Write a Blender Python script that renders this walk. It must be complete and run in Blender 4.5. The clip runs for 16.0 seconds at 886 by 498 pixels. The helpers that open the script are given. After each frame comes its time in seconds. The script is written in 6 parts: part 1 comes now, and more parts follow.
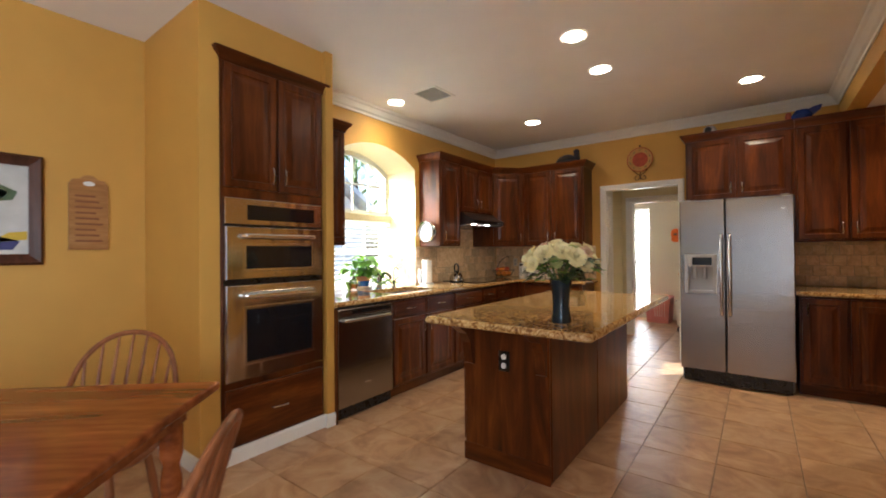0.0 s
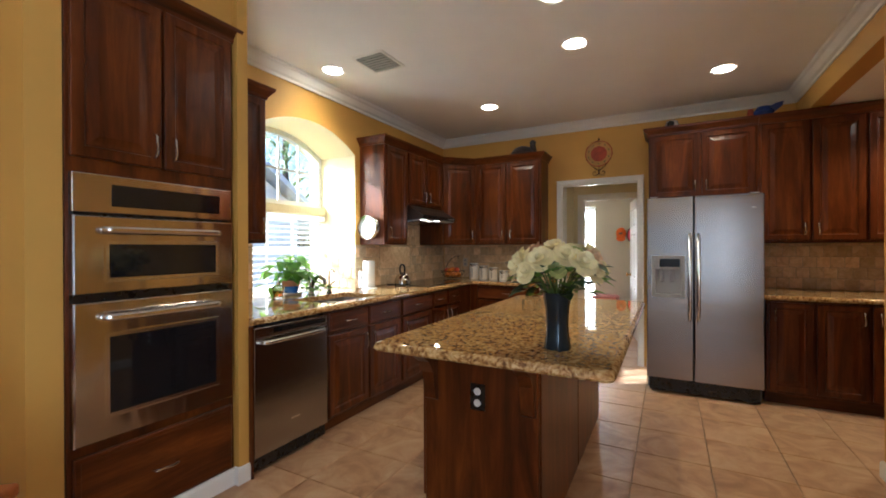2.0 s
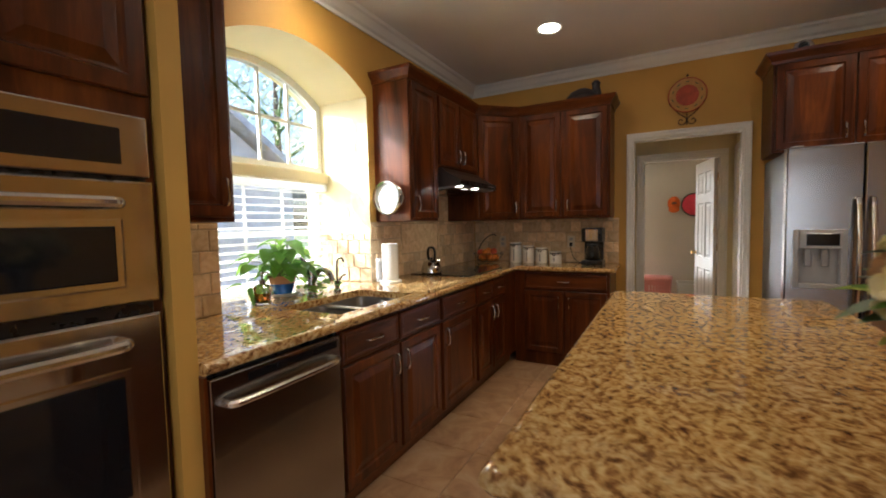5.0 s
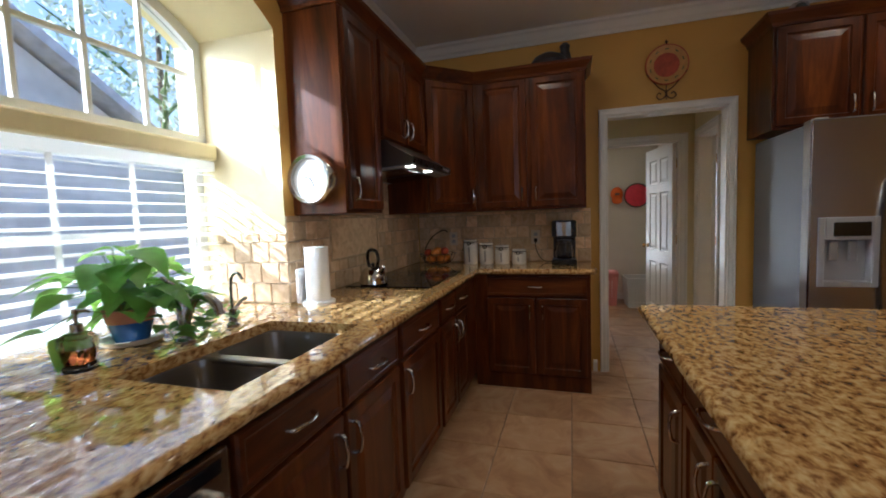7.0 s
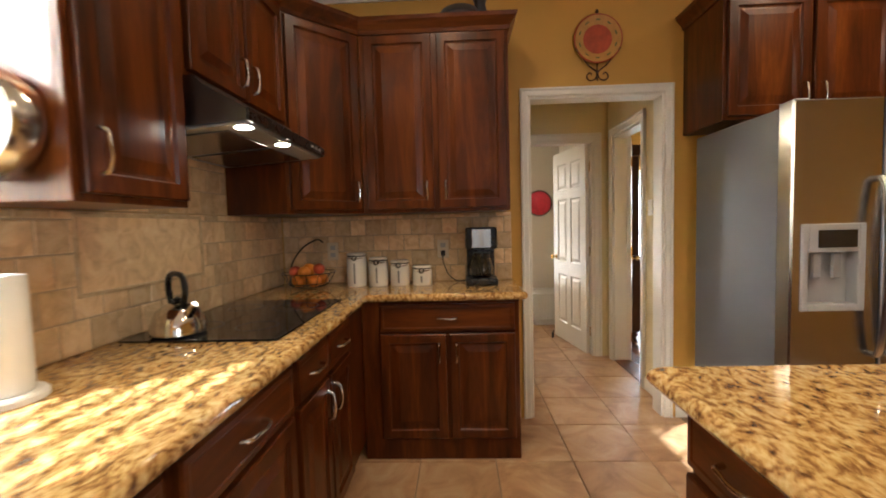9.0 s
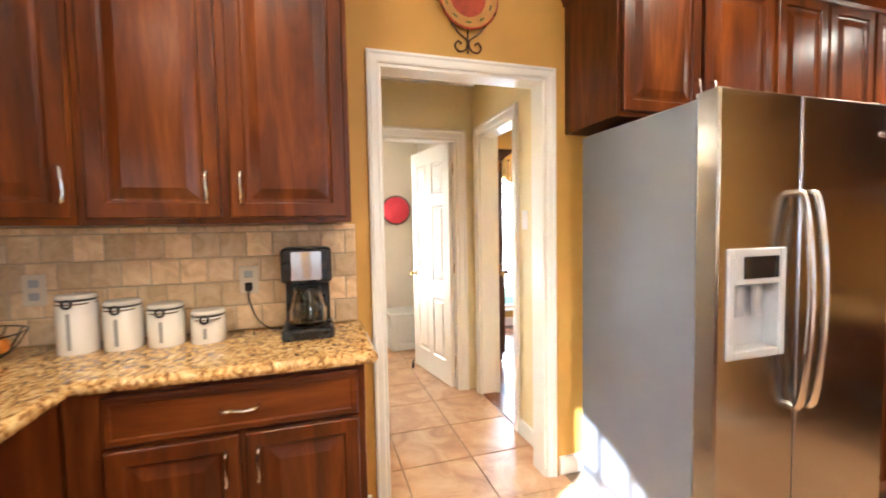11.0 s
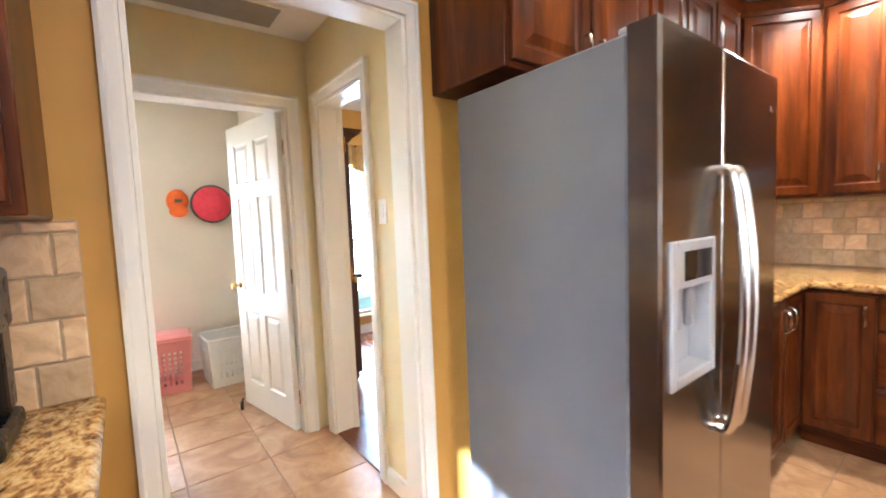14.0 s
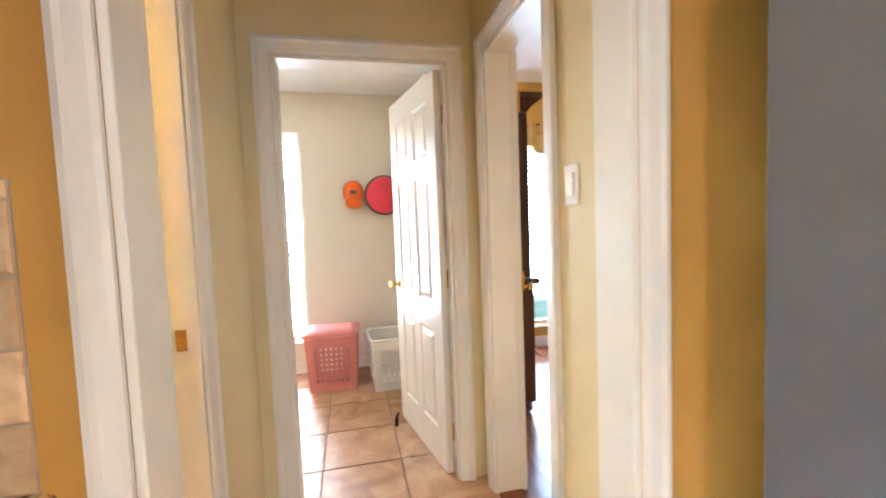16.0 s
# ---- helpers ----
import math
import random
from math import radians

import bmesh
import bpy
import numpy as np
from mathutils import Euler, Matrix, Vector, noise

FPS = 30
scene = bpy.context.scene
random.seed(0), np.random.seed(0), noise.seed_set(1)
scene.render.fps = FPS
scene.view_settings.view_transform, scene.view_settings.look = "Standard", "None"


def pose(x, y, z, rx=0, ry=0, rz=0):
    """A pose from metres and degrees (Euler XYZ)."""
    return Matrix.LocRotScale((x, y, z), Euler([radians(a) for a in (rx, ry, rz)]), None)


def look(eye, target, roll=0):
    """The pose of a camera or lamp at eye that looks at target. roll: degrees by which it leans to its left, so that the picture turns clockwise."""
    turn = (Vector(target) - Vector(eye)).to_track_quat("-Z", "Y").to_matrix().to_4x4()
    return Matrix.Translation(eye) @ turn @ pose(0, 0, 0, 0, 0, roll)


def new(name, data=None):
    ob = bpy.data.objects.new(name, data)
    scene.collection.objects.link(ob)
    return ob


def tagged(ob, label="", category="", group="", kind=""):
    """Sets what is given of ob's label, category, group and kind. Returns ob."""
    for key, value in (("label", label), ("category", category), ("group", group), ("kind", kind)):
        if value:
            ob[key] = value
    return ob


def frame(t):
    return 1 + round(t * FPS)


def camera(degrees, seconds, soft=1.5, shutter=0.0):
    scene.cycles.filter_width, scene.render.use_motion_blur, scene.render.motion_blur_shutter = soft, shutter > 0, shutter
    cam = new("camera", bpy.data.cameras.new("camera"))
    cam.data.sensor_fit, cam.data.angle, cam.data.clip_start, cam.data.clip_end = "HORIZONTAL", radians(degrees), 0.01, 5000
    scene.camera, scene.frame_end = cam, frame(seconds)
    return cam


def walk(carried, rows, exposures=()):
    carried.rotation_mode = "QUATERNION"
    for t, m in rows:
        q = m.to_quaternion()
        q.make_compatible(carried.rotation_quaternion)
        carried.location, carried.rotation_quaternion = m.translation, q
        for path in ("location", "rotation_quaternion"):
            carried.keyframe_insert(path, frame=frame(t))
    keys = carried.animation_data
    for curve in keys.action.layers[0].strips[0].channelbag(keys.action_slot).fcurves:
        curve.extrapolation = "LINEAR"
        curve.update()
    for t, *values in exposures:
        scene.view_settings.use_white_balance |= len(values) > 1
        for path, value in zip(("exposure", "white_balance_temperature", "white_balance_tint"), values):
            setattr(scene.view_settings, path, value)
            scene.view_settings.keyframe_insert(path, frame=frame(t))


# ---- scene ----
cam = camera(93.5, 16.0, 1.8, 0.4)
PATH = [
    (0, (0.433, 0.294, 1.3), (-0.772, 1.89, 1.311), -0.5),
    (0.5, (0.388, 0.514, 1.302), (-0.775, 2.141, 1.317), -0.8),
    (1, (0.254, 0.618, 1.318), (-0.819, 2.306, 1.322), -0.5),
    (1.5, (0.074, 0.679, 1.325), (-0.901, 2.425, 1.324), -0.4),
    (2, (-0.008, 0.739, 1.325), (-0.958, 2.499, 1.319), -0.2),
    (2.5, (-0.093, 0.874, 1.322), (-1.062, 2.623, 1.306), 0.1),
    (3, (-0.18, 1.047, 1.323), (-1.197, 2.769, 1.295), 0.2),
    (5.3, (-1.015, 1.629, 1.333), (-1.921, 3.407, 1.202), -1.7),
    (5.6, (-1.175, 1.699, 1.328), (-1.989, 3.521, 1.194), -1.8),
    (6, (-1.318, 1.812, 1.318), (-2.026, 3.678, 1.181), -1.8),
    (6.4, (-1.378, 1.984, 1.313), (-2.026, 3.871, 1.175), -1.9),
    (7, (-1.408, 2.248, 1.32), (-1.999, 4.153, 1.171), -2.1),
    (7.5, (-1.512, 2.462, 1.3), (-1.956, 4.408, 1.169), -1.8),
    (8, (-1.589, 2.678, 1.283), (-1.884, 4.652, 1.155), -1.4),
    (8.2, (-1.595, 2.769, 1.271), (-1.852, 4.749, 1.154), -1.4),
    (10.5, (-1.509, 3.817, 1.332), (-1.124, 5.776, 1.212), -1.2),
    (11, (-1.428, 3.957, 1.337), (-0.846, 5.867, 1.23), -1.0),
    (11.5, (-1.414, 4.049, 1.336), (-0.564, 5.857, 1.241), -0.9),
    (12, (-1.412, 4.173, 1.343), (-0.294, 5.828, 1.239), -0.7),
    (12.4, (-1.42, 4.238, 1.331), (-0.156, 5.784, 1.231), -0.7),
    (13.2, (-1.312, 4.365, 1.324), (0.02, 5.853, 1.211), -1.2),
    (13.5, (-1.254, 4.424, 1.331), (0.057, 5.928, 1.202), -1.5),
    (14.2, (-1.146, 4.585, 1.32), (0.021, 6.203, 1.177), -2.4),
    (14.5, (-1.108, 4.681, 1.296), (-0.001, 6.342, 1.166), -2.1),
    (15, (-1.057, 4.812, 1.296), (-0.089, 6.556, 1.154), -1.7),
    (15.5, (-0.893, 5.034, 1.286), (-0.191, 6.902, 1.162), -1.4),
    (16, (-0.82, 5.184, 1.276), (-0.382, 7.132, 1.152), -2.2),
]
EXPOSURES = [(0.0, 2.05, 5150, 8), (2.0, 1.9, 4800, 6), (3.0, 1.92, 4850, 6), (5.5, 1.35, 5200, 8), (7.0, 1.05, 4650, 8), (8.2, 1.25, 5400, 8),
             (10.3, 3.6, 5250, 8), (11.5, 3.55, 4750, 8), (12.5, 3.47, 4500, 8), (14.5, 3.33, 4600, 8), (16.0, 3.26, 4700, 8)]

walk(cam, [(t, look(eye, target, roll)) for t, eye, target, roll in PATH], EXPOSURES)

# ---- light ----
K_SUN, M_SUN = 0.77, 0.64          # the sun moves this far in y and down for each metre in x
sun_way = Vector((1.0, K_SUN, -M_SUN)).normalized()
world = bpy.data.worlds.new("sky")
scene.world = world
world.use_nodes = True
_n = world.node_tree.nodes
_sky = _n.new("ShaderNodeTexSky")
_sky.sky_type, _sky.sun_disc = "NISHITA", False
_sky.dust_density = 5.0
_sky.sun_elevation = math.asin(-sun_way.z)
_sky.sun_rotation = math.atan2(-sun_way.x, -sun_way.y)
world.node_tree.links.new(_sky.outputs[0], _n["Background"].inputs[0])
_n["Background"].inputs[1].default_value = 0.15
sun = new("sun", bpy.data.lights.new("sun", "SUN"))
sun.data.energy, sun.data.angle, sun.data.color = 5.0, radians(0.6), (1.0, 0.93, 0.82)
sun.matrix_world = look((-12, -9, 8), Vector((-12, -9, 8)) + sun_way)


def window_light(name, at, toward, w, h, power, color):
    """An area lamp: the sky's light at an opening, or light added under a side room's ceiling."""
    ob = new(name, bpy.data.lights.new(name, "AREA"))
    ob.data.shape, ob.data.size, ob.data.size_y = "RECTANGLE", w, h
    ob.data.energy, ob.data.color = power, color
    ob.matrix_world = look(at, toward)
    return ob


window_light("breakfast_window_light", (-0.6, -2.7, 1.1), (-0.6, 3.0, 1.1), 2.7, 1.9, 0.3, (0.96, 0.98, 1.0))
# added fill for the left wall and ovens, set in an invented opening
window_light("added_side_fill", (1.15, -1.35, 1.25), (-3.0, -1.0, 1.25), 1.8, 1.8, 18, (1.0, 0.96, 0.90))
window_light("laundry_window_light", (-1.36, 9.2, 1.2), (-0.8, 6.0, 0.9), 0.3, 1.8, 8, (1.0, 0.88, 0.72))
window_light("dining_window_light", (1.15, 9.25, 1.25), (0.6, 7.0, 0.3), 1.1, 1.8, 14, (1.0, 0.98, 0.93))
window_light("laundry_light", (-1.7, 8.0, 2.42), (-1.7, 8.0, 0.3), 0.3, 0.3, 1.3, (1.0, 0.76, 0.50))
# fill added to brighten the bathroom; no ceiling fixture belongs to it
window_light("bathroom_fill", (-1.9, 6.5, 2.45), (-1.9, 6.5, 0.3), 0.5, 0.5, 24, (1.0, 0.92, 0.74))

# ---- materials ----


def mat(name, rough=0.5, metal=0.0):
    m = bpy.data.materials.new(name)
    m.use_nodes = True
    b = m.node_tree.nodes["Principled BSDF"]
    b.inputs["Roughness"].default_value = rough
    b.inputs["Metallic"].default_value = metal
    return m, m.node_tree, b


def node(nt, kind, **values):
    n = nt.nodes.new(kind)
    for key, v in values.items():
        n.inputs[key].default_value = v
    return n


def coords(nt, scale=(1, 1, 1)):
    g = nt.nodes.new("ShaderNodeTexCoord")
    mp = nt.nodes.new("ShaderNodeMapping")
    mp.inputs["Scale"].default_value = scale
    nt.links.new(g.outputs["Object"], mp.inputs["Vector"])
    return mp.outputs[0]


def ramp(nt, fac, stops):
    r = nt.nodes.new("ShaderNodeValToRGB")
    e = r.color_ramp.elements
    while len(e) < len(stops):
        e.new(0.5)
    for el, (p, c) in zip(e, stops):
        el.position, el.color = p, (*c, 1)
    nt.links.new(fac, r.inputs[0])
    return r.outputs[0]


def bump(nt, b, height, strength, distance=0.002):
    n = node(nt, "ShaderNodeBump", Strength=strength, Distance=distance)
    nt.links.new(height, n.inputs["Height"])
    nt.links.new(n.outputs[0], b.inputs["Normal"])


def plain(name, c, rough=0.5, metal=0.0, vary=0.12, scale=9.0, relief=0.0, fine=160.0):
    """A colour with soft mottling at two scales, and fine relief if asked."""
    m, nt, b = mat(name, rough, metal)
    v = coords(nt)
    a = node(nt, "ShaderNodeTexNoise", Scale=scale, Detail=5.0)
    nt.links.new(v, a.inputs["Vector"])
    lo, hi = [x * (1 - vary) for x in c], [min(1, x * (1 + vary)) for x in c]
    nt.links.new(ramp(nt, a.outputs[0], [(0.3, lo), (0.7, hi)]), b.inputs["Base Color"])
    f = node(nt, "ShaderNodeTexNoise", Scale=fine, Detail=3.0)
    nt.links.new(v, f.inputs["Vector"])
    r = nt.nodes.new("ShaderNodeMapRange")
    r.inputs["To Min"].default_value, r.inputs["To Max"].default_value = max(0, rough - 0.06), min(1, rough + 0.06)
    nt.links.new(a.outputs[0], r.inputs[0])
    nt.links.new(r.outputs[0], b.inputs["Roughness"])
    if relief:
        bump(nt, b, f.outputs[0], relief)
    return m


def wood(name, dark, mid, light, rough=0.3, along="z", scale=1.0, vary=True):
    m, nt, b = mat(name, rough)
    s = {"z": (9, 9, 1.1), "x": (1.1, 9, 9), "y": (9, 1.1, 9)}[along]
    v = coords(nt, [k * scale for k in s])
    if vary:
        info = nt.nodes.new("ShaderNodeObjectInfo")
        off = nt.nodes.new("ShaderNodeVectorMath")
        mul = node(nt, "ShaderNodeMath")
        mul.operation = "MULTIPLY"
        mul.inputs[1].default_value = 37.0
        nt.links.new(info.outputs["Random"], mul.inputs[0])
        nt.links.new(v, off.inputs[0])
        nt.links.new(mul.outputs[0], off.inputs[1])
        v = off.outputs[0]
    a = node(nt, "ShaderNodeTexNoise", Scale=1.2, Detail=7.0, Roughness=0.62, Distortion=0.6)
    nt.links.new(v, a.inputs["Vector"])
    col = ramp(nt, a.outputs[0], [(0.28, dark), (0.5, mid), (0.74, light)])
    p = node(nt, "ShaderNodeTexNoise", Scale=9.0, Detail=4.0)
    nt.links.new(v, p.inputs["Vector"])
    mix = nt.nodes.new("ShaderNodeMix")
    mix.data_type, mix.blend_type = "RGBA", "MULTIPLY"
    mix.inputs[0].default_value = 0.28
    nt.links.new(col, mix.inputs[6])
    nt.links.new(ramp(nt, p.outputs[0], [(0.35, (0.45, 0.42, 0.4)), (0.6, (1, 1, 1))]), mix.inputs[7])
    nt.links.new(mix.outputs[2], b.inputs["Base Color"])
    b.inputs["Coat Weight"].default_value, b.inputs["Coat Roughness"].default_value = 0.06, 0.2
    b.inputs["Specular IOR Level"].default_value = 0.28
    bump(nt, b, p.outputs[0], 0.12)
    return m


def granite_material():
    """Polished caramel granite: gold ground, brown drifts, dark and pale flecks."""
    m, nt, b = mat("granite", 0.045)
    v = coords(nt)
    warp = node(nt, "ShaderNodeTexNoise", Scale=9.0, Detail=3.0)
    nt.links.new(v, warp.inputs["Vector"])
    add = nt.nodes.new("ShaderNodeMix")
    add.data_type, add.blend_type = "RGBA", "LINEAR_LIGHT"
    add.inputs[0].default_value = 0.04
    nt.links.new(v, add.inputs[6])
    nt.links.new(warp.outputs["Color"], add.inputs[7])
    mp = nt.nodes.new("ShaderNodeMapping")
    mp.inputs["Scale"].default_value = (1.0, 0.62, 1.0)
    mp.inputs["Rotation"].default_value = (0, 0, 0.5)
    nt.links.new(add.outputs[2], mp.inputs["Vector"])
    a = node(nt, "ShaderNodeTexNoise", Scale=58.0, Detail=5.0, Roughness=0.6)
    d = node(nt, "ShaderNodeTexNoise", Scale=90.0, Detail=3.0)
    w = node(nt, "ShaderNodeTexVoronoi", Scale=120.0)
    for t in (a, d, w):
        nt.links.new(mp.outputs[0], t.inputs["Vector"])
    base = ramp(nt, a.outputs[0], [(0.32, (0.125, 0.056, 0.018)), (0.42, (0.30, 0.15, 0.045)), (0.51, (0.54, 0.33, 0.105)), (0.64, (0.70, 0.51, 0.23))])
    b.inputs["Specular IOR Level"].default_value = 0.7
    b.inputs["Coat Weight"].default_value, b.inputs["Coat Roughness"].default_value = 0.25, 0.03
    mix = nt.nodes.new("ShaderNodeMix")
    mix.data_type, mix.blend_type = "RGBA", "MULTIPLY"
    mix.inputs[0].default_value = 0.42
    nt.links.new(base, mix.inputs[6])
    nt.links.new(ramp(nt, d.outputs[0], [(0.33, (0.3, 0.2, 0.12)), (0.43, (1, 1, 1))]), mix.inputs[7])
    mix2 = nt.nodes.new("ShaderNodeMix")
    mix2.data_type, mix2.blend_type = "RGBA", "SCREEN"
    mix2.inputs[0].default_value = 0.5
    nt.links.new(mix.outputs[2], mix2.inputs[6])
    nt.links.new(ramp(nt, w.outputs["Distance"], [(0.05, (0.44, 0.36, 0.20)), (0.16, (0, 0, 0))]), mix2.inputs[7])
    nt.links.new(mix2.outputs[2], b.inputs["Base Color"])
    return m


def stone_tile(name, lo, mid, hi, rough, scale, spread=0.25, relief=0.2):
    """Tumbled or glazed stone tiles, each piece of its own shade."""
    m, nt, b = mat(name, rough)
    g = nt.nodes.new("ShaderNodeNewGeometry")
    info = nt.nodes.new("ShaderNodeObjectInfo")
    off = nt.nodes.new("ShaderNodeVectorMath")
    nt.links.new(g.outputs["Position"], off.inputs[0])
    nt.links.new(info.outputs["Random"], off.inputs[1])
    a = node(nt, "ShaderNodeTexNoise", Scale=scale, Detail=8.0, Roughness=0.6, Distortion=1.2)
    nt.links.new(off.outputs[0], a.inputs["Vector"])
    col = ramp(nt, a.outputs[0], [(0.3, lo), (0.52, mid), (0.72, hi)])
    hsv = node(nt, "ShaderNodeHueSaturation")
    mr = nt.nodes.new("ShaderNodeMapRange")
    mr.inputs["To Min"].default_value, mr.inputs["To Max"].default_value = 1 - spread, 1 + spread
    nt.links.new(info.outputs["Random"], mr.inputs[0])
    nt.links.new(mr.outputs[0], hsv.inputs["Value"])
    nt.links.new(col, hsv.inputs["Color"])
    nt.links.new(hsv.outputs[0], b.inputs["Base Color"])
    f = node(nt, "ShaderNodeTexNoise", Scale=scale * 9, Detail=4.0)
    nt.links.new(g.outputs["Position"], f.inputs["Vector"])
    bump(nt, b, f.outputs[0], relief, 0.003)
    rr = nt.nodes.new("ShaderNodeMapRange")
    rr.inputs["To Min"].default_value, rr.inputs["To Max"].default_value = rough - 0.1, rough + 0.14
    nt.links.new(a.outputs[0], rr.inputs[0])
    nt.links.new(rr.outputs[0], b.inputs["Roughness"])
    return m


def steel_material(name, c=(0.55, 0.53, 0.50), rough=0.27, along="z", wave=None):
    """Brushed metal: hairlines drawn level, so that highlights run upright."""
    m, nt, b = mat(name, rough, 1.0)
    if along != "y":
        tg = nt.nodes.new("ShaderNodeTangent")
        tg.direction_type, tg.axis = "RADIAL", "Z"
        nt.links.new(tg.outputs[0], b.inputs["Tangent"])
        b.inputs["Anisotropic"].default_value, b.inputs["Anisotropic Rotation"].default_value = 0.3, 0.0
    b.inputs["Base Color"].default_value = (*c, 1)
    s = node(nt, "ShaderNodeTexNoise", Scale=5.0, Detail=3.0)
    nt.links.new(coords(nt), s.inputs["Vector"])
    mix = nt.nodes.new("ShaderNodeMath")
    mix.inputs[0].default_value = 0.5
    sc_ = node(nt, "ShaderNodeMath")
    sc_.operation = "MULTIPLY"
    sc_.inputs[1].default_value = 0.25
    nt.links.new(s.outputs[0], sc_.inputs[0])
    nt.links.new(sc_.outputs[0], mix.inputs[1])
    r = nt.nodes.new("ShaderNodeMapRange")
    r.inputs["From Max"].default_value = 2.0
    r.inputs["To Min"].default_value, r.inputs["To Max"].default_value = rough - 0.02, rough + 0.025
    nt.links.new(mix.outputs[0], r.inputs[0])
    nt.links.new(r.outputs[0], b.inputs["Roughness"])
    if wave:
        w = node(nt, "ShaderNodeTexNoise", Scale=1.0, Detail=1.5, Distortion=0.5)
        nt.links.new(coords(nt, wave[0]), w.inputs["Vector"])
        bump(nt, b, w.outputs[0], wave[1], wave[2])
    return m


def glow(name, c, strength):
    m, nt, b = mat(name)
    b.inputs["Emission Color"].default_value = (*c, 1)
    b.inputs["Emission Strength"].default_value = strength
    return m


def glass_material(name, c=(1, 1, 1), rough=0.0):
    m, nt, b = mat(name, rough)
    b.inputs["Base Color"].default_value = (*c, 1)
    b.inputs["Transmission Weight"].default_value = 1.0
    b.inputs["IOR"].default_value = 1.45
    return m


GOLD = plain("gold_wall_paint", (0.59, 0.335, 0.058), 0.6, vary=0.05, scale=2.5, relief=0.18, fine=220)
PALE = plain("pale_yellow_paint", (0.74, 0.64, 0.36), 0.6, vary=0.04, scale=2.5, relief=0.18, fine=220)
CREAM = plain("cream_paint", (0.78, 0.72, 0.62), 0.6, vary=0.03, scale=2.5, relief=0.15, fine=220)
CEIL = plain("ceiling_white", (0.87, 0.87, 0.87), 0.75, vary=0.03, scale=2.0, relief=0.35, fine=140)
TRIM = plain("trim_white", (0.80, 0.78, 0.72), 0.32, vary=0.03, scale=4.0)
DOORW = plain("door_white", (0.80, 0.77, 0.70), 0.3, vary=0.02, scale=4.0)
CHERRY = wood("cherry_cabinet_wood", (0.026, 0.0052, 0.0011), (0.090, 0.0205, 0.0024), (0.195, 0.053, 0.0056), 0.30)
CHERRYX = wood("cherry_cabinet_wood_level", (0.026, 0.0052, 0.0011), (0.090, 0.0205, 0.0024), (0.195, 0.053, 0.0056), 0.30, "x")
OAK = wood("honey_table_wood", (0.09, 0.020, 0.005), (0.26, 0.068, 0.014), (0.46, 0.15, 0.034), 0.16, "x", 0.7)
CHAIRW = wood("honey_chair_wood", (0.14, 0.045, 0.014), (0.28, 0.10, 0.032), (0.40, 0.17, 0.06), 0.35)
WOODFLOOR = wood("dining_wood_floor", (0.07, 0.022, 0.008), (0.17, 0.06, 0.02), (0.26, 0.10, 0.035), 0.22, "y", 0.6)
DARKWOOD = wood("dark_hutch_wood", (0.03, 0.010, 0.005), (0.07, 0.024, 0.010), (0.12, 0.045, 0.02), 0.35)
GRANITE = granite_material()
FLOOR_TILE = stone_tile("floor_tile", (0.33, 0.178, 0.082), (0.51, 0.308, 0.158), (0.61, 0.425, 0.245), 0.36, 4.5, 0.08, 0.12)
GROUT = plain("grout", (0.27, 0.20, 0.135), 0.85, vary=0.15, scale=30)
SPLASH = stone_tile("tumbled_tile", (0.54, 0.36, 0.185), (0.71, 0.51, 0.28), (0.80, 0.63, 0.40), 0.42, 14, 0.21, 0.18)
SPLASH_GROUT = plain("tile_grout", (0.50, 0.39, 0.26), 0.9, vary=0.12, scale=40)
STEEL = steel_material("brushed_steel", (0.60, 0.57, 0.54), 0.17, along="x", wave=((7, 7, 1.6), 0.35, 0.02))
STEELV = steel_material("brushed_steel_upright", (0.36, 0.345, 0.335), 0.22, along="z", wave=((1.4, 1.4, 14), 0.07, 0.012))
CHROME = steel_material("satin_nickel", (0.68, 0.66, 0.62), 0.2)
SINKM = steel_material("sink_steel", (0.27, 0.26, 0.25), 0.33, "y")
GREYPAINT = plain("fridge_grey_paint", (0.14, 0.145, 0.163), 0.36, vary=0.04, scale=5, relief=0.25, fine=300)
BLACKG = plain("black_glass", (0.010, 0.010, 0.011), 0.06, vary=0.1)
BLACKP = plain("black_plastic", (0.007, 0.0065, 0.0065), 0.28, vary=0.2, scale=30)
OUTLETP = plain("cream_plastic", (0.66, 0.57, 0.42), 0.4, vary=0.04)
WHITEP = plain("white_plastic", (0.82, 0.81, 0.78), 0.4, vary=0.03)
LIGHTGREY = plain("light_grey_plastic", (0.38, 0.38, 0.385), 0.35, vary=0.04)
BLIND = plain("white_blind", (0.90, 0.895, 0.88), 0.4, vary=0.02)
OPAQUE_BLIND = plain("painted_blind", (0.36, 0.36, 0.36), 0.45, vary=0.02)
_t = BLIND.node_tree
_tr = _t.nodes.new("ShaderNodeBsdfTranslucent")
_tr.inputs[0].default_value = (0.95, 0.945, 0.93, 1)
_mx = _t.nodes.new("ShaderNodeMixShader")
_mx.inputs[0].default_value = 0.6
_t.links.new(_t.nodes["Principled BSDF"].outputs[0], _mx.inputs[1])
_t.links.new(_tr.outputs[0], _mx.inputs[2])
_t.links.new(_mx.outputs[0], _t.nodes["Material Output"].inputs[0])
GLASS = glass_material("window_glass")
LAMPGLOW = glow("lamp_glow", (1.0, 0.80, 0.52), 14)
BRASS = plain("brass", (0.60, 0.38, 0.10), 0.25, 1.0, vary=0.08)

# ---- mesh helpers ----


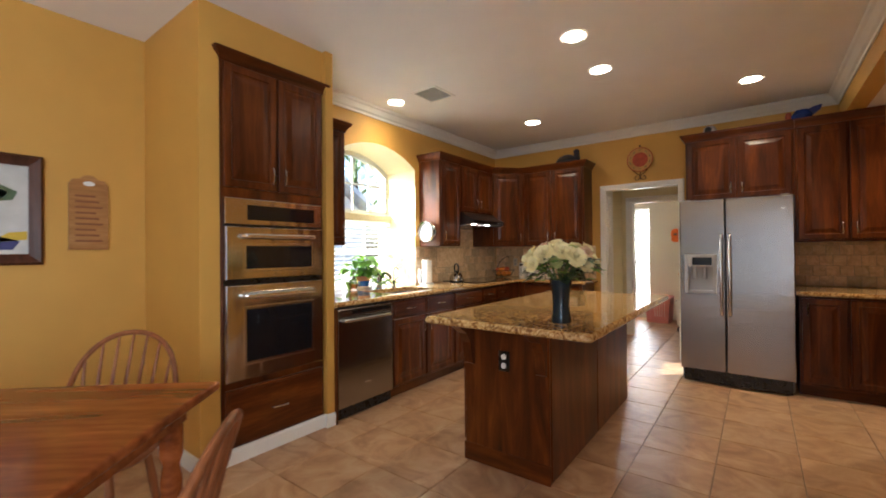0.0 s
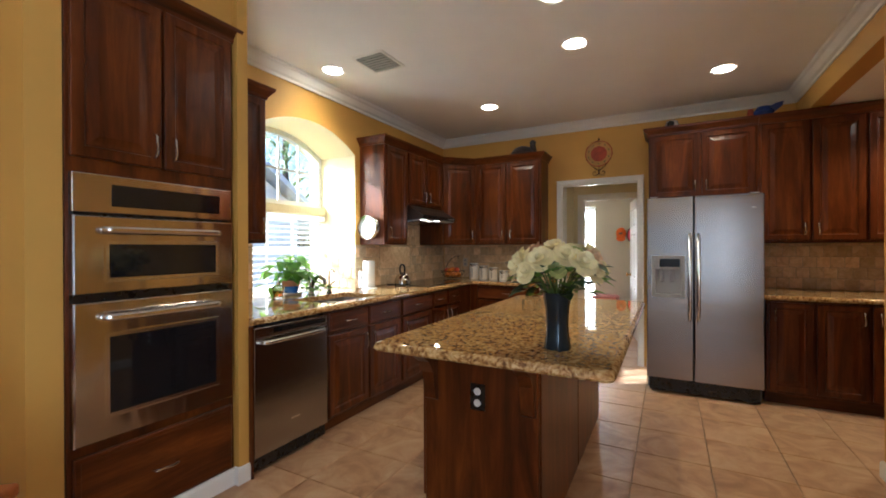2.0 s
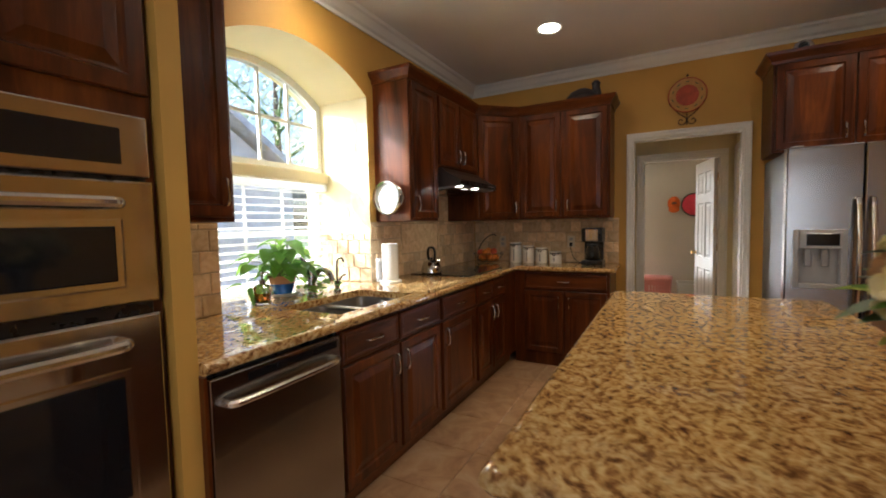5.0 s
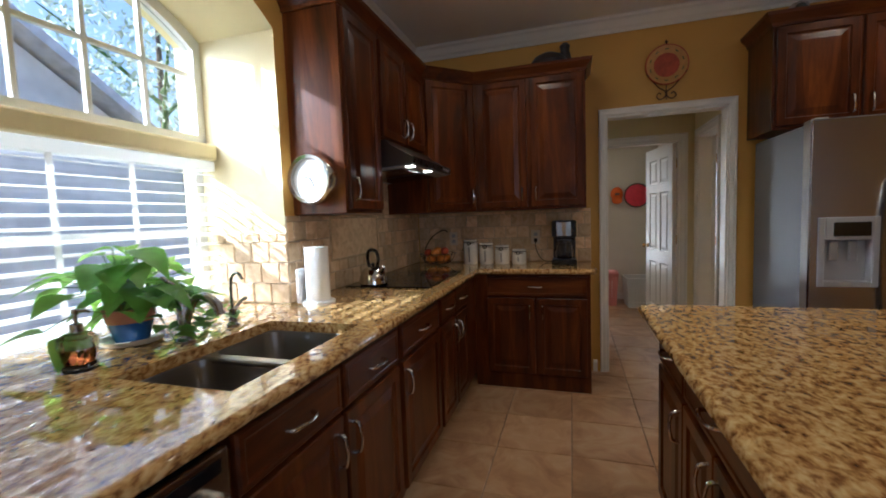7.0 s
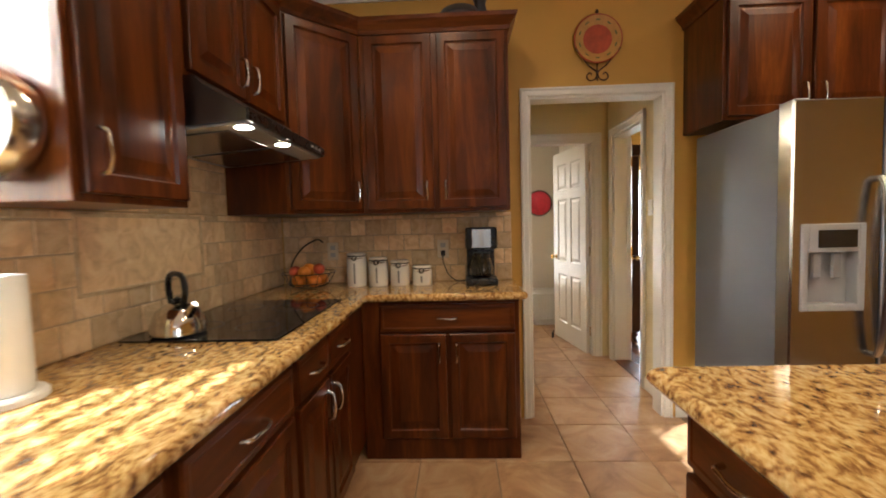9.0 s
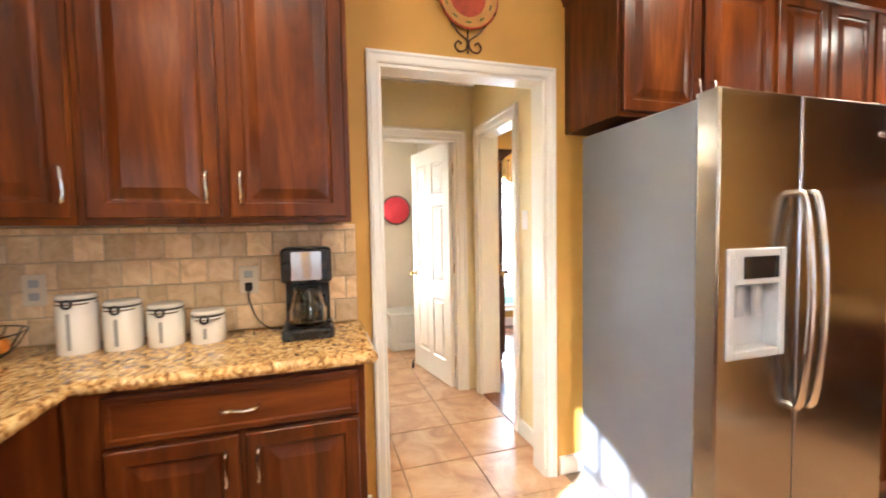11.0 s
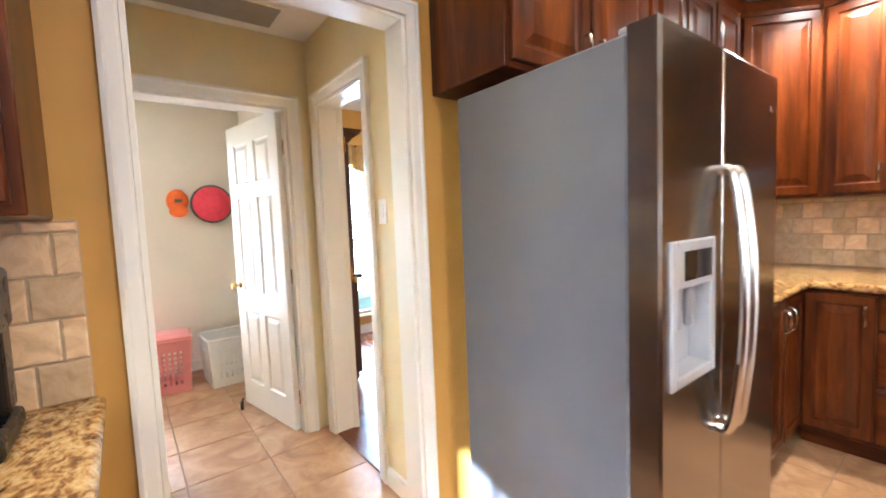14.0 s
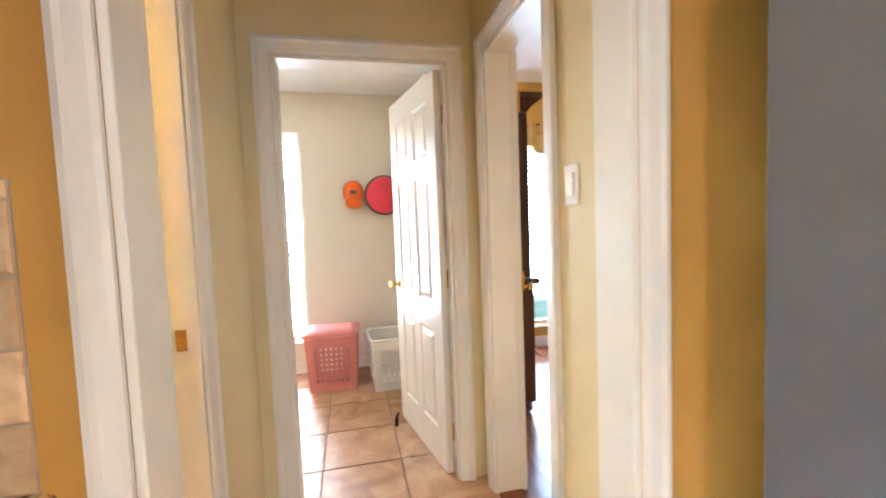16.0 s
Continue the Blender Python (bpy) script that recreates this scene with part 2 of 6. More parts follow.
def bm_box(bm, x0, x1, y0, y1, z0, z1, bevel=0.0, segs=1):
    x0, x1, y0, y1, z0, z1 = min(x0, x1), max(x0, x1), min(y0, y1), max(y0, y1), min(z0, z1), max(z0, z1)
    vs = [bm.verts.new((x, y, z)) for x in (x0, x1) for y in (y0, y1) for z in (z0, z1)]
    fs = [bm.faces.new([vs[i] for i in f]) for f in ((0, 1, 3, 2), (4, 6, 7, 5), (0, 4, 5, 1), (2, 3, 7, 6), (0, 2, 6, 4), (1, 5, 7, 3))]
    if bevel:
        es = list({e for f in fs for e in f.edges})
        bmesh.ops.bevel(bm, geom=es, offset=min(bevel, 0.45 * min(x1 - x0, y1 - y0, z1 - z0)), segments=segs, affect="EDGES", profile=0.5)
    return bm


def box(x0, x1, y0, y1, z0, z1, bevel=0.0, segs=1):
    return bm_box(bmesh.new(), x0, x1, y0, y1, z0, z1, bevel, segs)


def bm_rings(bm, rings, close_ends=True, loop=True):
    """Skin a list of rings of equally many points."""
    vs = [[bm.verts.new(p) for p in r] for r in rings]
    n = len(vs[0])
    for a, b in zip(vs, vs[1:]):
        for i in range(n if loop else n - 1):
            bm.faces.new((a[i], a[(i + 1) % n], b[(i + 1) % n], b[i]))
    if close_ends:
        bm.faces.new(vs[0][::-1])
        bm.faces.new(vs[-1])
    return bm


def lathe(profile, n=24, cx=0.0, cy=0.0, close=True, bm=None):
    """Turn (radius, z) pairs round the upright axis."""
    rings = [[(cx + r * math.cos(2 * math.pi * i / n), cy + r * math.sin(2 * math.pi * i / n), z) for i in range(n)] for r, z in profile]
    return bm_rings(bm or bmesh.new(), rings, close)


def tube(points, radius, n=8, bm=None):
    """A round bar along points; radius may be a list."""
    pts = [Vector(p) for p in points]
    rad = radius if isinstance(radius, (list, tuple)) else [radius] * len(pts)
    rings, side = [], None
    for i, p in enumerate(pts):
        d = (pts[min(i + 1, len(pts) - 1)] - pts[max(i - 1, 0)]).normalized()
        if side is None:
            side = d.orthogonal().normalized()
        side = (side - d * side.dot(d)).normalized()
        other = d.cross(side)
        rings.append([p + rad[i] * (math.cos(a) * side + math.sin(a) * other) for a in [2 * math.pi * k / n for k in range(n)]])
    return bm_rings(bm or bmesh.new(), rings)


def curve3(pts, n=8):
    """A smooth line through points."""
    pts = [Vector(p) for p in pts]
    out = []
    for i in range(len(pts) - 1):
        a, b, c, d = pts[max(i - 1, 0)], pts[i], pts[i + 1], pts[min(i + 2, len(pts) - 1)]
        for k in range(n):
            t = k / n
            out.append(0.5 * ((2 * b) + (c - a) * t + (2 * a - 5 * b + 4 * c - d) * t * t + (3 * b - a - 3 * c + d) * t ** 3))
    return out + [pts[-1]]


def prism(outline, a, b, axis="y", bm=None):
    """Push a flat outline of (u, v) from a to b along an axis."""
    put = {"y": lambda u, v, w: (u, w, v), "x": lambda u, v, w: (w, u, v), "z": lambda u, v, w: (u, v, w)}[axis]
    return bm_rings(bm or bmesh.new(), [[put(u, v, w) for u, v in outline] for w in (a, b)])


def part(name, bm, material, parent=None, label="", smooth=False):
    me = bpy.data.meshes.new(name)
    bmesh.ops.recalc_face_normals(bm, faces=bm.faces)
    bm.to_mesh(me)
    bm.free()
    me.materials.append(material)
    if smooth:
        for p in me.polygons:
            p.use_smooth = True
        me.set_sharp_from_angle(angle=radians(35))
    ob = new(name, me)
    if parent is not None:
        ob.parent = parent
    if label:
        ob["label"] = label
    return ob


def thing(name, label, category, m=None, group="", kind=""):
    ob = new(name)
    ob.empty_display_size = 0.1
    if m is not None:
        ob.matrix_world = m
    return tagged(ob, label, category, group, kind)


def structure(name, bm, material, label, category, smooth=False):
    return tagged(part(name, bm, material, None, smooth=smooth), label, category, "", "structure")


# ---- structure ----
XW, YB, CEILZ = -2.76, 5.86, 2.805          # window wall, doorway wall, ceiling
HALL_L, HALL_R, YL = -1.24, -0.20, 7.12     # hall walls, laundry wall
WY0, WY1, WSILL, WSPRING, WAPEX = 2.815, 3.99, 0.90, 2.25, 2.44
WGX = -3.24                                  # window glass
DX0, DX1, DZ = -1.142, -0.292, 2.075         # kitchen doorway


def arch(y, grow=0.0):
    """Height of the window's arch at y."""
    c, h = (WY0 + WY1) / 2, (WY1 - WY0) / 2
    rise = WAPEX - WSPRING
    r = (h * h + rise * rise) / (2 * rise)
    return WAPEX - r + math.sqrt(max(0, (r + grow) ** 2 - (y - c) ** 2))


ARCH_Y = [WY0 + (WY1 - WY0) * i / 20 for i in range(21)]

# window wall, thick, with the arched opening
bm = bmesh.new()
bm_box(bm, XW - 0.62, XW, 1.52, WY0, 0, CEILZ)
bm_box(bm, XW - 0.62, XW, WY1, YB, 0, CEILZ)
bm_box(bm, XW - 0.62, XW, WY0, WY1, 0, WSILL - 0.02)
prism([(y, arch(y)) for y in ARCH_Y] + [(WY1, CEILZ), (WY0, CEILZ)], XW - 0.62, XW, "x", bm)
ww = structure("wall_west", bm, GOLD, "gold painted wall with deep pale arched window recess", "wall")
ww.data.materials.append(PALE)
for p in ww.data.polygons:               # the recess faces get the paler second material
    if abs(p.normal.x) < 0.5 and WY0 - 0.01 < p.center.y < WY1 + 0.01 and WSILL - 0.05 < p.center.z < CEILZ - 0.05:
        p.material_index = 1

structure("wall_breakfast", box(-3.15, -3.03, -2.8, 1.5, 0, CEILZ), GOLD, "gold painted breakfast area wall", "wall")
bm = bmesh.new()
bm_box(bm, -3.03, -2.17, 1.38, 1.495, 0, CEILZ)
bm_box(bm, XW + 0.001, -2.13, 2.25, 2.315, 0, CEILZ)
bm_box(bm, XW + 0.001, -2.17, 1.495, 2.25, 2.56, CEILZ)
structure("oven_surround", bm, GOLD, "gold painted drywall surround of the wall ovens", "wall")

bm = bmesh.new()
bm_box(bm, XW, DX0, YB, YB + 0.12, 0, CEILZ)
bm_box(bm, DX1, 2.5, YB, YB + 0.12, 0, CEILZ)
bm_box(bm, DX0, DX1, YB, YB + 0.12, DZ, CEILZ)
structure("wall_north", bm, GOLD, "gold painted wall with cased doorway", "wall")

NX0, NY0, NZ = 1.08, 4.03, 2.53             # desk nook: header line, wall end, low ceiling
bm = bmesh.new()
# the gap at y -2.3 to -0.4 is invented, for the side fill
bm_box(bm, NX0, NX0 + 0.13, -0.4, NY0, 0, CEILZ)
bm_box(bm, NX0, NX0 + 0.13, -2.8, -2.3, 0, CEILZ)
bm_box(bm, NX0, NX0 + 0.13, -2.3, -0.4, 0, 0.3)
bm_box(bm, NX0, NX0 + 0.13, -2.3, -0.4, 2.2, CEILZ)
bm_box(bm, NX0, NX0 + 0.13, NY0, YB, NZ, CEILZ)
structure("wall_east", bm, GOLD, "gold painted wall with header over desk nook", "wall")
structure("nook_wall_east", box(2.44, 2.56, 3.0, YB, 0, NZ + 0.1), GOLD, "gold painted wall behind the desk nook", "wall")
structure("nook_wall_south", box(NX0 + 0.13, 2.44, 2.9, 3.0, 0, NZ + 0.1), GOLD, "gold painted end wall of desk nook", "wall")
structure("nook_ceiling", box(NX0 + 0.13, 2.44, 3.0, YB, NZ, NZ + 0.1), CEIL, "low white ceiling above desk nook", "ceiling")
structure("ceiling", box(-3.15, NX0 + 0.1, -2.8, YB + 0.05, CEILZ, CEILZ + 0.1), CEIL, "white textured flat kitchen ceiling", "ceiling")

# south wall with glazed patio door
bm = bmesh.new()
bm_box(bm, -3.15, -2.0, -2.9, -2.78, 0, CEILZ)
bm_box(bm, 0.8, NX0 + 0.13, -2.9, -2.78, 0, CEILZ)
bm_box(bm, -2.0, 0.8, -2.9, -2.78, 2.1, CEILZ)
structure("wall_south", bm, GOLD, "gold painted wall with wide patio window", "wall")

# hall, laundry, bathroom, dining room
HZ = 2.44
bm = bmesh.new()
bm_box(bm, HALL_L - 0.08, HALL_L, 6.47, YL, 0, HZ)
bm_box(bm, HALL_L - 0.08, HALL_L, 6.06, 6.47, 2.06, HZ)
bm_box(bm, HALL_L - 0.08, HALL_L, 5.98, 6.06, 0, HZ)
structure("hall_wall_west", bm, PALE, "pale yellow hall wall with bathroom doorway", "wall")
bm = bmesh.new()
bm_box(bm, HALL_R, HALL_R + 0.12, 5.98, 6.40, 0, HZ)
bm_box(bm, HALL_R, HALL_R + 0.12, 6.98, YL, 0, HZ)
bm_box(bm, HALL_R, HALL_R + 0.12, 6.40, 6.98, 2.035, HZ)
structure("hall_wall_east", bm, PALE, "pale yellow hall wall with dining doorway", "wall")
LX0, LX1 = -1.11, -0.335
bm = bmesh.new()
bm_box(bm, -2.6, LX0, YL, YL + 0.12, 0, HZ)
bm_box(bm, LX1, HALL_R + 0.12, YL, YL + 0.12, 0, HZ)
bm_box(bm, LX0, LX1, YL, YL + 0.12, 2.026, HZ)
structure("hall_wall_north", bm, PALE, "pale yellow hall wall with laundry doorway", "wall")
structure("hall_ceiling", box(-2.6, HALL_R + 0.12, 5.98, 9.2, HZ, HZ + 0.1), CEIL, "white hall and laundry ceiling", "ceiling")
bm = bmesh.new()
bm_box(bm, -2.6, -1.50, 9.0, 9.12, 0, HZ)
bm_box(bm, -1.20, HALL_R + 0.12, 9.0, 9.12, 0, HZ)
bm_box(bm, -1.50, -1.20, 9.0, 9.12, 0, 0.28)
bm_box(bm, -1.50, -1.20, 9.0, 9.12, 2.10, HZ)
structure("laundry_wall_north", bm, CREAM, "cream painted laundry wall with tall window", "wall")
structure("laundry_wall_east", box(HALL_R, HALL_R + 0.12, YL + 0.12, 9.0, 0, HZ), CREAM, "cream painted laundry wall", "wall")
structure("laundry_wall_west", box(-2.6, -2.5, YL + 0.12, 9.0, 0, HZ), CREAM, "cream painted laundry wall", "wall")
structure("bathroom_wall_west", box(-2.6, -2.5, 5.98, YL, 0, HZ), PALE, "pale yellow bathroom wall", "wall")
bm = bmesh.new()
bm_box(bm, 3.4, 3.52, 5.98, 9.2, 0, 2.7)
bm_box(bm, HALL_R + 0.12, 0.55, 9.0, 9.12, 0, 2.7)
bm_box(bm, 1.75, 3.4, 9.0, 9.12, 0, 2.7)
bm_box(bm, 0.55, 1.75, 9.0, 9.12, 0, 0.22)
bm_box(bm, 0.55, 1.75, 9.0, 9.12, 2.2, 2.7)
structure("dining_wall", bm, GOLD, "gold painted dining room walls with window", "wall")
structure("dining_ceiling", box(HALL_R + 0.12, 3.52, 5.98, 9.2, 2.6, 2.7), CEIL, "white dining room ceiling", "ceiling")

# floors
structure("floor", box(-3.2, 2.6, -2.9, 9.1, -0.12, -0.008), GROUT, "tan grout bed under the floor tiles", "floor")
structure("dining_floor", box(HALL_R + 0.06, 3.5, 5.98, 9.1, -0.006, 0.002), WOODFLOOR, "glossy reddish hardwood dining floor", "floor")
structure("ground", box(-120, 120, -120, 120, -0.5, -0.3), plain("lawn", (0.12, 0.15, 0.07), 0.9, vary=0.3, scale=1.5), "green lawn outside the house", "ground")

# mouldings and trim


def sweep(path, profile, closed=False):
    """Push a profile of (out, z) along a plan path; out is to the path's right."""
    pts = [Vector((x, y)) for x, y in path]
    rings = []
    for o, z in profile:
        row = []
        for i, p in enumerate(pts):
            a = (p - pts[i - 1]).normalized() if i else None
            b = (pts[i + 1] - p).normalized() if i + 1 < len(pts) else None
            na = Vector((a.y, -a.x)) if a else None
            nb = Vector((b.y, -b.x)) if b else None
            if na is None or nb is None:
                q = p + (na or nb) * o
            else:
                q = p + (na + nb) * (o / (1 + na.dot(nb)))
            row.append((q.x, q.y, z))
        rings.append(row)
    bm = bmesh.new()
    vs = [[bm.verts.new(p) for p in r] for r in rings]
    n = len(profile)
    for k in range(n):
        a, b = vs[k], vs[(k + 1) % n]
        for i in range(len(pts) - 1):
            bm.faces.new((a[i], a[i + 1], b[i + 1], b[i]))
    bm.faces.new([r[0] for r in vs])
    bm.faces.new([r[-1] for r in vs][::-1])
    return bm


CROWN = [(0.0, CEILZ - 0.105), (0.012, CEILZ - 0.105), (0.016, CEILZ - 0.085), (0.035, CEILZ - 0.07), (0.06, CEILZ - 0.03), (0.078, CEILZ - 0.018), (0.085, CEILZ - 0.001), (0.0, CEILZ - 0.001)]
structure("crown_moulding", sweep([(XW, 2.317), (XW, YB), (NX0, YB), (NX0, -2.7)], CROWN), TRIM, "white crown moulding along kitchen ceiling", "trim")
BASE = [(0.0, 0.0), (0.016, 0.0), (0.016, 0.075), (0.010, 0.092), (0.0, 0.095)]


def baseboard(path):
    structure("baseboard", sweep(path, BASE), TRIM, "white painted baseboard along the wall", "trim")


baseboard([(-3.03, -2.7), (-3.03, 1.38), (-2.17, 1.38)])
baseboard([(-2.17, 1.38), (-2.17, 1.50)])
baseboard([(-2.16, 1.50), (-2.16, 2.25), (-2.13, 2.25), (-2.13, 2.315)])
baseboard([(-1.25, YB), (DX0 - 0.075, YB)])
baseboard([(DX1 + 0.075, YB), (-0.05, YB)])
baseboard([(NX0 + 0.13, NY0), (NX0, NY0), (NX0, -2.7)])
baseboard([(-2.5, 9.0), (HALL_R, 9.0), (HALL_R, YL + 0.2)])
baseboard([(HALL_R, 6.32), (HALL_R, 5.99)])
CASING = [(0.0, 0.010), (0.012, 0.014), (0.045, 0.016), (0.055, 0.022), (0.07, 0.020), (0.07, 0.0), (0.0, 0.0)]


def casing(name, m, w, h, label, width=0.07):
    """Door casing round an opening w wide and h high; local x across, -y out of the wall."""
    ob = thing(name, label, "trim", m, kind="structure")
    prof = [(o * width / 0.07, d) for o, d in CASING]
    rows = [[(-o, -d, 0.0), (-o, -d, h + o), (w + o, -d, h + o), (w + o, -d, 0.0)] for o, d in prof]
    bm = bmesh.new()
    vs = [[bm.verts.new(p) for p in r] for r in rows]
    for k in range(len(vs)):
        a, b = vs[k], vs[(k + 1) % len(vs)]
        for i in range(3):
            bm.faces.new((a[i], a[i + 1], b[i + 1], b[i]))
    bm.faces.new([r[0] for r in vs])
    bm.faces.new([r[-1] for r in vs][::-1])
    part("casing_moulding", bm, TRIM, ob)
    return ob


def jamb(ob, w, h, depth):
    bm = bmesh.new()
    bm_box(bm, 0, 0.016, 0, depth, 0, h, 0.002)
    bm_box(bm, w - 0.016, w, 0, depth, 0, h, 0.002)
    bm_box(bm, 0.016, w - 0.016, 0, depth, h - 0.016, h, 0.002)
    part("jamb", bm, TRIM, ob)


ob = casing("door_1", pose(DX0, YB - 0.001, 0), DX1 - DX0, DZ, "white painted casing of the kitchen doorway", 0.05)
jamb(ob, DX1 - DX0, DZ, 0.12)
ob = casing("door_2", pose(LX0, YL - 0.001, 0), LX1 - LX0, 2.025, "white painted casing of the laundry doorway")
jamb(ob, LX1 - LX0, 2.025, 0.12)
ob = casing("door_3", pose(HALL_R - 0.001, 6.98, 0, 0, 0, -90), 0.58, 2.03, "white painted casing of the dining doorway")
jamb(ob, 0.58, 2.03, 0.12)
ob = casing("door_4", pose(HALL_L + 0.001, 6.06, 0, 0, 0, 90), 0.41, DZ - 0.015, "white painted casing of the bathroom doorway")
jamb(ob, 0.41, DZ - 0.015, 0.08)

# ---- cabinets ----


def bm_front(bm, x0, x1, z0, z1, y, steps, thick=0.02):
    """A panelled front: nested rectangles of (inset, height above the back)."""
    def ring(i, d):
        return [(x0 + i, y - d, z0 + i), (x1 - i, y - d, z0 + i), (x1 - i, y - d, z1 - i), (x0 + i, y - d, z1 - i)]
    return bm_rings(bm, [ring(0, 0)] + [ring(i, d) for i, d in steps])


RAISED = [(0, 0.017), (0.004, 0.021), (0.046, 0.021), (0.052, 0.012), (0.062, 0.011), (0.068, 0.012), (0.098, 0.020)]
DRAWER = [(0, 0.014), (0.006, 0.020), (0.020, 0.021), (0.026, 0.0185)]


def pull(parent, x, y, z, level=False, length=0.11):
    """A waved satin nickel bow pull."""
    h = length / 2
    pts = [(0, 0, -h), (0, -0.022, -h * 0.86), (0.002, -0.029, -h * 0.4), (0, -0.031, 0), (-0.002, -0.029, h * 0.4), (0, -0.022, h * 0.86), (0, 0, h)]
    pts = [(x + p[2], y + p[1], z + p[0]) if level else (x + p[0], y + p[1], z + p[2]) for p in pts]
    line = curve3(pts, 4)
    n = len(line) - 1
    rad = [0.0045 + 0.0025 * abs(2 * i / n - 1) for i in range(n + 1)]
    part("handle", tube(line, rad, 8), CHROME, parent, "satin nickel bow handle", True)


def front(parent, kind, x0, x1, z0, z1, handle="", y=0.0, material=None):
    """A door or drawer front with its pull. handle: l or r, then t or b; c for a drawer."""
    small = min(x1 - x0, z1 - z0) < 0.22
    if kind == "door":
        steps = [(i * (0.62 if small else 1), d) for i, d in RAISED]
        ob = part("cabinet_door", bm_front(bmesh.new(), x0, x1, z0, z1, y, steps), material or CHERRY, parent)
    else:
        ob = part("drawer", bm_front(bmesh.new(), x0, x1, z0, z1, y, DRAWER), material or CHERRYX, parent)
    if handle == "c":
        pull(ob, (x0 + x1) / 2, y - 0.02, (z0 + z1) / 2, True)
    elif handle:
        hx = x0 + 0.036 if handle[0] == "l" else x1 - 0.036
        hz = z1 - 0.10 if handle[1] == "t" else z0 + 0.10
        pull(ob, hx, y - 0.02, hz)
    return ob


def base_cabinet(m, w, fronts, label, h=0.88, depth=0.58, group="base cabinets", kick=True, sides=0.0):
    ob = thing("base_cabinet", label, "cabinet", m, group)
    bm = box(0, w, 0, depth, 0.10 if kick else 0.0, h, 0.003)
    part("body", bm, CHERRY, ob)
    if kick:
        part("toe_kick", box(0.0, w, 0.06, depth, 0.0, 0.10), CHERRYX, ob)
    for f in fronts:
        front(ob, *f)
    return ob


def cornice(ob, w, depth, z, left=True, right=True, rise=0.08, out=0.05):
    prof = [(0.0, z), (0.008, z), (0.012, z + rise * 0.25), (out * 0.6, z + rise * 0.55), (out * 0.9, z + rise * 0.75), (out, z + rise), (0.0, z + rise)]
    path = ([(0.0, depth)] if left else []) + [(0.0, 0.0), (w, 0.0)] + ([(w, depth)] if right else [])
    # the path runs with the room on its right
    path = [(p[0], p[1]) for p in path]
    part("cornice", sweep(path, [(o, q) for o, q in prof]), CHERRYX, ob)


def wall_cabinet(m, w, z0, z1, fronts, label, depth=0.33, left=True, right=True, group="wall cabinets", crown=True):
    ob = thing("wall_cabinet", label, "cabinet", m, group)
    part("body", box(0, w, 0, depth, z0, z1, 0.003), CHERRY, ob)
    for f in fronts:
        front(ob, *f)
    if crown:
        cornice(ob, w, depth, z1 - 0.01, left, right)
    return ob


def east(x, y):
    return pose(x, y, 0, 0, 0, 90)       # front faces +x, runs to +y


def west(x, y):
    return pose(x, y, 0, 0, 0, -90)      # front faces -x, runs to -y


XF, YF = -2.135, 5.375
L_BASE = "dark cherry base cabinet with raised-panel doors"
# along the window wall
base_cabinet(east(XF, 2.93), 0.93, [("drawer", 0.02, 0.455, 0.715, 0.862, "c"), ("drawer", 0.475, 0.91, 0.715, 0.862, "c"), ("door", 0.02, 0.455, 0.125, 0.70, "rt"), ("door", 0.475, 0.91, 0.125, 0.70, "lt")],
             "dark cherry sink base cabinet with two raised-panel doors", h=0.68)
part_ob = bpy.context.scene.objects["base_cabinet"]
part("face_rail", box(0, 0.93, 0, 0.02, 0.68, 0.88, 0.002), CHERRYX, part_ob)
base_cabinet(east(XF, 3.862), 0.56, [("drawer", 0.02, 0.54, 0.715, 0.862, "c"), ("door", 0.02, 0.54, 0.125, 0.70, "lt")], "dark cherry base cabinet with drawer above a door")
base_cabinet(east(XF, 4.424), 0.66, [("drawer", 0.02, 0.32, 0.715, 0.862, "c"), ("drawer", 0.34, 0.64, 0.715, 0.862, "c"), ("door", 0.02, 0.32, 0.125, 0.70, "rt"), ("door", 0.34, 0.64, 0.125, 0.70, "lt")],
             "dark cherry base cabinet under black glass cooktop", h=0.872)
base_cabinet(east(XF, 5.086), 0.29, [], "dark cherry corner filler cabinet", depth=0.6)
# along the doorway wall
base_cabinet(pose(XF + 0.002, YF, 0), 0.85, [("drawer", 0.10, 0.825, 0.715, 0.862, "c"), ("door", 0.10, 0.455, 0.125, 0.70, "rt"), ("door", 0.475, 0.825, 0.125, 0.70, "lt")],
             "dark cherry base cabinet with wide drawer and two doors", depth=0.48, kick=False)

ob = base_cabinet(pose(-2.17, 1.50, 0, 0, 0, 90), 0.745, [("door", 0.015, 0.365, 1.71, 2.475, "rb"), ("door", 0.38, 0.73, 1.71, 2.475, "lb"), ("drawer", 0.02, 0.725, 0.10, 0.455, "c")],
                  "tall dark cherry oven cabinet built into the wall", h=2.50, depth=0.58, kick=False, group="oven wall")
ob.name = "oven_cabinet"
cornice(ob, 0.745, 0.02, 2.48, rise=0.075, out=0.045)

ZU = 1.36
wall_cabinet(east(-2.452, 2.32), 0.375, ZU, 2.36, [("door", 0.02, 0.355, ZU + 0.02, 2.34, "rb")], "narrow dark cherry wall cabinet beside the window", depth=0.305)
wall_cabinet(east(-2.452, 4.06), 0.40, ZU, 2.36, [("door", 0.02, 0.38, ZU + 0.02, 2.34, "lb")], "dark cherry wall cabinet with clock on its side", depth=0.305, right=False)
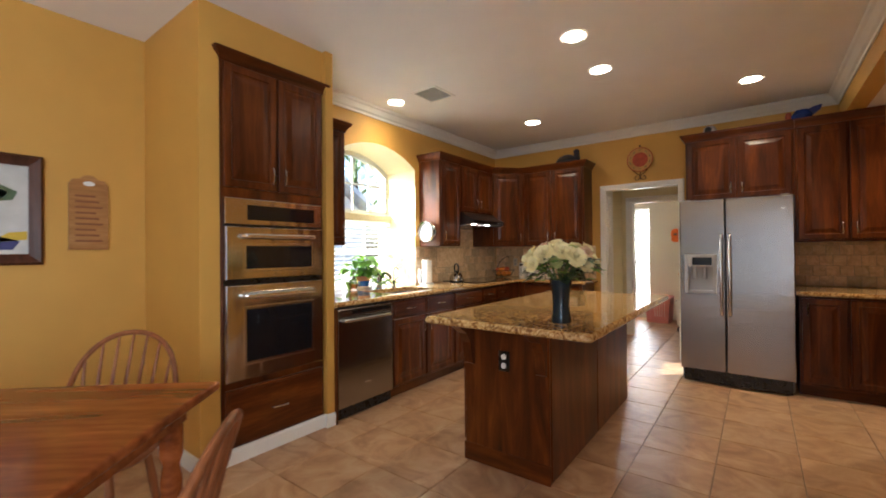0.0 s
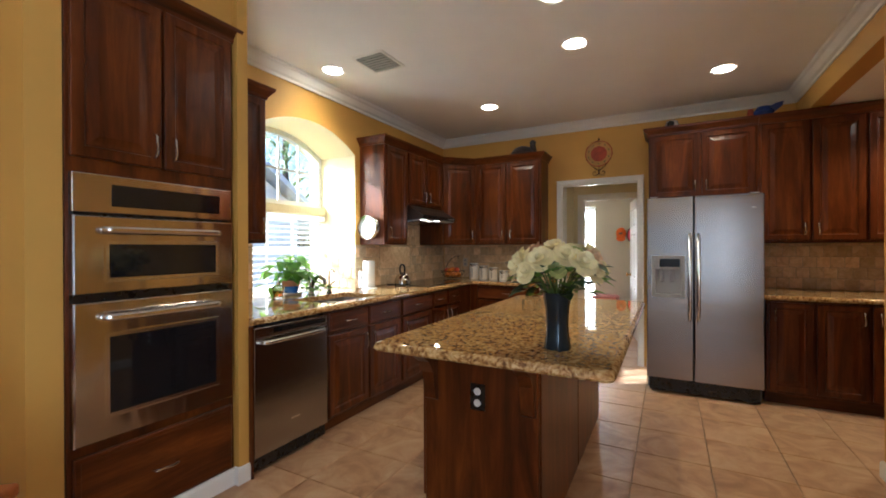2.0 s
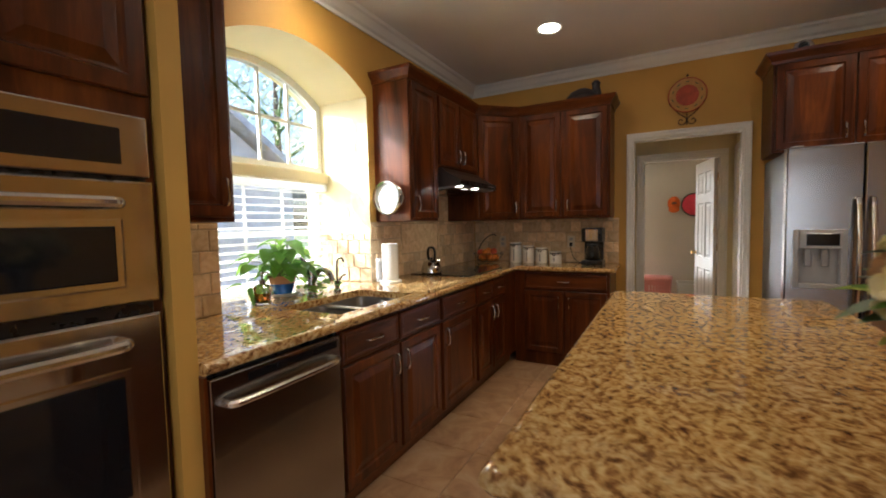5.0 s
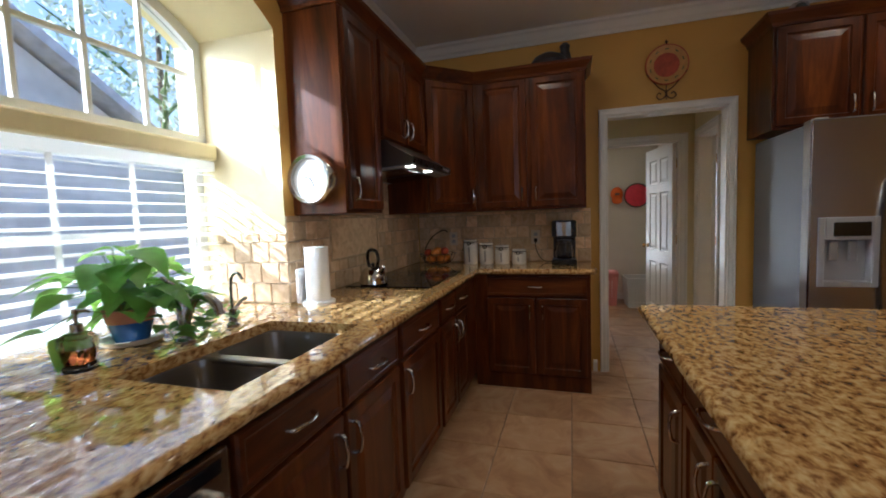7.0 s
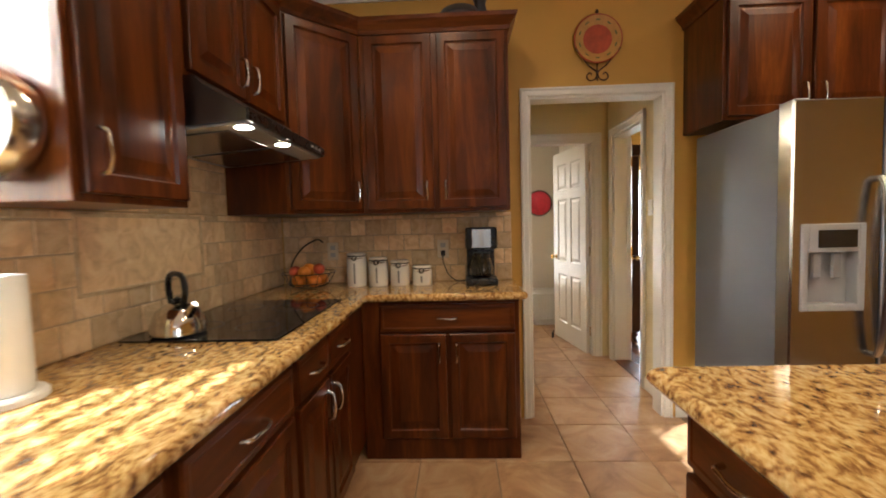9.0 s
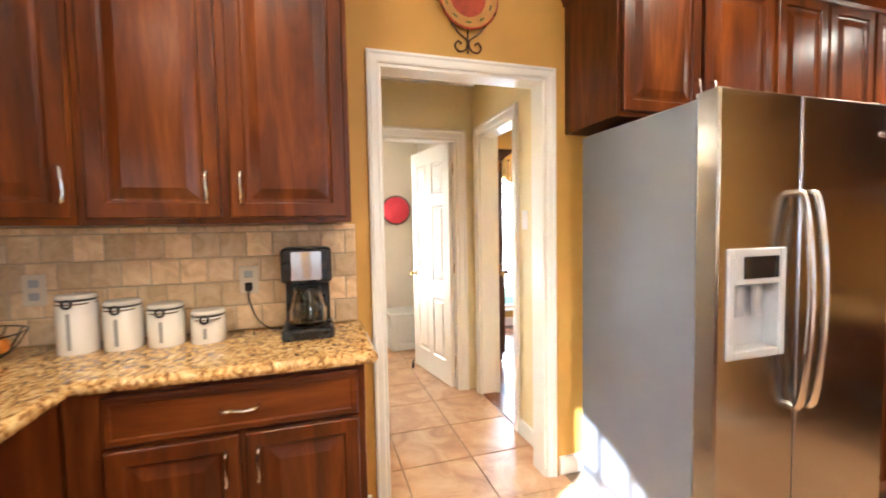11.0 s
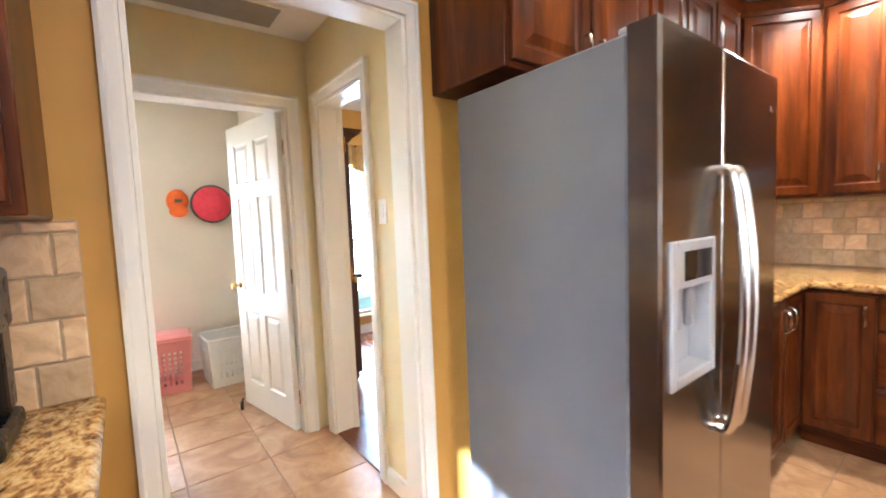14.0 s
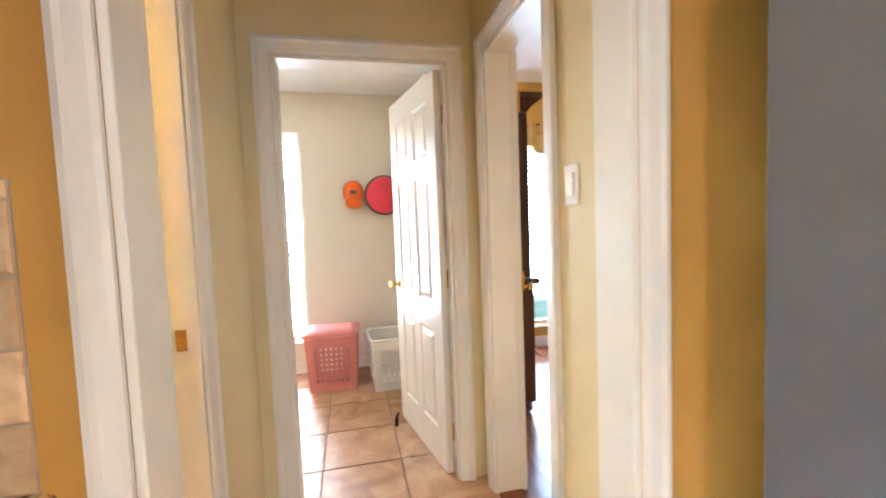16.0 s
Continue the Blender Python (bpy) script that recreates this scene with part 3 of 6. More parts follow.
wall_cabinet(east(-2.452, 4.462), 0.76, 1.78, 2.36, [("door", 0.02, 0.37, 1.80, 2.34, "rb"), ("door", 0.39, 0.74, 1.80, 2.34, "lb")], "short dark cherry wall cabinet above range hood", depth=0.305, left=False, right=False)


def corner_cabinet(label):
    """Diagonal cabinet in the corner of window and doorway walls."""
    ob = thing("corner_cabinet", label, "cabinet", pose(0, 0, 0), "wall cabinets")
    plan = [(XW, 5.224), (-2.452, 5.224), (-2.135, 5.53), (-2.135, YB), (XW, YB)]
    part("body", prism(plan, ZU, 2.36, "z"), CHERRY, ob)
    prof = [(0.0, 2.35), (0.008, 2.35), (0.012, 2.37), (0.03, 2.394), (0.045, 2.41), (0.05, 2.43), (0.0, 2.43)]
    part("cornice", sweep([(-2.452, 5.224), (-2.135, 5.53)], prof), CHERRYX, ob)
    w = math.hypot(0.317, 0.306)
    d = part("cabinet_door", bm_front(bmesh.new(), 0.02, w - 0.02, ZU + 0.02, 2.34, 0, RAISED), CHERRY, ob)
    d.matrix_basis = pose(-2.452, 5.224, 0, 0, 0, math.degrees(math.atan2(0.306, 0.317)))
    pull(d, w - 0.05, -0.02, ZU + 0.12)
    return ob


corner_cabinet("diagonal dark cherry corner wall cabinet")
wall_cabinet(pose(-2.133, 5.53, 0), 0.833, ZU, 2.36, [("door", 0.03, 0.405, ZU + 0.02, 2.34, "rb"), ("door", 0.435, 0.815, ZU + 0.02, 2.34, "lb")], "two-door dark cherry wall cabinet above coffee maker", left=False)

# over and beside the fridge
ZR = 2.45
wall_cabinet(pose(-0.18, 5.47, 0), 0.90, 1.80, ZR, [("door", 0.02, 0.44, 1.82, ZR - 0.02, "rb"), ("door", 0.46, 0.88, 1.82, ZR - 0.02, "lb")], "dark cherry wall cabinet above the fridge", depth=0.39, right=False)
wall_cabinet(pose(0.722, 5.47, 0), 1.10, ZU, ZR, [("door", 0.02, 0.36, ZU + 0.02, ZR - 0.02, "rb"), ("door", 0.38, 0.72, ZU + 0.02, ZR - 0.02, "lb"), ("door", 0.74, 1.08, ZU + 0.02, ZR - 0.02, "rb")], "dark cherry wall cabinet beside the fridge", depth=0.39, left=False, right=False)


def nook_corner():
    ob = thing("corner_cabinet", "diagonal dark cherry wall cabinet in desk nook", "cabinet", pose(0, 0, 0), "wall cabinets")
    plan = [(1.824, YB), (1.824, 5.47), (2.11, 5.14), (2.44, 5.14), (2.44, YB)]
    part("body", prism(plan, ZU, ZR, "z"), CHERRY, ob)
    z = ZR - 0.01
    part("cornice", sweep([(1.824, 5.47), (2.11, 5.14)], [(0.0, z), (0.008, z), (0.012, z + 0.02), (0.03, z + 0.044), (0.045, z + 0.06), (0.05, z + 0.07), (0.0, z + 0.07)]), CHERRYX, ob)
    w = math.hypot(0.286, 0.33)
    d = part("cabinet_door", bm_front(bmesh.new(), 0.02, w - 0.02, ZU + 0.02, ZR - 0.02, 0, RAISED), CHERRY, ob)
    d.matrix_basis = pose(1.824, 5.47, 0, 0, 0, math.degrees(math.atan2(-0.33, 0.286)))
    return ob


nook_corner()
wall_cabinet(west(2.11, 5.138), 0.585, ZU, ZR, [("door", 0.02, 0.285, ZU + 0.02, ZR - 0.02, "rb"), ("door", 0.30, 0.565, ZU + 0.02, ZR - 0.02, "lb")], "two-door dark cherry wall cabinet in desk nook", left=False, right=False)
base_cabinet(pose(0.72, 5.13, 0), 0.99, [("door", 0.66, 0.97, 0.125, 0.86, "lt"), ("door", 0.33, 0.64, 0.125, 0.86, "rt"), ("door", 0.02, 0.31, 0.125, 0.86, "lt")], "dark cherry base cabinet beside the fridge", depth=0.71)
ob = base_cabinet(west(1.715, 5.128), 0.585, [("door", 0.02, 0.29, 0.125, 0.86, "rt"), ("drawer", 0.30, 0.57, 0.70, 0.862, "c"), ("drawer", 0.30, 0.57, 0.42, 0.68, "c"), ("drawer", 0.30, 0.57, 0.125, 0.40, "c")],
                  "dark cherry base cabinet with three drawers in nook", depth=0.62)

# ---- worktops ----


def slab(boxes, z0, z1):
    """One slab whose plan is the union of rectangles that meet edge to edge."""
    xs = sorted({v for b in boxes for v in b[:2]})
    ys = sorted({v for b in boxes for v in b[2:4]})
    cell = {(i, j) for i in range(len(xs) - 1) for j in range(len(ys) - 1) for b in boxes
            if b[0] <= xs[i] and xs[i + 1] <= b[1] and b[2] <= ys[j] and ys[j + 1] <= b[3]}
    bm, seen = bmesh.new(), {}

    def v(i, j, z):
        if (i, j, z) not in seen:
            seen[i, j, z] = bm.verts.new((xs[i], ys[j], z))
        return seen[i, j, z]

    for i, j in cell:
        for z in (z0, z1):
            bm.faces.new((v(i, j, z), v(i + 1, j, z), v(i + 1, j + 1, z), v(i, j + 1, z)))
        for (di, dj), (a, b) in {(-1, 0): ((i, j), (i, j + 1)), (1, 0): ((i + 1, j), (i + 1, j + 1)), (0, -1): ((i, j), (i + 1, j)), (0, 1): ((i, j + 1), (i + 1, j + 1))}.items():
            if (i + di, j + dj) not in cell:
                bm.faces.new((v(*a, z0), v(*b, z0), v(*b, z1), v(*a, z1)))
    return bm


def worktop(label, boxes, edges):
    ob = tagged(part("worktop", slab(boxes, boxes[0][4], boxes[0][5]), GRANITE), label, "countertop")
    for kind, a, b, c, z0, z1, sign in edges:
        r = (z1 - z0) / 2
        prof = [(0, z0)] + [(sign * (0.004 + r * 0.9 * math.sin(math.pi * k / 8)), z0 + r - r * math.cos(math.pi * k / 8)) for k in range(9)] + [(0, z1)]
        part("rounded_edge", prism([(c + u, v) for u, v in prof], a, b, kind), GRANITE, ob, smooth=True)
    return ob


ZC0, ZC1 = 0.88, 0.92
SX0, SX1, SY0, SY1, SYM = -2.61, -2.20, 3.03, 3.665, 3.335
XE, YE = -2.11, 5.36
worktop("polished gold and brown speckled granite counter with sink", [
    (XW, XE, 2.316, SY0, ZC0, ZC1), (XW, XE, SY1, YB, ZC0, ZC1), (XW, SX0, SY0, SY1, ZC0, ZC1), (SX1, XE, SY0, SY1, ZC0, ZC1),
    (WGX + 0.04, XW, WY0 + 0.002, WY1 - 0.012, ZC0, ZC1), (XE, -1.26, YE, YB, ZC0, ZC1)],
    [("y", 2.316, YE, XE, ZC0, ZC1, 1), ("x", XE, -1.26, YE, ZC0, ZC1, -1), ("y", YE, YB, -1.26, ZC0, ZC1, 1)])
worktop("polished gold granite counter beside the fridge", [(0.70, 1.69, 5.10, YB, ZC0, ZC1), (1.69, 2.44, 4.53, YB, ZC0, ZC1)], [("x", 0.70, 1.69, 5.10, ZC0, ZC1, -1), ("y", 4.53, 5.10, 1.69, ZC0, ZC1, -1)])
worktop("lower granite desk top in the nook", [(1.69, 2.44, 3.0, 4.528, 0.73, 0.77)], [("y", 3.0, 4.528, 1.69, 0.73, 0.77, -1)])
def island_plan(i, r=0.03):
    pts = []
    for cx, cy, a0 in ((IX1 - i - r, IY1 - i - r, 0), (IX0 + i + r, IY1 - i - r, 90), (IX0 + i + r, IY0 + i + r, 180), (IX1 - i - r, IY0 + i + r, 270)):
        pts += [(cx + r * math.cos(radians(a0 + 22.5 * k)), cy + r * math.sin(radians(a0 + 22.5 * k))) for k in range(5)]
    return pts


IX0, IX1, IY0, IY1 = -1.14, -0.158, 2.172, 4.21
rows = [[(x, y, z) for x, y in island_plan(i)] for i, z in ((0.016, 0.88), (0.006, 0.883), (0.0, 0.893), (0.002, 0.903), (0.006, 0.911), (0.014, 0.918), (0.022, 0.92))]
it = tagged(part("island_top", bm_rings(bmesh.new(), rows), GRANITE, None, smooth=True), "polished gold and brown granite island top", "countertop")
for p in it.data.polygons:               # the broad faces stay flat up to the worn edge
    if p.area > 0.5:
        p.use_smooth = False

# ---- island ----
isl = thing("kitchen_island", "dark cherry kitchen island with corbels and drawers", "island", pose(0, 0, 0))
part("body", box(-1.045, -0.49, 2.475, 4.15, 0.0, 0.879, 0.003), CHERRY, isl)
bm = bmesh.new()
bm_box(bm, -1.052, -0.483, 2.468, 2.474, 0.0, 0.11, 0.002)
part("base_moulding", bm, CHERRYX, isl)
for ya, yb in ((2.49, 3.30), (3.315, 4.14)):
    part("side_panel", bm_front(bmesh.new(), ya, yb, 0.02, 0.87, 0, [(0, 0.006), (0.002, 0.008)]), CHERRY, isl).matrix_basis = pose(-0.489, 0, 0, 0, 0, 90)
for xc in (-1.005, -0.53):
    prof = [(2.474, 0.60), (2.474, 0.878), (2.30, 0.878), (2.30, 0.855), (2.33, 0.84), (2.39, 0.80), (2.43, 0.74), (2.445, 0.66), (2.455, 0.61)]
    part("corbel", prism(prof, xc - 0.03, xc + 0.03, "x"), CHERRY, isl)
units = [(0.01, 0.40, "rt"), (0.41, 1.02, ""), (1.03, 1.66, "")]
face = west(-1.046, 4.15)
for a, b, h in units:
    for f in ([("drawer", a, b, 0.70, 0.86, "c")] + ([("door", a, b, 0.12, 0.68, "rt")] if h else [("door", a, (a + b) / 2 - 0.004, 0.12, 0.68, "rt"), ("door", (a + b) / 2 + 0.004, b, 0.12, 0.68, "lt")])):
        d = front(isl, *f)
        d.matrix_basis = face
o = thing("wall_outlet", "black outlet plate with white duplex sockets on island", "outlet", pose(-0.767, 2.474, 0.649))
part("plate", box(-0.036, 0.036, -0.006, 0.0, -0.06, 0.06, 0.003), BLACKP, o)
for dz in (-0.026, 0.026):
    part("socket", prism([(0.017 * math.cos(a), dz + 0.017 * math.sin(a)) for a in [k * math.pi / 8 for k in range(16)]], -0.010, -0.006, "y"), WHITEP, o)

# ---- appliances ----
fr = thing("refrigerator", "stainless side-by-side refrigerator with grey sides and dispenser", "refrigerator", pose(0, 0, 0))
FX0, FX1, FXM, FY, FZ = -0.18, 0.69, 0.192, 4.99, 1.77
part("body", box(FX0 + 0.005, FX1 - 0.005, FY + 0.085, 5.72, 0.03, FZ - 0.015, 0.006), GREYPAINT, fr, "smooth grey painted case")
part("grille", box(FX0 + 0.02, FX1 - 0.02, FY + 0.05, FY + 0.085, 0.015, 0.135, 0.004), BLACKP, fr, "black bottom grille")
for k, x in enumerate((FX0 + 0.06, FX1 - 0.06)):
    part("foot", lathe([(0.018, 0.0), (0.018, 0.03)], 12, x, FY + 0.12), BLACKP, fr)
    part("hinge_cap", box(x - 0.03, x + 0.03, FY + 0.03, FY + 0.12, FZ - 0.004, FZ + 0.012, 0.004), LIGHTGREY, fr)
DX_0, DX_1, DZ_0, DZ_1 = -0.140, 0.125, 0.872, 1.247


def door_ring(x0, x1, z0, z1, y):
    return [(x0, y, z0), (x1, y, z0), (x1, y, z1), (x0, y, z1)]


rows = [door_ring(FX0, FXM - 0.003, 0.14, FZ, FY + 0.08), door_ring(FX0, FXM - 0.003, 0.14, FZ, FY + 0.008), door_ring(FX0 + 0.007, FXM - 0.010, 0.147, FZ - 0.007, FY),
        door_ring(DX_0, DX_1, DZ_0, DZ_1, FY), door_ring(DX_0, DX_1, DZ_0, DZ_1, FY + 0.06)]
dl = part("freezer_door", bm_rings(bmesh.new(), rows), STEELV, fr)
dr = part("fridge_door", box(FXM + 0.003, FX1, FY, FY + 0.08, 0.14, FZ, 0.008, 2), STEELV, fr)
for x, sgn, par in ((FXM - 0.032, -1, dl), (FXM + 0.034, 1, dr)):
    line = curve3([(x, FY, 1.43), (x, FY - 0.035, 1.415), (x, FY - 0.058, 1.25), (x, FY - 0.066, 1.06), (x, FY - 0.058, 0.87), (x, FY - 0.035, 0.70), (x, FY, 0.685)], 5)
    part("handle", tube(line, 0.0135, 10), CHROME, par, "long bowed satin handle", True)
zm = 1.125
disp = part("dispenser", box(DX_0 + 0.03, DX_1 - 0.03, FY + 0.05, FY + 0.055, DZ_0 + 0.03, zm), LIGHTGREY, dl, "grey ice and water dispenser")
for name_, b in (("side_bezel", (DX_0, DX_0 + 0.03, DZ_0, DZ_1)), ("side_bezel", (DX_1 - 0.03, DX_1, DZ_0, DZ_1)), ("control_bezel", (DX_0 + 0.03, DX_1 - 0.03, zm, DZ_1)), ("drip_tray", (DX_0 + 0.03, DX_1 - 0.03, DZ_0, DZ_0 + 0.03))):
    part(name_, box(b[0], b[1], FY - 0.008, FY + 0.055, b[2], b[3], 0.004), LIGHTGREY, disp)
for x in (-0.06, 0.025):
    part("paddle", box(x - 0.02, x + 0.02, FY + 0.012, FY + 0.03, 1.01, 1.124, 0.006), plain("dispenser_grey", (0.30, 0.30, 0.31), 0.35), dl, "grey dispenser paddle")
part("display", box(-0.075, 0.085, FY - 0.012, FY - 0.008, 1.145, 1.220, 0.001), BLACKG, dl)
part("badge", box(0.60, 0.635, FY - 0.003, FY, 1.645, 1.66, 0.001), CHROME, dr)

ov = thing("wall_oven", "stainless double wall oven with microwave above", "oven", pose(-2.171, 1.513, 0, 0, 0, 90))
W = 0.705
part("trim_frame", box(0, W, -0.004, 0.0, 0.50, 1.645, 0.002), BLACKP, ov)
cp = part("control_panel", box(0, W, -0.03, -0.005, 1.478, 1.645, 0.005, 2), STEEL, ov)
part("display", box(0.14, W - 0.07, -0.033, -0.030, 1.51, 1.605, 0.001), BLACKG, cp, "black glass control display")
for z0, z1, g0, g1, hz in ((1.135, 1.466, 1.20, 1.345, 1.405), (0.505, 1.10, 0.615, 0.945, 1.035)):
    d = part("oven_door", bm_front(bmesh.new(), 0, W, z0, z1, -0.005, [(0, 0.030), (0.006, 0.036)]), STEEL, ov)
    part("door_window", bm_front(bmesh.new(), 0.125, W - 0.10, g0, g1, -0.041, [(0, 0.002), (0.004, 0.003)]), BLACKG, d, "black glass oven window")
    part("window_frame", bm_front(bmesh.new(), 0.105, W - 0.08, g0 - 0.02, g1 + 0.02, -0.0408, [(0, 0.0006), (0.006, 0.0012)]), CHROME, d)
    line = curve3([(0.10, -0.041, hz), (0.105, -0.075, hz), (0.16, -0.09, hz), (W / 2, -0.092, hz), (W - 0.16, -0.09, hz), (W - 0.105, -0.075, hz), (W - 0.10, -0.041, hz)], 5)
    part("handle", tube(line, 0.016, 10), CHROME, d, "thick steel bar handle", True)

dw = thing("dishwasher", "stainless steel dishwasher under the granite counter", "dishwasher", pose(-2.115, 2.325, 0, 0, 0, 90))
part("body", box(0.0, 0.595, 0.02, 0.55, 0.02, 0.875), BLACKP, dw)
d = part("door", box(0.004, 0.591, -0.012, 0.02, 0.105, 0.862, 0.006, 2), STEELV, dw)
part("control_strip", box(0.14, 0.57, -0.0135, -0.012, 0.815, 0.845, 0.0005), BLACKG, d)
line = curve3([(0.05, -0.012, 0.775), (0.055, -0.045, 0.775), (0.12, -0.056, 0.775), (0.30, -0.058, 0.775), (0.48, -0.056, 0.775), (0.54, -0.045, 0.775), (0.545, -0.012, 0.775)], 5)
part("handle", tube(line, 0.013, 10), CHROME, d, "steel bar handle", True)
part("badge", box(0.27, 0.34, -0.014, -0.012, 0.245, 0.258, 0.0005), CHROME, d)
part("kick_plate", box(0.004, 0.591, 0.05, 0.06, 0.0, 0.10), BLACKP, dw)
part("side_filler", box(-0.012, 0.0, -0.01, 0.55, 0.0, 0.875), CHERRY, dw)

# ---- window ----
wn = thing("window_1", "arched white window above blinds in a deep recess", "window", pose(0, 0, 0), kind="structure")
ZT = 1.735
outer = [(WY0 + 0.002, ZT)] + [(y, arch(y) - 0.002) for y in ARCH_Y] + [(WY1 - 0.002, ZT)]
f = 0.045
cy = (WY0 + WY1) / 2
inner = [(cy + (y - cy) * (1 - 2 * f / (WY1 - WY0)), (ZT + f) if i in (0, len(outer) - 1) else z - f) for i, (y, z) in enumerate(outer)]
bm = bmesh.new()
rows = [[(x, y, z) for y, z in loop_] for x, loop_ in ((WGX - 0.03, outer), (WGX + 0.03, outer), (WGX + 0.03, inner), (WGX - 0.03, inner))]
vs = [[bm.verts.new(p) for p in r] for r in rows]
n = len(outer)
for k in range(4):
    for i in range(n):
        bm.faces.new((vs[k][i], vs[k][(i + 1) % n], vs[(k + 1) % 4][(i + 1) % n], vs[(k + 1) % 4][i]))
part("window_frame", bm, TRIM, wn)
bars = [3.02, 3.225, 3.46, 3.70]
for y in bars:
    part("glazing_bar", box(WGX - 0.012, WGX + 0.012, y - 0.011, y + 0.011, ZT + f, arch(y) - f - 0.001, 0.003), TRIM, wn)
ys = [WY0 + f] + bars + [WY1 - f]
for a, b in zip(ys, ys[1:]):
    part("glazing_bar", box(WGX - 0.012, WGX + 0.012, a + 0.0115, b - 0.0115, 2.067, 2.089, 0.003), TRIM, wn)
pn = part("pane", prism(inner, WGX - 0.003, WGX + 0.003, "x"), GLASS, wn)
pn.visible_shadow = False
bm = box(WGX - 0.03, WGX + 0.10, WY0 + 0.002, WY1 - 0.002, 1.655, ZT - 0.001, 0.012, 2)
part("window_sill", bm, plain("sill_cream", (0.72, 0.62, 0.38), 0.45, vary=0.03), wn, "cream transom ledge")
bm = bmesh.new()
bm_box(bm, WGX - 0.05, WGX - 0.01, WY0, WY0 + 0.05, 0.90, 1.654)
bm_box(bm, WGX - 0.05, WGX - 0.01, WY1 - 0.05, WY1, 0.90, 1.654)
bm_box(bm, WGX - 0.05, WGX - 0.01, WY0 + 0.05, WY1 - 0.05, 0.90, 0.95)
bm_box(bm, WGX - 0.05, WGX - 0.01, WY0 + 0.05, WY1 - 0.05, 1.27, 1.31)
part("lower_sash", bm, TRIM, wn)
pn = part("pane", box(WGX - 0.035, WGX - 0.03, WY0 + 0.05, WY1 - 0.05, 0.95, 1.654), GLASS, wn)
pn.visible_shadow = False


def blinds(name, m, w, z0, z1, label, pitch=0.044, width=0.05, tilt=28, tapes=3, paint=None):
    """Level slat blinds; local x across, hung in the plane y = 0."""
    ob = thing(name, label, "blinds", m)
    paint = paint or BLIND
    part("head_rail", box(0, w, -0.03, 0.03, z1 - 0.05, z1, 0.004), paint, ob)
    part("bottom_rail", box(0, w, -0.026, 0.026, z0, z0 + 0.022, 0.004), paint, ob)
    c, s = math.cos(radians(tilt)), math.sin(radians(tilt))
    first = None
    k, z = 0, z0 + 0.055
    while z < z1 - 0.06:
        if first is None:
            h, t = width / 2, 0.0014
            bm = bm_rings(bmesh.new(), [[(x, -h * c, -h * s - t), (x, 0.0, 0.002 - t), (x, h * c, h * s - t), (x, h * c, h * s + t), (x, 0, 0.002 + t), (x, -h * c, -h * s + t)] for x in (0.003, w - 0.003)])
            first = part("slat", bm, paint, ob)
            first.location.z = z
        else:
            o2 = new("slat", first.data)
            o2.parent = ob
            o2.location.z = z
        z += pitch
        k += 1
    for i in range(tapes):
        x = w * (i + 0.5) / tapes
        part("tape", box(x - 0.012, x + 0.012, -0.031, -0.0295, z0 + 0.02, z1 - 0.05), paint, ob)
    return ob


blinds("window_blinds", pose(WGX + 0.055, WY0 + 0.01, 0, 0, 0, 90), WY1 - WY0 - 0.02, 0.925, 1.65, "white wooden slat blinds, lowered, slats tilted open", tapes=4, pitch=0.05, tilt=12)

# ---- lamps ----
def downlight(x, y, z, power=6.2, label="round recessed ceiling light, lit warm white"):
    ob = thing("recessed_light", label, "ceiling light", pose(x, y, z), "recessed lights")
    part("trim_ring", lathe([(0.075, 0.0), (0.098, 0.0), (0.100, -0.004), (0.092, -0.008), (0.075, -0.002)], 28), WHITEP, ob, smooth=True)
    b = part("bulb", lathe([(0.078, -0.001), (0.070, -0.006), (0.04, -0.012), (0.001, -0.014)], 24), LAMPGLOW, ob, "glowing lamp face", True)
    b.visible_shadow = False
    l = new("downlight_lamp", bpy.data.lights.new("downlight_lamp", "SPOT"))
    l.data.energy, l.data.color, l.data.spot_size, l.data.spot_blend, l.data.shadow_soft_size = power, (1.0, 0.69, 0.36), radians(138), 0.6, 0.07
    l.matrix_world = look((x, y, z - 0.03), (x, y, 0))
    return ob


for x, y in ((-2.46, 3.36), (-0.60, 3.86), (0.40, 4.90), (-1.66, 4.84), (-0.585, 3.19)):
    downlight(x, y, CEILZ)
downlight(1.91, 4.95, NZ, 20)

# ---- backsplash tiles ----
TS = 0.102


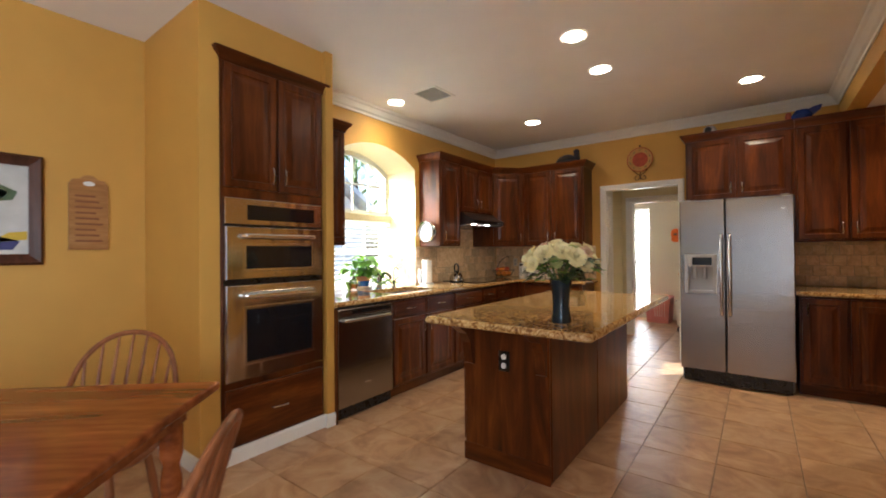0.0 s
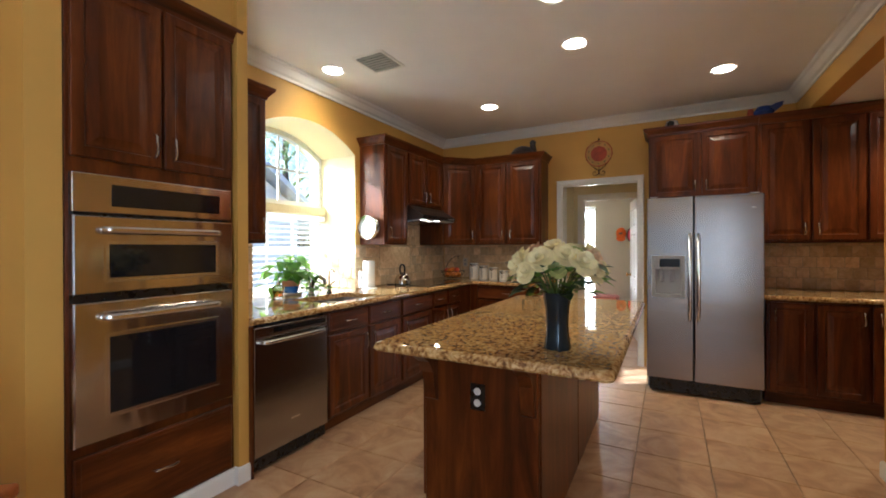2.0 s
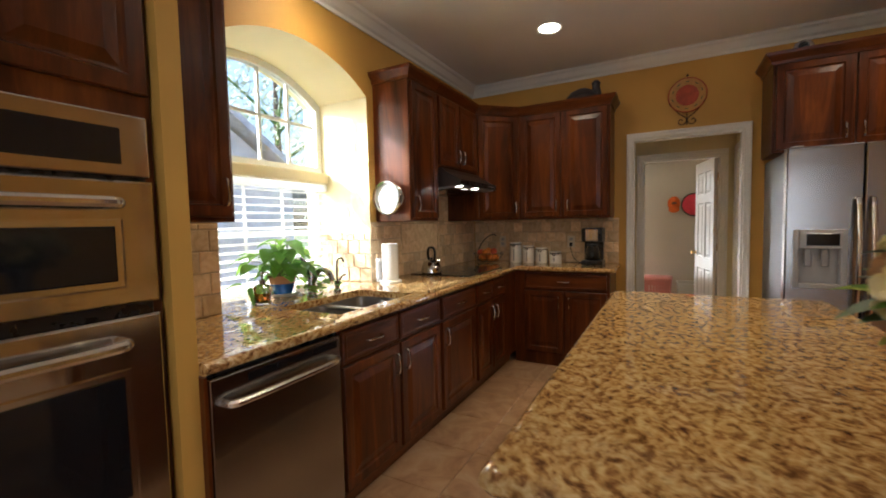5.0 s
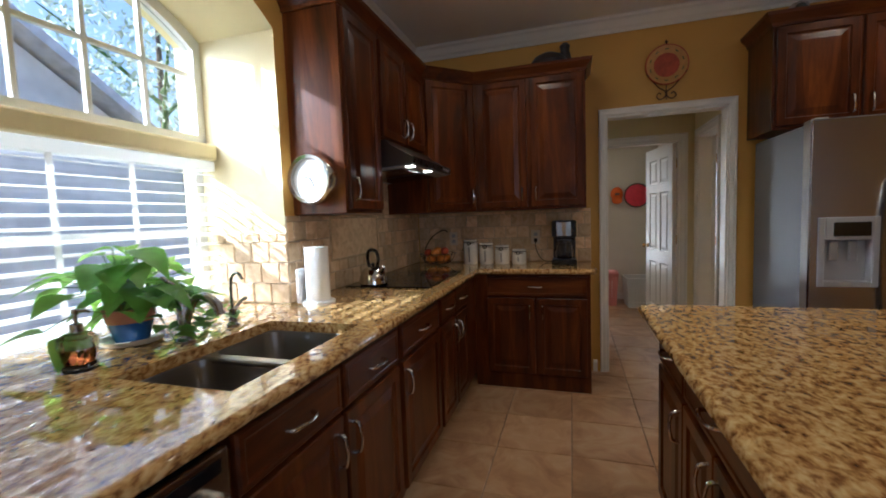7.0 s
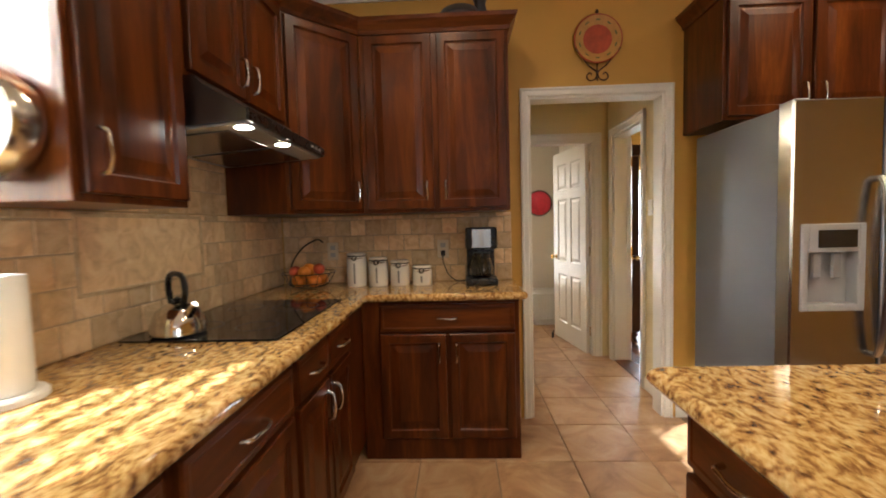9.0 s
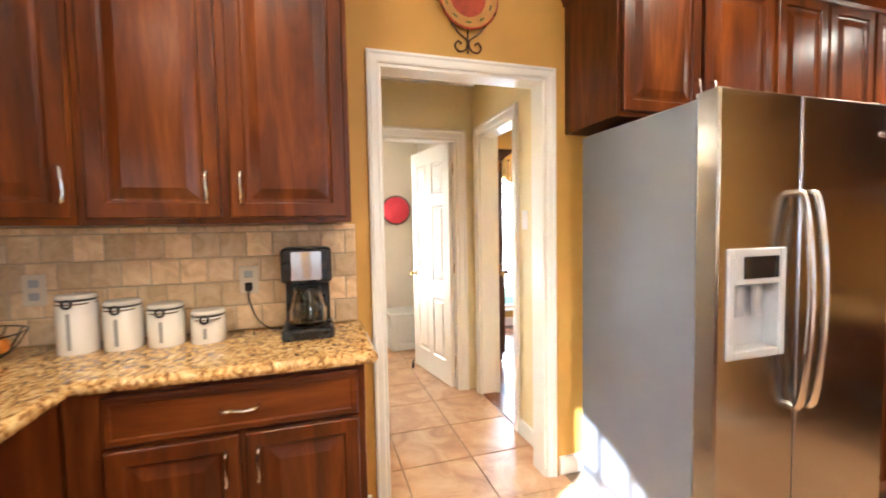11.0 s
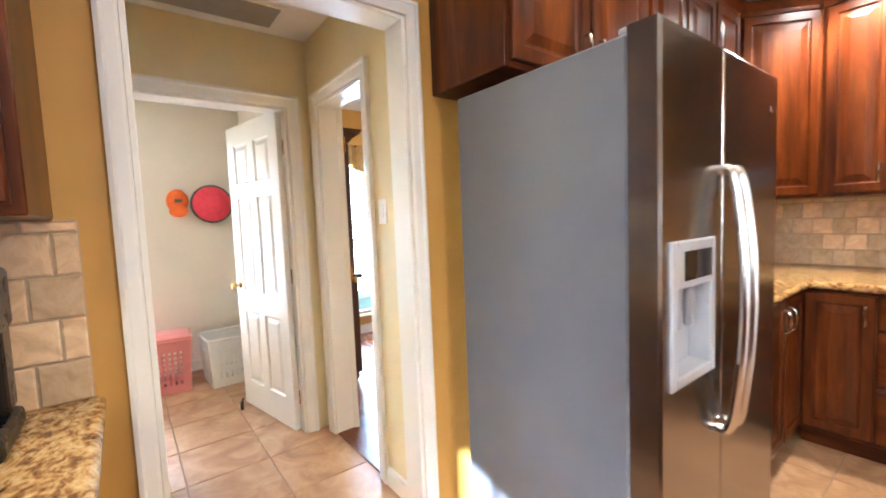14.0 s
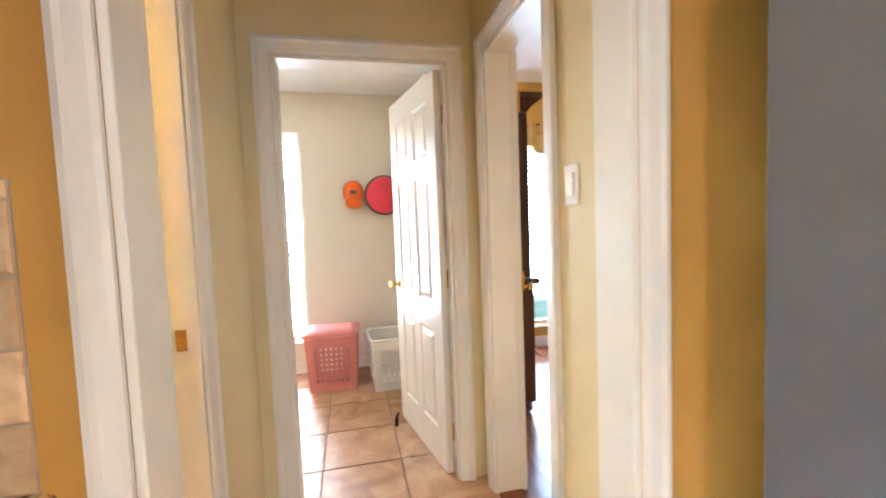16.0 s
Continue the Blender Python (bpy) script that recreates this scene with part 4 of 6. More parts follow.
def splash(name, m, w, h, label, z0=0.922):
    """A field of tumbled tiles; local x along the wall, -y out of it."""
    ob = thing(name, label, "backsplash", m, kind="structure")
    part("grout_bed", box(0, w, -0.005, 0.0, z0, z0 + h), SPLASH_GROUT, ob)
    n = max(1, round(w / TS))
    tw = w / n
    meshes = {}

    def put(x, z, cw, ch):
        key = (round(cw, 3), round(ch, 3))
        if key not in meshes:
            me = bpy.data.meshes.new("tile")
            g = 0.0022
            bm = bm_rings(bmesh.new(), [[(g, 0, g), (cw - g, 0, g), (cw - g, 0, ch - g), (g, 0, ch - g)], [(g, -0.007, g), (cw - g, -0.007, g), (cw - g, -0.007, ch - g), (g, -0.007, ch - g)],
                                        [(0.006, -0.010, 0.006), (cw - 0.006, -0.010, 0.006), (cw - 0.006, -0.010, ch - 0.006), (0.006, -0.010, ch - 0.006)]])
            bmesh.ops.recalc_face_normals(bm, faces=bm.faces)
            bm.to_mesh(me)
            bm.free()
            me.materials.append(SPLASH)
            meshes[key] = me
        o = new("tile", meshes[key])
        o.parent = ob
        o.location = (x, 0, z)

    rows = max(1, math.ceil(h / TS - 0.05))
    for r in range(rows):
        z = z0 + r * TS
        ch = min(TS, z0 + h - z)
        if r % 2 == 0:
            for i in range(n):
                put(i * tw, z, tw, ch)
        else:
            put(0, z, tw / 2, ch)
            for i in range(n - 1):
                put((i + 0.5) * tw, z, tw, ch)
            put((n - 0.5) * tw, z, tw / 2, ch)
    return ob


splash("backsplash_west", pose(XW, WY1 + 0.002, 0, 0, 0, 90), YB - WY1 - 0.014, 0.436, "tumbled beige travertine tile backsplash behind cooktop")
splash("backsplash_hood", pose(XW, 4.47, 0, 0, 0, 90), 0.74, 0.25, "tumbled travertine tiles under the range hood", z0=1.36)
splash("backsplash_north", pose(XW + 0.012, YB, 0), 1.49, 0.436, "tumbled beige travertine tile backsplash behind canisters")
splash("backsplash_jamb", pose(WGX + 0.06, WY1, 0), XW - WGX - 0.06 + 0.010, 0.355, "tumbled travertine tiles on the window recess side")
splash("backsplash_window", pose(XW, 2.318, 0, 0, 0, 90), WY0 - 2.318, 0.436, "tumbled travertine tiles beside the wall ovens")
splash("backsplash_nook", pose(2.44, YB - 0.012, 0, 0, 0, -90), 1.45, 0.436, "tumbled beige travertine tile backsplash in desk nook")
splash("backsplash_fridge", pose(0.72, YB, 0), 1.70, 0.436, "tumbled beige travertine tile backsplash beside the fridge")

# framed tile panel behind the cooktop
o = thing("decorative_tile_panel", "framed diagonal travertine tile panel behind cooktop", "backsplash", pose(XW + 0.011, 4.36, 1.09, 0, 0, 90))
bm = bmesh.new()
for b in ((0, 0.62, 0.0, 0.012), (0, 0.62, 0.248, 0.26), (0, 0.012, 0.012, 0.248), (0.608, 0.62, 0.012, 0.248)):
    bm_box(bm, b[0], b[1], -0.009, 0.0, b[2], b[3], 0.002)
part("pencil_frame", bm, SPLASH, o)
part("field", box(0.012, 0.608, -0.003, 0.0, 0.012, 0.248), SPLASH, o)


def outlet(x, y, z, rz, label, switch=False):
    o = thing("wall_switch" if switch else "wall_outlet", label, "light switch" if switch else "outlet", pose(x, y, z, 0, 0, rz))
    part("plate", box(-0.036, 0.036, -0.006, 0.0, -0.058, 0.058, 0.003), WHITEP if switch else OUTLETP, o)
    if switch:
        part("rocker", box(-0.016, 0.016, -0.010, -0.006, -0.033, 0.033, 0.002), WHITEP, o)
    else:
        for dz in (-0.024, 0.024):
            part("socket", box(-0.016, 0.016, -0.008, -0.006, dz - 0.014, dz + 0.014, 0.001), LIGHTGREY, o)


outlet(-1.70, YB - 0.011, 1.13, 0, "cream outlet plate on tile beside coffee maker")
outlet(-2.42, YB - 0.011, 1.13, 0, "cream outlet plate on tile beside fruit basket")
outlet(2.429, 4.80, 1.13, -90, "cream outlet plate on nook tile backsplash")
outlet(HALL_R - 0.001, 6.25, 1.37, -90, "white rocker light switch on pale hall wall", True)
outlet(NX0 - 0.001, 3.9, 0.33, -90, "white outlet plate low on gold wall")

# ---- range hood, cooktop, sink ----
hood = thing("range_hood", "dark steel under-cabinet range hood with two lit lamps", "range hood", pose(XW + 0.012, 4.47, 0, 0, 0, 90))
DARKSTEEL = steel_material("dark_steel", (0.16, 0.15, 0.145), 0.3)
bm = prism([(0.0, 1.60), (0.0, 1.779), (-0.33, 1.779), (-0.36, 1.745), (-0.492, 1.672), (-0.492, 1.634)], 0.0, 0.735, "x")
part("canopy", bm, DARKSTEEL, hood)
part("underside", prism([(-0.02, 1.592), (-0.02, 1.5995), (-0.48, 1.6325), (-0.48, 1.625)], 0.012, 0.723, "x"), LIGHTGREY, hood, "pale grey sloping underside")
for x0 in (0.06, 0.385):
    part("grease_filter", prism([(-0.06, 1.588), (-0.06, 1.594), (-0.40, 1.618), (-0.40, 1.612)], x0, x0 + 0.29, "x"), STEELV, hood, "brushed metal mesh filter")
part("front_rail", box(0.0, 0.735, -0.502, -0.4925, 1.632, 1.674, 0.003), BLACKP, hood)
HOODGLOW = glow("hood_glow", (1.0, 0.85, 0.6), 12)
for x in (0.06, 0.36):
    part("hood_lamp", lathe([(0.028, 1.626), (0.028, 1.621), (0.001, 1.619)], 16, x, -0.452), HOODGLOW, hood, "small lit hood lamp")
for x in (0.55, 0.60, 0.65):
    part("push_button", box(x, x + 0.03, -0.505, -0.502, 1.646, 1.66, 0.001), LIGHTGREY, hood)

ck = thing("cooktop", "black glass cooktop set flush into granite counter", "cooktop", pose(-2.73, 4.47, 0.92))
part("glass_top", box(0, 0.54, 0, 0.74, 0.001, 0.008, 0.003), BLACKG, ck)
for cx, cy, r in ((0.15, 0.19, 0.09), (0.15, 0.55, 0.075), (0.38, 0.19, 0.075), (0.38, 0.55, 0.10)):
    part("burner_ring", lathe([(r, 0.0081), (r, 0.0086), (r - 0.003, 0.0086), (r - 0.003, 0.0081)], 32, cx, cy, False), plain("burner_mark", (0.09, 0.09, 0.09), 0.3), ck)

sk = thing("kitchen_sink", "double-bowl undermount stainless steel sink", "sink", pose(0, 0, 0))


def bowl(name, x0, x1, y0, y1):
    def ring(i, z, r):
        pts = []
        for cx, cy, a0 in ((x1 - i - r, y1 - i - r, 0), (x0 + i + r, y1 - i - r, 90), (x0 + i + r, y0 + i + r, 180), (x1 - i - r, y0 + i + r, 270)):
            for k in range(6):
                a = radians(a0 + 18 * k)
                pts.append((cx + r * math.cos(a), cy + r * math.sin(a), z))
        return pts
    bm = bm_rings(bmesh.new(), [ring(-0.018, 0.879, 0.07), ring(0.004, 0.879, 0.06), ring(0.006, 0.872, 0.06), ring(0.012, 0.74, 0.06), ring(0.03, 0.705, 0.05), ring(0.12, 0.698, 0.04)], False)
    bm.faces.new([v for v in bm.verts if abs(v.co.z - 0.698) < 1e-5][:24])
    b = part(name, bm, SINKM, sk, smooth=True)
    part("drain", lathe([(0.045, 0.699), (0.045, 0.703), (0.03, 0.700), (0.001, 0.700)], 20, (x0 + x1) / 2, (y0 + y1) / 2), CHROME, b)


bowl("bowl", SX0, SX1, SY0, SYM - 0.012)
bowl("bowl", SX0, SX1, SYM + 0.012, SY1)
part("divider", box(SX0, SX1, SYM - 0.022, SYM + 0.022, 0.862, 0.884, 0.008, 2), SINKM, sk)

BRONZE = steel_material("brushed_nickel_dark", (0.34, 0.33, 0.31), 0.25)
fc = thing("kitchen_faucet", "brushed nickel single-lever kitchen faucet", "faucet", pose(-2.705, 3.35, 0.92))
part("base", lathe([(0.032, 0.0), (0.032, 0.008), (0.024, 0.016), (0.021, 0.10), (0.024, 0.14), (0.020, 0.17), (0.001, 0.178)], 20), BRONZE, fc, smooth=True)
part("spout", tube(curve3([(0.01, 0, 0.08), (0.05, 0, 0.145), (0.10, -0.005, 0.165), (0.155, -0.01, 0.14), (0.175, -0.012, 0.105)], 6), [0.014] * 13 + [0.016] * 12, 12), BRONZE, fc, smooth=True)
part("lever", tube([(0.0, 0, 0.17), (-0.01, -0.02, 0.20), (-0.03, -0.05, 0.235)], [0.011, 0.009, 0.006], 10), BRONZE, fc, smooth=True)
sp = thing("side_sprayer", "tall slim nickel filtered-water tap beside sink", "faucet", pose(-2.70, 3.56, 0.92))
part("base", lathe([(0.024, 0), (0.024, 0.01), (0.015, 0.02), (0.013, 0.06), (0.016, 0.07), (0.001, 0.075)], 16), BRONZE, sp, smooth=True)
part("spout", tube(curve3([(0, 0, 0.06), (0.0, 0, 0.15), (0.01, 0, 0.20), (0.04, 0, 0.215), (0.06, 0, 0.19)], 5), 0.006, 8), BRONZE, sp, smooth=True)
part("lever", tube([(0, 0.01, 0.065), (0.0, 0.05, 0.095), (0, 0.075, 0.10)], [0.008, 0.007, 0.009], 8), BRONZE, sp, smooth=True)

# soap bottle
so = thing("soap_dispenser", "square glass soap bottle with amber soap and pump", "soap bottle", pose(-2.77, 3.06, 0.92, 0, 0, 20))


def square_turn(profile):
    rings = []
    for r, z in profile:
        k = 0.35 * r
        rings.append([(r, -r + k, z), (r, r - k, z), (r - k, r, z), (-r + k, r, z), (-r, r - k, z), (-r, -r + k, z), (-r + k, -r, z), (r - k, -r, z)])
    return bm_rings(bmesh.new(), rings)


part("bottle", square_turn([(0.035, 0.0), (0.036, 0.012), (0.030, 0.02), (0.040, 0.075), (0.040, 0.095), (0.028, 0.108), (0.014, 0.112)]), glass_material("bottle_glass", (0.92, 0.9, 0.9), 0.02), so)
part("soap", square_turn([(0.026, 0.022), (0.033, 0.060), (0.033, 0.064)]), glass_material("amber_soap", (0.75, 0.20, 0.05), 0.02), so)
part("pump", lathe([(0.016, 0.112), (0.016, 0.135), (0.006, 0.138), (0.006, 0.165), (0.010, 0.168), (0.010, 0.178), (0.001, 0.180)], 14), BRONZE, so, smooth=True)
part("nozzle", tube([(0, 0, 0.172), (0.03, 0.0, 0.174), (0.04, 0, 0.168)], 0.004, 8), BRONZE, so)

# ---- plants ----
LEAF = plain("pothos_leaf", (0.085, 0.24, 0.025), 0.38, vary=0.55, scale=22)
_lt = LEAF.node_tree
_tr = _lt.nodes.new("ShaderNodeBsdfTranslucent")
_tr.inputs[0].default_value = (0.36, 0.60, 0.08, 1)
_mx = _lt.nodes.new("ShaderNodeMixShader")
_mx.inputs[0].default_value = 0.42
_lt.links.new(_lt.nodes["Principled BSDF"].outputs[0], _mx.inputs[1])
_lt.links.new(_tr.outputs[0], _mx.inputs[2])
_lt.links.new(_mx.outputs[0], _lt.nodes["Material Output"].inputs[0])
STEM = plain("green_stem", (0.10, 0.17, 0.03), 0.5)
DARKLEAF = plain("dark_leaf", (0.03, 0.075, 0.018), 0.45, vary=0.5, scale=30)


def bm_leaf(bm, at, way, size, droop, fold=0.25):
    """A pointed heart-shaped leaf with a folded midrib."""
    d = Vector(way).normalized()
    side = d.cross(Vector((0, 0, 1)))
    side = side.normalized() if side.length > 0.01 else Vector((1, 0, 0))
    up = side.cross(d)
    rows = []
    for t, w in ((0.0, 0.10), (0.12, 0.36), (0.32, 0.44), (0.58, 0.33), (0.82, 0.15), (1.0, 0.01)):
        c = Vector(at) + d * (t * size) - Vector((0, 0, 1)) * (droop * t * t * size) 
        rows.append([bm.verts.new(c - side * (w * size) + up * (fold * w * size)), bm.verts.new(c), bm.verts.new(c + side * (w * size) + up * (fold * w * size))])
    for a, b in zip(rows, rows[1:]):
        for i in range(2):
            bm.faces.new((a[i], a[i + 1], b[i + 1], b[i]))


rng = random.Random(5)
pl = thing("potted_plant", "trailing green pothos in blue and terracotta pot", "plant", pose(-2.905, 3.31, 0.92))
part("saucer", lathe([(0.05, 0.0), (0.09, 0.004), (0.10, 0.022), (0.092, 0.022), (0.082, 0.008), (0.001, 0.008)], 24), plain("cream_ceramic", (0.62, 0.56, 0.45), 0.3), pl, smooth=True)
part("pot", lathe([(0.052, 0.010), (0.070, 0.075), (0.071, 0.078), (0.062, 0.078), (0.050, 0.03), (0.001, 0.03)], 24), plain("blue_glaze", (0.03, 0.10, 0.32), 0.15, vary=0.25), pl, "blue glazed pot", True)
part("pot_rim", lathe([(0.072, 0.079), (0.078, 0.115), (0.082, 0.125), (0.074, 0.126), (0.066, 0.10), (0.066, 0.079)], 24), plain("terracotta", (0.45, 0.19, 0.09), 0.6), pl, "terracotta rim", True)
part("soil", lathe([(0.068, 0.104), (0.001, 0.108)], 16), plain("soil", (0.03, 0.02, 0.012), 0.9), pl)
for k in range(72):
    a = rng.uniform(0, 2 * math.pi)
    reach = rng.uniform(0.02, 0.21)
    h = rng.uniform(0.12, 0.34) - 0.5 * max(0, reach - 0.08)
    tip = Vector((reach * math.cos(a) * 0.85, reach * math.sin(a) * 1.15, h))
    base = Vector((0.03 * math.cos(a), 0.03 * math.sin(a), 0.10))
    mid = (base + tip) / 2 + Vector((0, 0, 0.04))
    part("stem", tube(curve3([base, mid, tip], 3), 0.0018, 5), STEM, pl)
    bm = bmesh.new()
    bm_leaf(bm, tip, (math.cos(a + rng.uniform(-0.6, 0.6)), math.sin(a + rng.uniform(-0.6, 0.6)), rng.uniform(-0.35, 0.35)), rng.uniform(0.085, 0.14), rng.uniform(0.2, 0.6))
    part("leaf", bm, LEAF, pl, smooth=True)
for (ex, ey), n in (((0.21, 0.06), 9), ((0.17, 0.24), 10), ((0.23, -0.02), 8), ((0.20, 0.14), 10), ((0.10, 0.30), 9)):
    pts = curve3([(0.04, 0.02, 0.11), (ex * 0.5, ey * 0.6, 0.14), (ex * 0.85, ey, 0.06), (ex, ey * 1.15, 0.02)], 6)
    part("stem", tube(pts, 0.0022, 5), STEM, pl)
    for i in range(n):
        p = pts[3 + int((len(pts) - 4) * i / n)]
        a = rng.uniform(0, 6.28)
        bm = bmesh.new()
        bm_leaf(bm, p + Vector((0, 0, 0.012)), (math.cos(a), math.sin(a), 0.15), rng.uniform(0.06, 0.10), 0.25)
        part("leaf", bm, LEAF, pl, smooth=True)

# vase with flowers on the island
vs_ = thing("flower_vase", "dark blue-grey glass vase of white flowers on island", "vase", pose(-0.40, 2.43, 0.92))
part("vase", lathe([(0.052, 0.0), (0.054, 0.006), (0.046, 0.05), (0.043, 0.10), (0.047, 0.16), (0.056, 0.215), (0.060, 0.225), (0.056, 0.225), (0.045, 0.17), (0.040, 0.10), (0.042, 0.02), (0.001, 0.015)], 32), plain("smoky_glass", (0.025, 0.04, 0.055), 0.05, 0.35, vary=0.2), vs_, "glossy smoky blue glass", True)
PETAL = plain("white_petal", (0.93, 0.83, 0.47), 0.55, vary=0.1, scale=40)
PETAL2 = plain("peach_petal", (0.78, 0.55, 0.34), 0.55, vary=0.15, scale=40)
BUD = plain("green_bud", (0.42, 0.46, 0.16), 0.5, vary=0.2, scale=40)


def flower(at, out, r, material, label=""):
    """A ruffled head of many petals."""
    bm = bmesh.new()
    z = Vector(out).normalized()
    x = z.orthogonal().normalized()
    y = z.cross(x)
    for ring, (n, tilt, size) in enumerate(((6, 0.0, 1.0), (6, 0.5, 0.85), (5, 1.05, 0.6))):
        for i in range(n):
            a = 2 * math.pi * (i + 0.5 * ring) / n + rng.uniform(-0.25, 0.25)
            d = (x * math.cos(a) + y * math.sin(a)) * math.cos(tilt) + z * math.sin(tilt)
            t = z.cross(d).normalized()
            u = d.cross(t) * -1
            s = r * size * rng.uniform(0.85, 1.15)
            c = Vector(at)
            pts = [(0.08, 0.12, 0), (0.45, 0.42, 0.06), (0.85, 0.48, -0.06), (1.05, 0.22, -0.12)]
            row = []
            for k, (f_, w_, h_) in enumerate(pts):
                q = c + d * (f_ * s) + u * (h_ * s) 
                j = rng.uniform(-0.06, 0.06) * s
                row.append((bm.verts.new(q - t * (w_ * s) + u * j), bm.verts.new(q + u * (0.06 * s)), bm.verts.new(q + t * (w_ * s) - u * j)))
            for p, q in zip(row, row[1:]):
                bm.faces.new((p[0], p[1], q[1], q[0]))
                bm.faces.new((p[1], p[2], q[2], q[1]))
    part("flower", bm, material, vs_, label, True)


for k in range(30):
    u = (k + 0.5) / 30
    a = k * 2.399963
    el = math.asin(1 - 0.82 * u)
    R = 0.19 * (1 + rng.uniform(-0.2, 0.10))
    p = Vector((R * 0.98 * math.cos(el) * math.cos(a), R * 0.98 * math.cos(el) * math.sin(a), 0.285 + R * 0.62 * math.sin(el)))
    o_ = Vector((p.x, p.y, (p.z - 0.24) * 1.1))
    m_ = PETAL2 if k % 9 == 4 else (BUD if k % 6 == 5 else PETAL)
    flower(p, o_, rng.uniform(0.040, 0.054) * (0.7 if m_ is BUD else 1), m_, "peach flower" if m_ is PETAL2 else "")
    part("stem", tube([(0.02 * math.cos(a), 0.02 * math.sin(a), 0.20), p * 0.6 + Vector((0, 0, 0.10)), p], 0.0025, 5), STEM, vs_)
for k in range(130):
    a = rng.uniform(0, 6.28)
    r = rng.uniform(0.05, 0.165)
    bm = bmesh.new()
    bm_leaf(bm, (r * math.cos(a), r * math.sin(a), rng.uniform(0.22, 0.35)), (math.cos(a), math.sin(a), rng.uniform(-0.2, 0.5)), rng.uniform(0.05, 0.075), 0.3)
    part("leaf", bm, DARKLEAF if k % 3 else LEAF, vs_, smooth=True)

# ---- counter things ----
CERAMIC = plain("white_ceramic", (0.78, 0.75, 0.68), 0.25, vary=0.04)
CLEARG = glass_material("clear_glass", (1, 1, 1), 0.01)
WIRE = plain("dark_wire", (0.05, 0.045, 0.04), 0.35, 0.8)
for (x, h) in ((-2.235, 0.205), (-2.10, 0.175), (-1.966, 0.155), (-1.827, 0.120)):
    c = thing("canister", "white ceramic canister with clamp lid and wire bail", "canister", pose(x, 5.715, 0.92), "canisters")
    part("jar", lathe([(0.056, 0.0), (0.060, 0.006), (0.060, h - 0.035), (0.055, h - 0.022), (0.001, h - 0.022)], 24), CERAMIC, c, smooth=True)
    part("gasket", lathe([(0.056, h - 0.0215), (0.058, h - 0.018), (0.056, h - 0.015)], 24), WIRE, c)
    part("lid", lathe([(0.057, h - 0.0145), (0.059, h - 0.008), (0.052, h), (0.001, h + 0.002)], 24), CERAMIC, c, smooth=True)
    part("clamp", tube(curve3([(-0.058, 0, h - 0.03), (-0.03, -0.058, h - 0.03), (0.03, -0.058, h - 0.03), (0.058, 0, h - 0.03)], 5), 0.0025, 6), CHROME, c)
    part("latch", lathe([(0.017, -0.003), (0.017, 0.003), (0.010, 0.003), (0.010, -0.003)], 14, close=False), WIRE, c).matrix_basis = pose(0, -0.064, h - 0.028, 90, 0, 0)
    part("spoon_mark", box(-0.006, 0.006, -0.0625, -0.0605, 0.02, h - 0.06, 0.001), plain("grey_print", (0.25, 0.24, 0.23), 0.6), c, "grey printed spoon")

cm = thing("coffee_maker", "black drip coffee maker with steel band, glass carafe", "coffee maker", pose(-1.465, 5.69, 0.92))
part("base", box(-0.095, 0.095, -0.115, 0.10, 0.0, 0.045, 0.012, 2), BLACKP, cm)
part("tower", box(-0.085, 0.085, 0.02, 0.10, 0.045, 0.34, 0.010, 2), BLACKP, cm)
part("brew_head", box(-0.092, 0.092, -0.105, 0.10, 0.215, 0.345, 0.014, 2), BLACKP, cm)
part("steel_band", box(-0.055, 0.055, -0.109, -0.104, 0.225, 0.335, 0.002), STEEL, cm, "polished steel front band")
ca = part("carafe", lathe([(0.055, 0.047), (0.068, 0.06), (0.070, 0.10), (0.055, 0.155), (0.048, 0.18), (0.046, 0.18), (0.052, 0.155), (0.066, 0.10), (0.064, 0.063), (0.001, 0.052)], 28, 0, -0.04), CLEARG, cm, "clear glass coffee jug", True)
part("lid", lathe([(0.050, 0.181), (0.050, 0.193), (0.001, 0.196)], 20, 0, -0.04), BLACKP, ca)
part("handle", tube(curve3([(0, -0.088, 0.18), (0, -0.125, 0.175), (0, -0.135, 0.13), (0, -0.115, 0.085)], 5), 0.008, 8), BLACKP, ca)
cb = thing("power_cord", "thin black cord from coffee maker to outlet", "cable", pose(0, 0, 0))
part("cord", tube(curve3([(-1.56, 5.78, 0.928), (-1.62, 5.80, 0.93), (-1.67, 5.82, 0.97), (-1.70, 5.833, 1.05), (-1.70, 5.838, 1.09)], 6), 0.0032, 6), BLACKP, cb)
part("plug", box(-1.713, -1.687, 5.825, 5.840, 1.085, 1.12, 0.003), BLACKP, cb)

fb = thing("fruit_basket", "black wire basket of oranges with banana hook", "basket", pose(-2.50, 5.62, 0.92))
for k in range(14):
    a = 2 * math.pi * k / 14
    part("wire", tube(curve3([(0.05 * math.cos(a), 0.05 * math.sin(a), 0.012), (0.11 * math.cos(a), 0.11 * math.sin(a), 0.03), (0.155 * math.cos(a), 0.155 * math.sin(a), 0.10)], 4), 0.002, 5), WIRE, fb)
for r, z in ((0.05, 0.012), (0.12, 0.04), (0.155, 0.10)):
    part("ring", tube([(r * math.cos(2 * math.pi * k / 24), r * math.sin(2 * math.pi * k / 24), z) for k in range(25)], 0.0028, 5), WIRE, fb)
part("hook", tube(curve3([(-0.14, 0.05, 0.01), (-0.13, 0.06, 0.14), (-0.06, 0.05, 0.24), (0.05, 0.0, 0.295), (0.10, -0.03, 0.28)], 6), 0.005, 8), WIRE, fb)
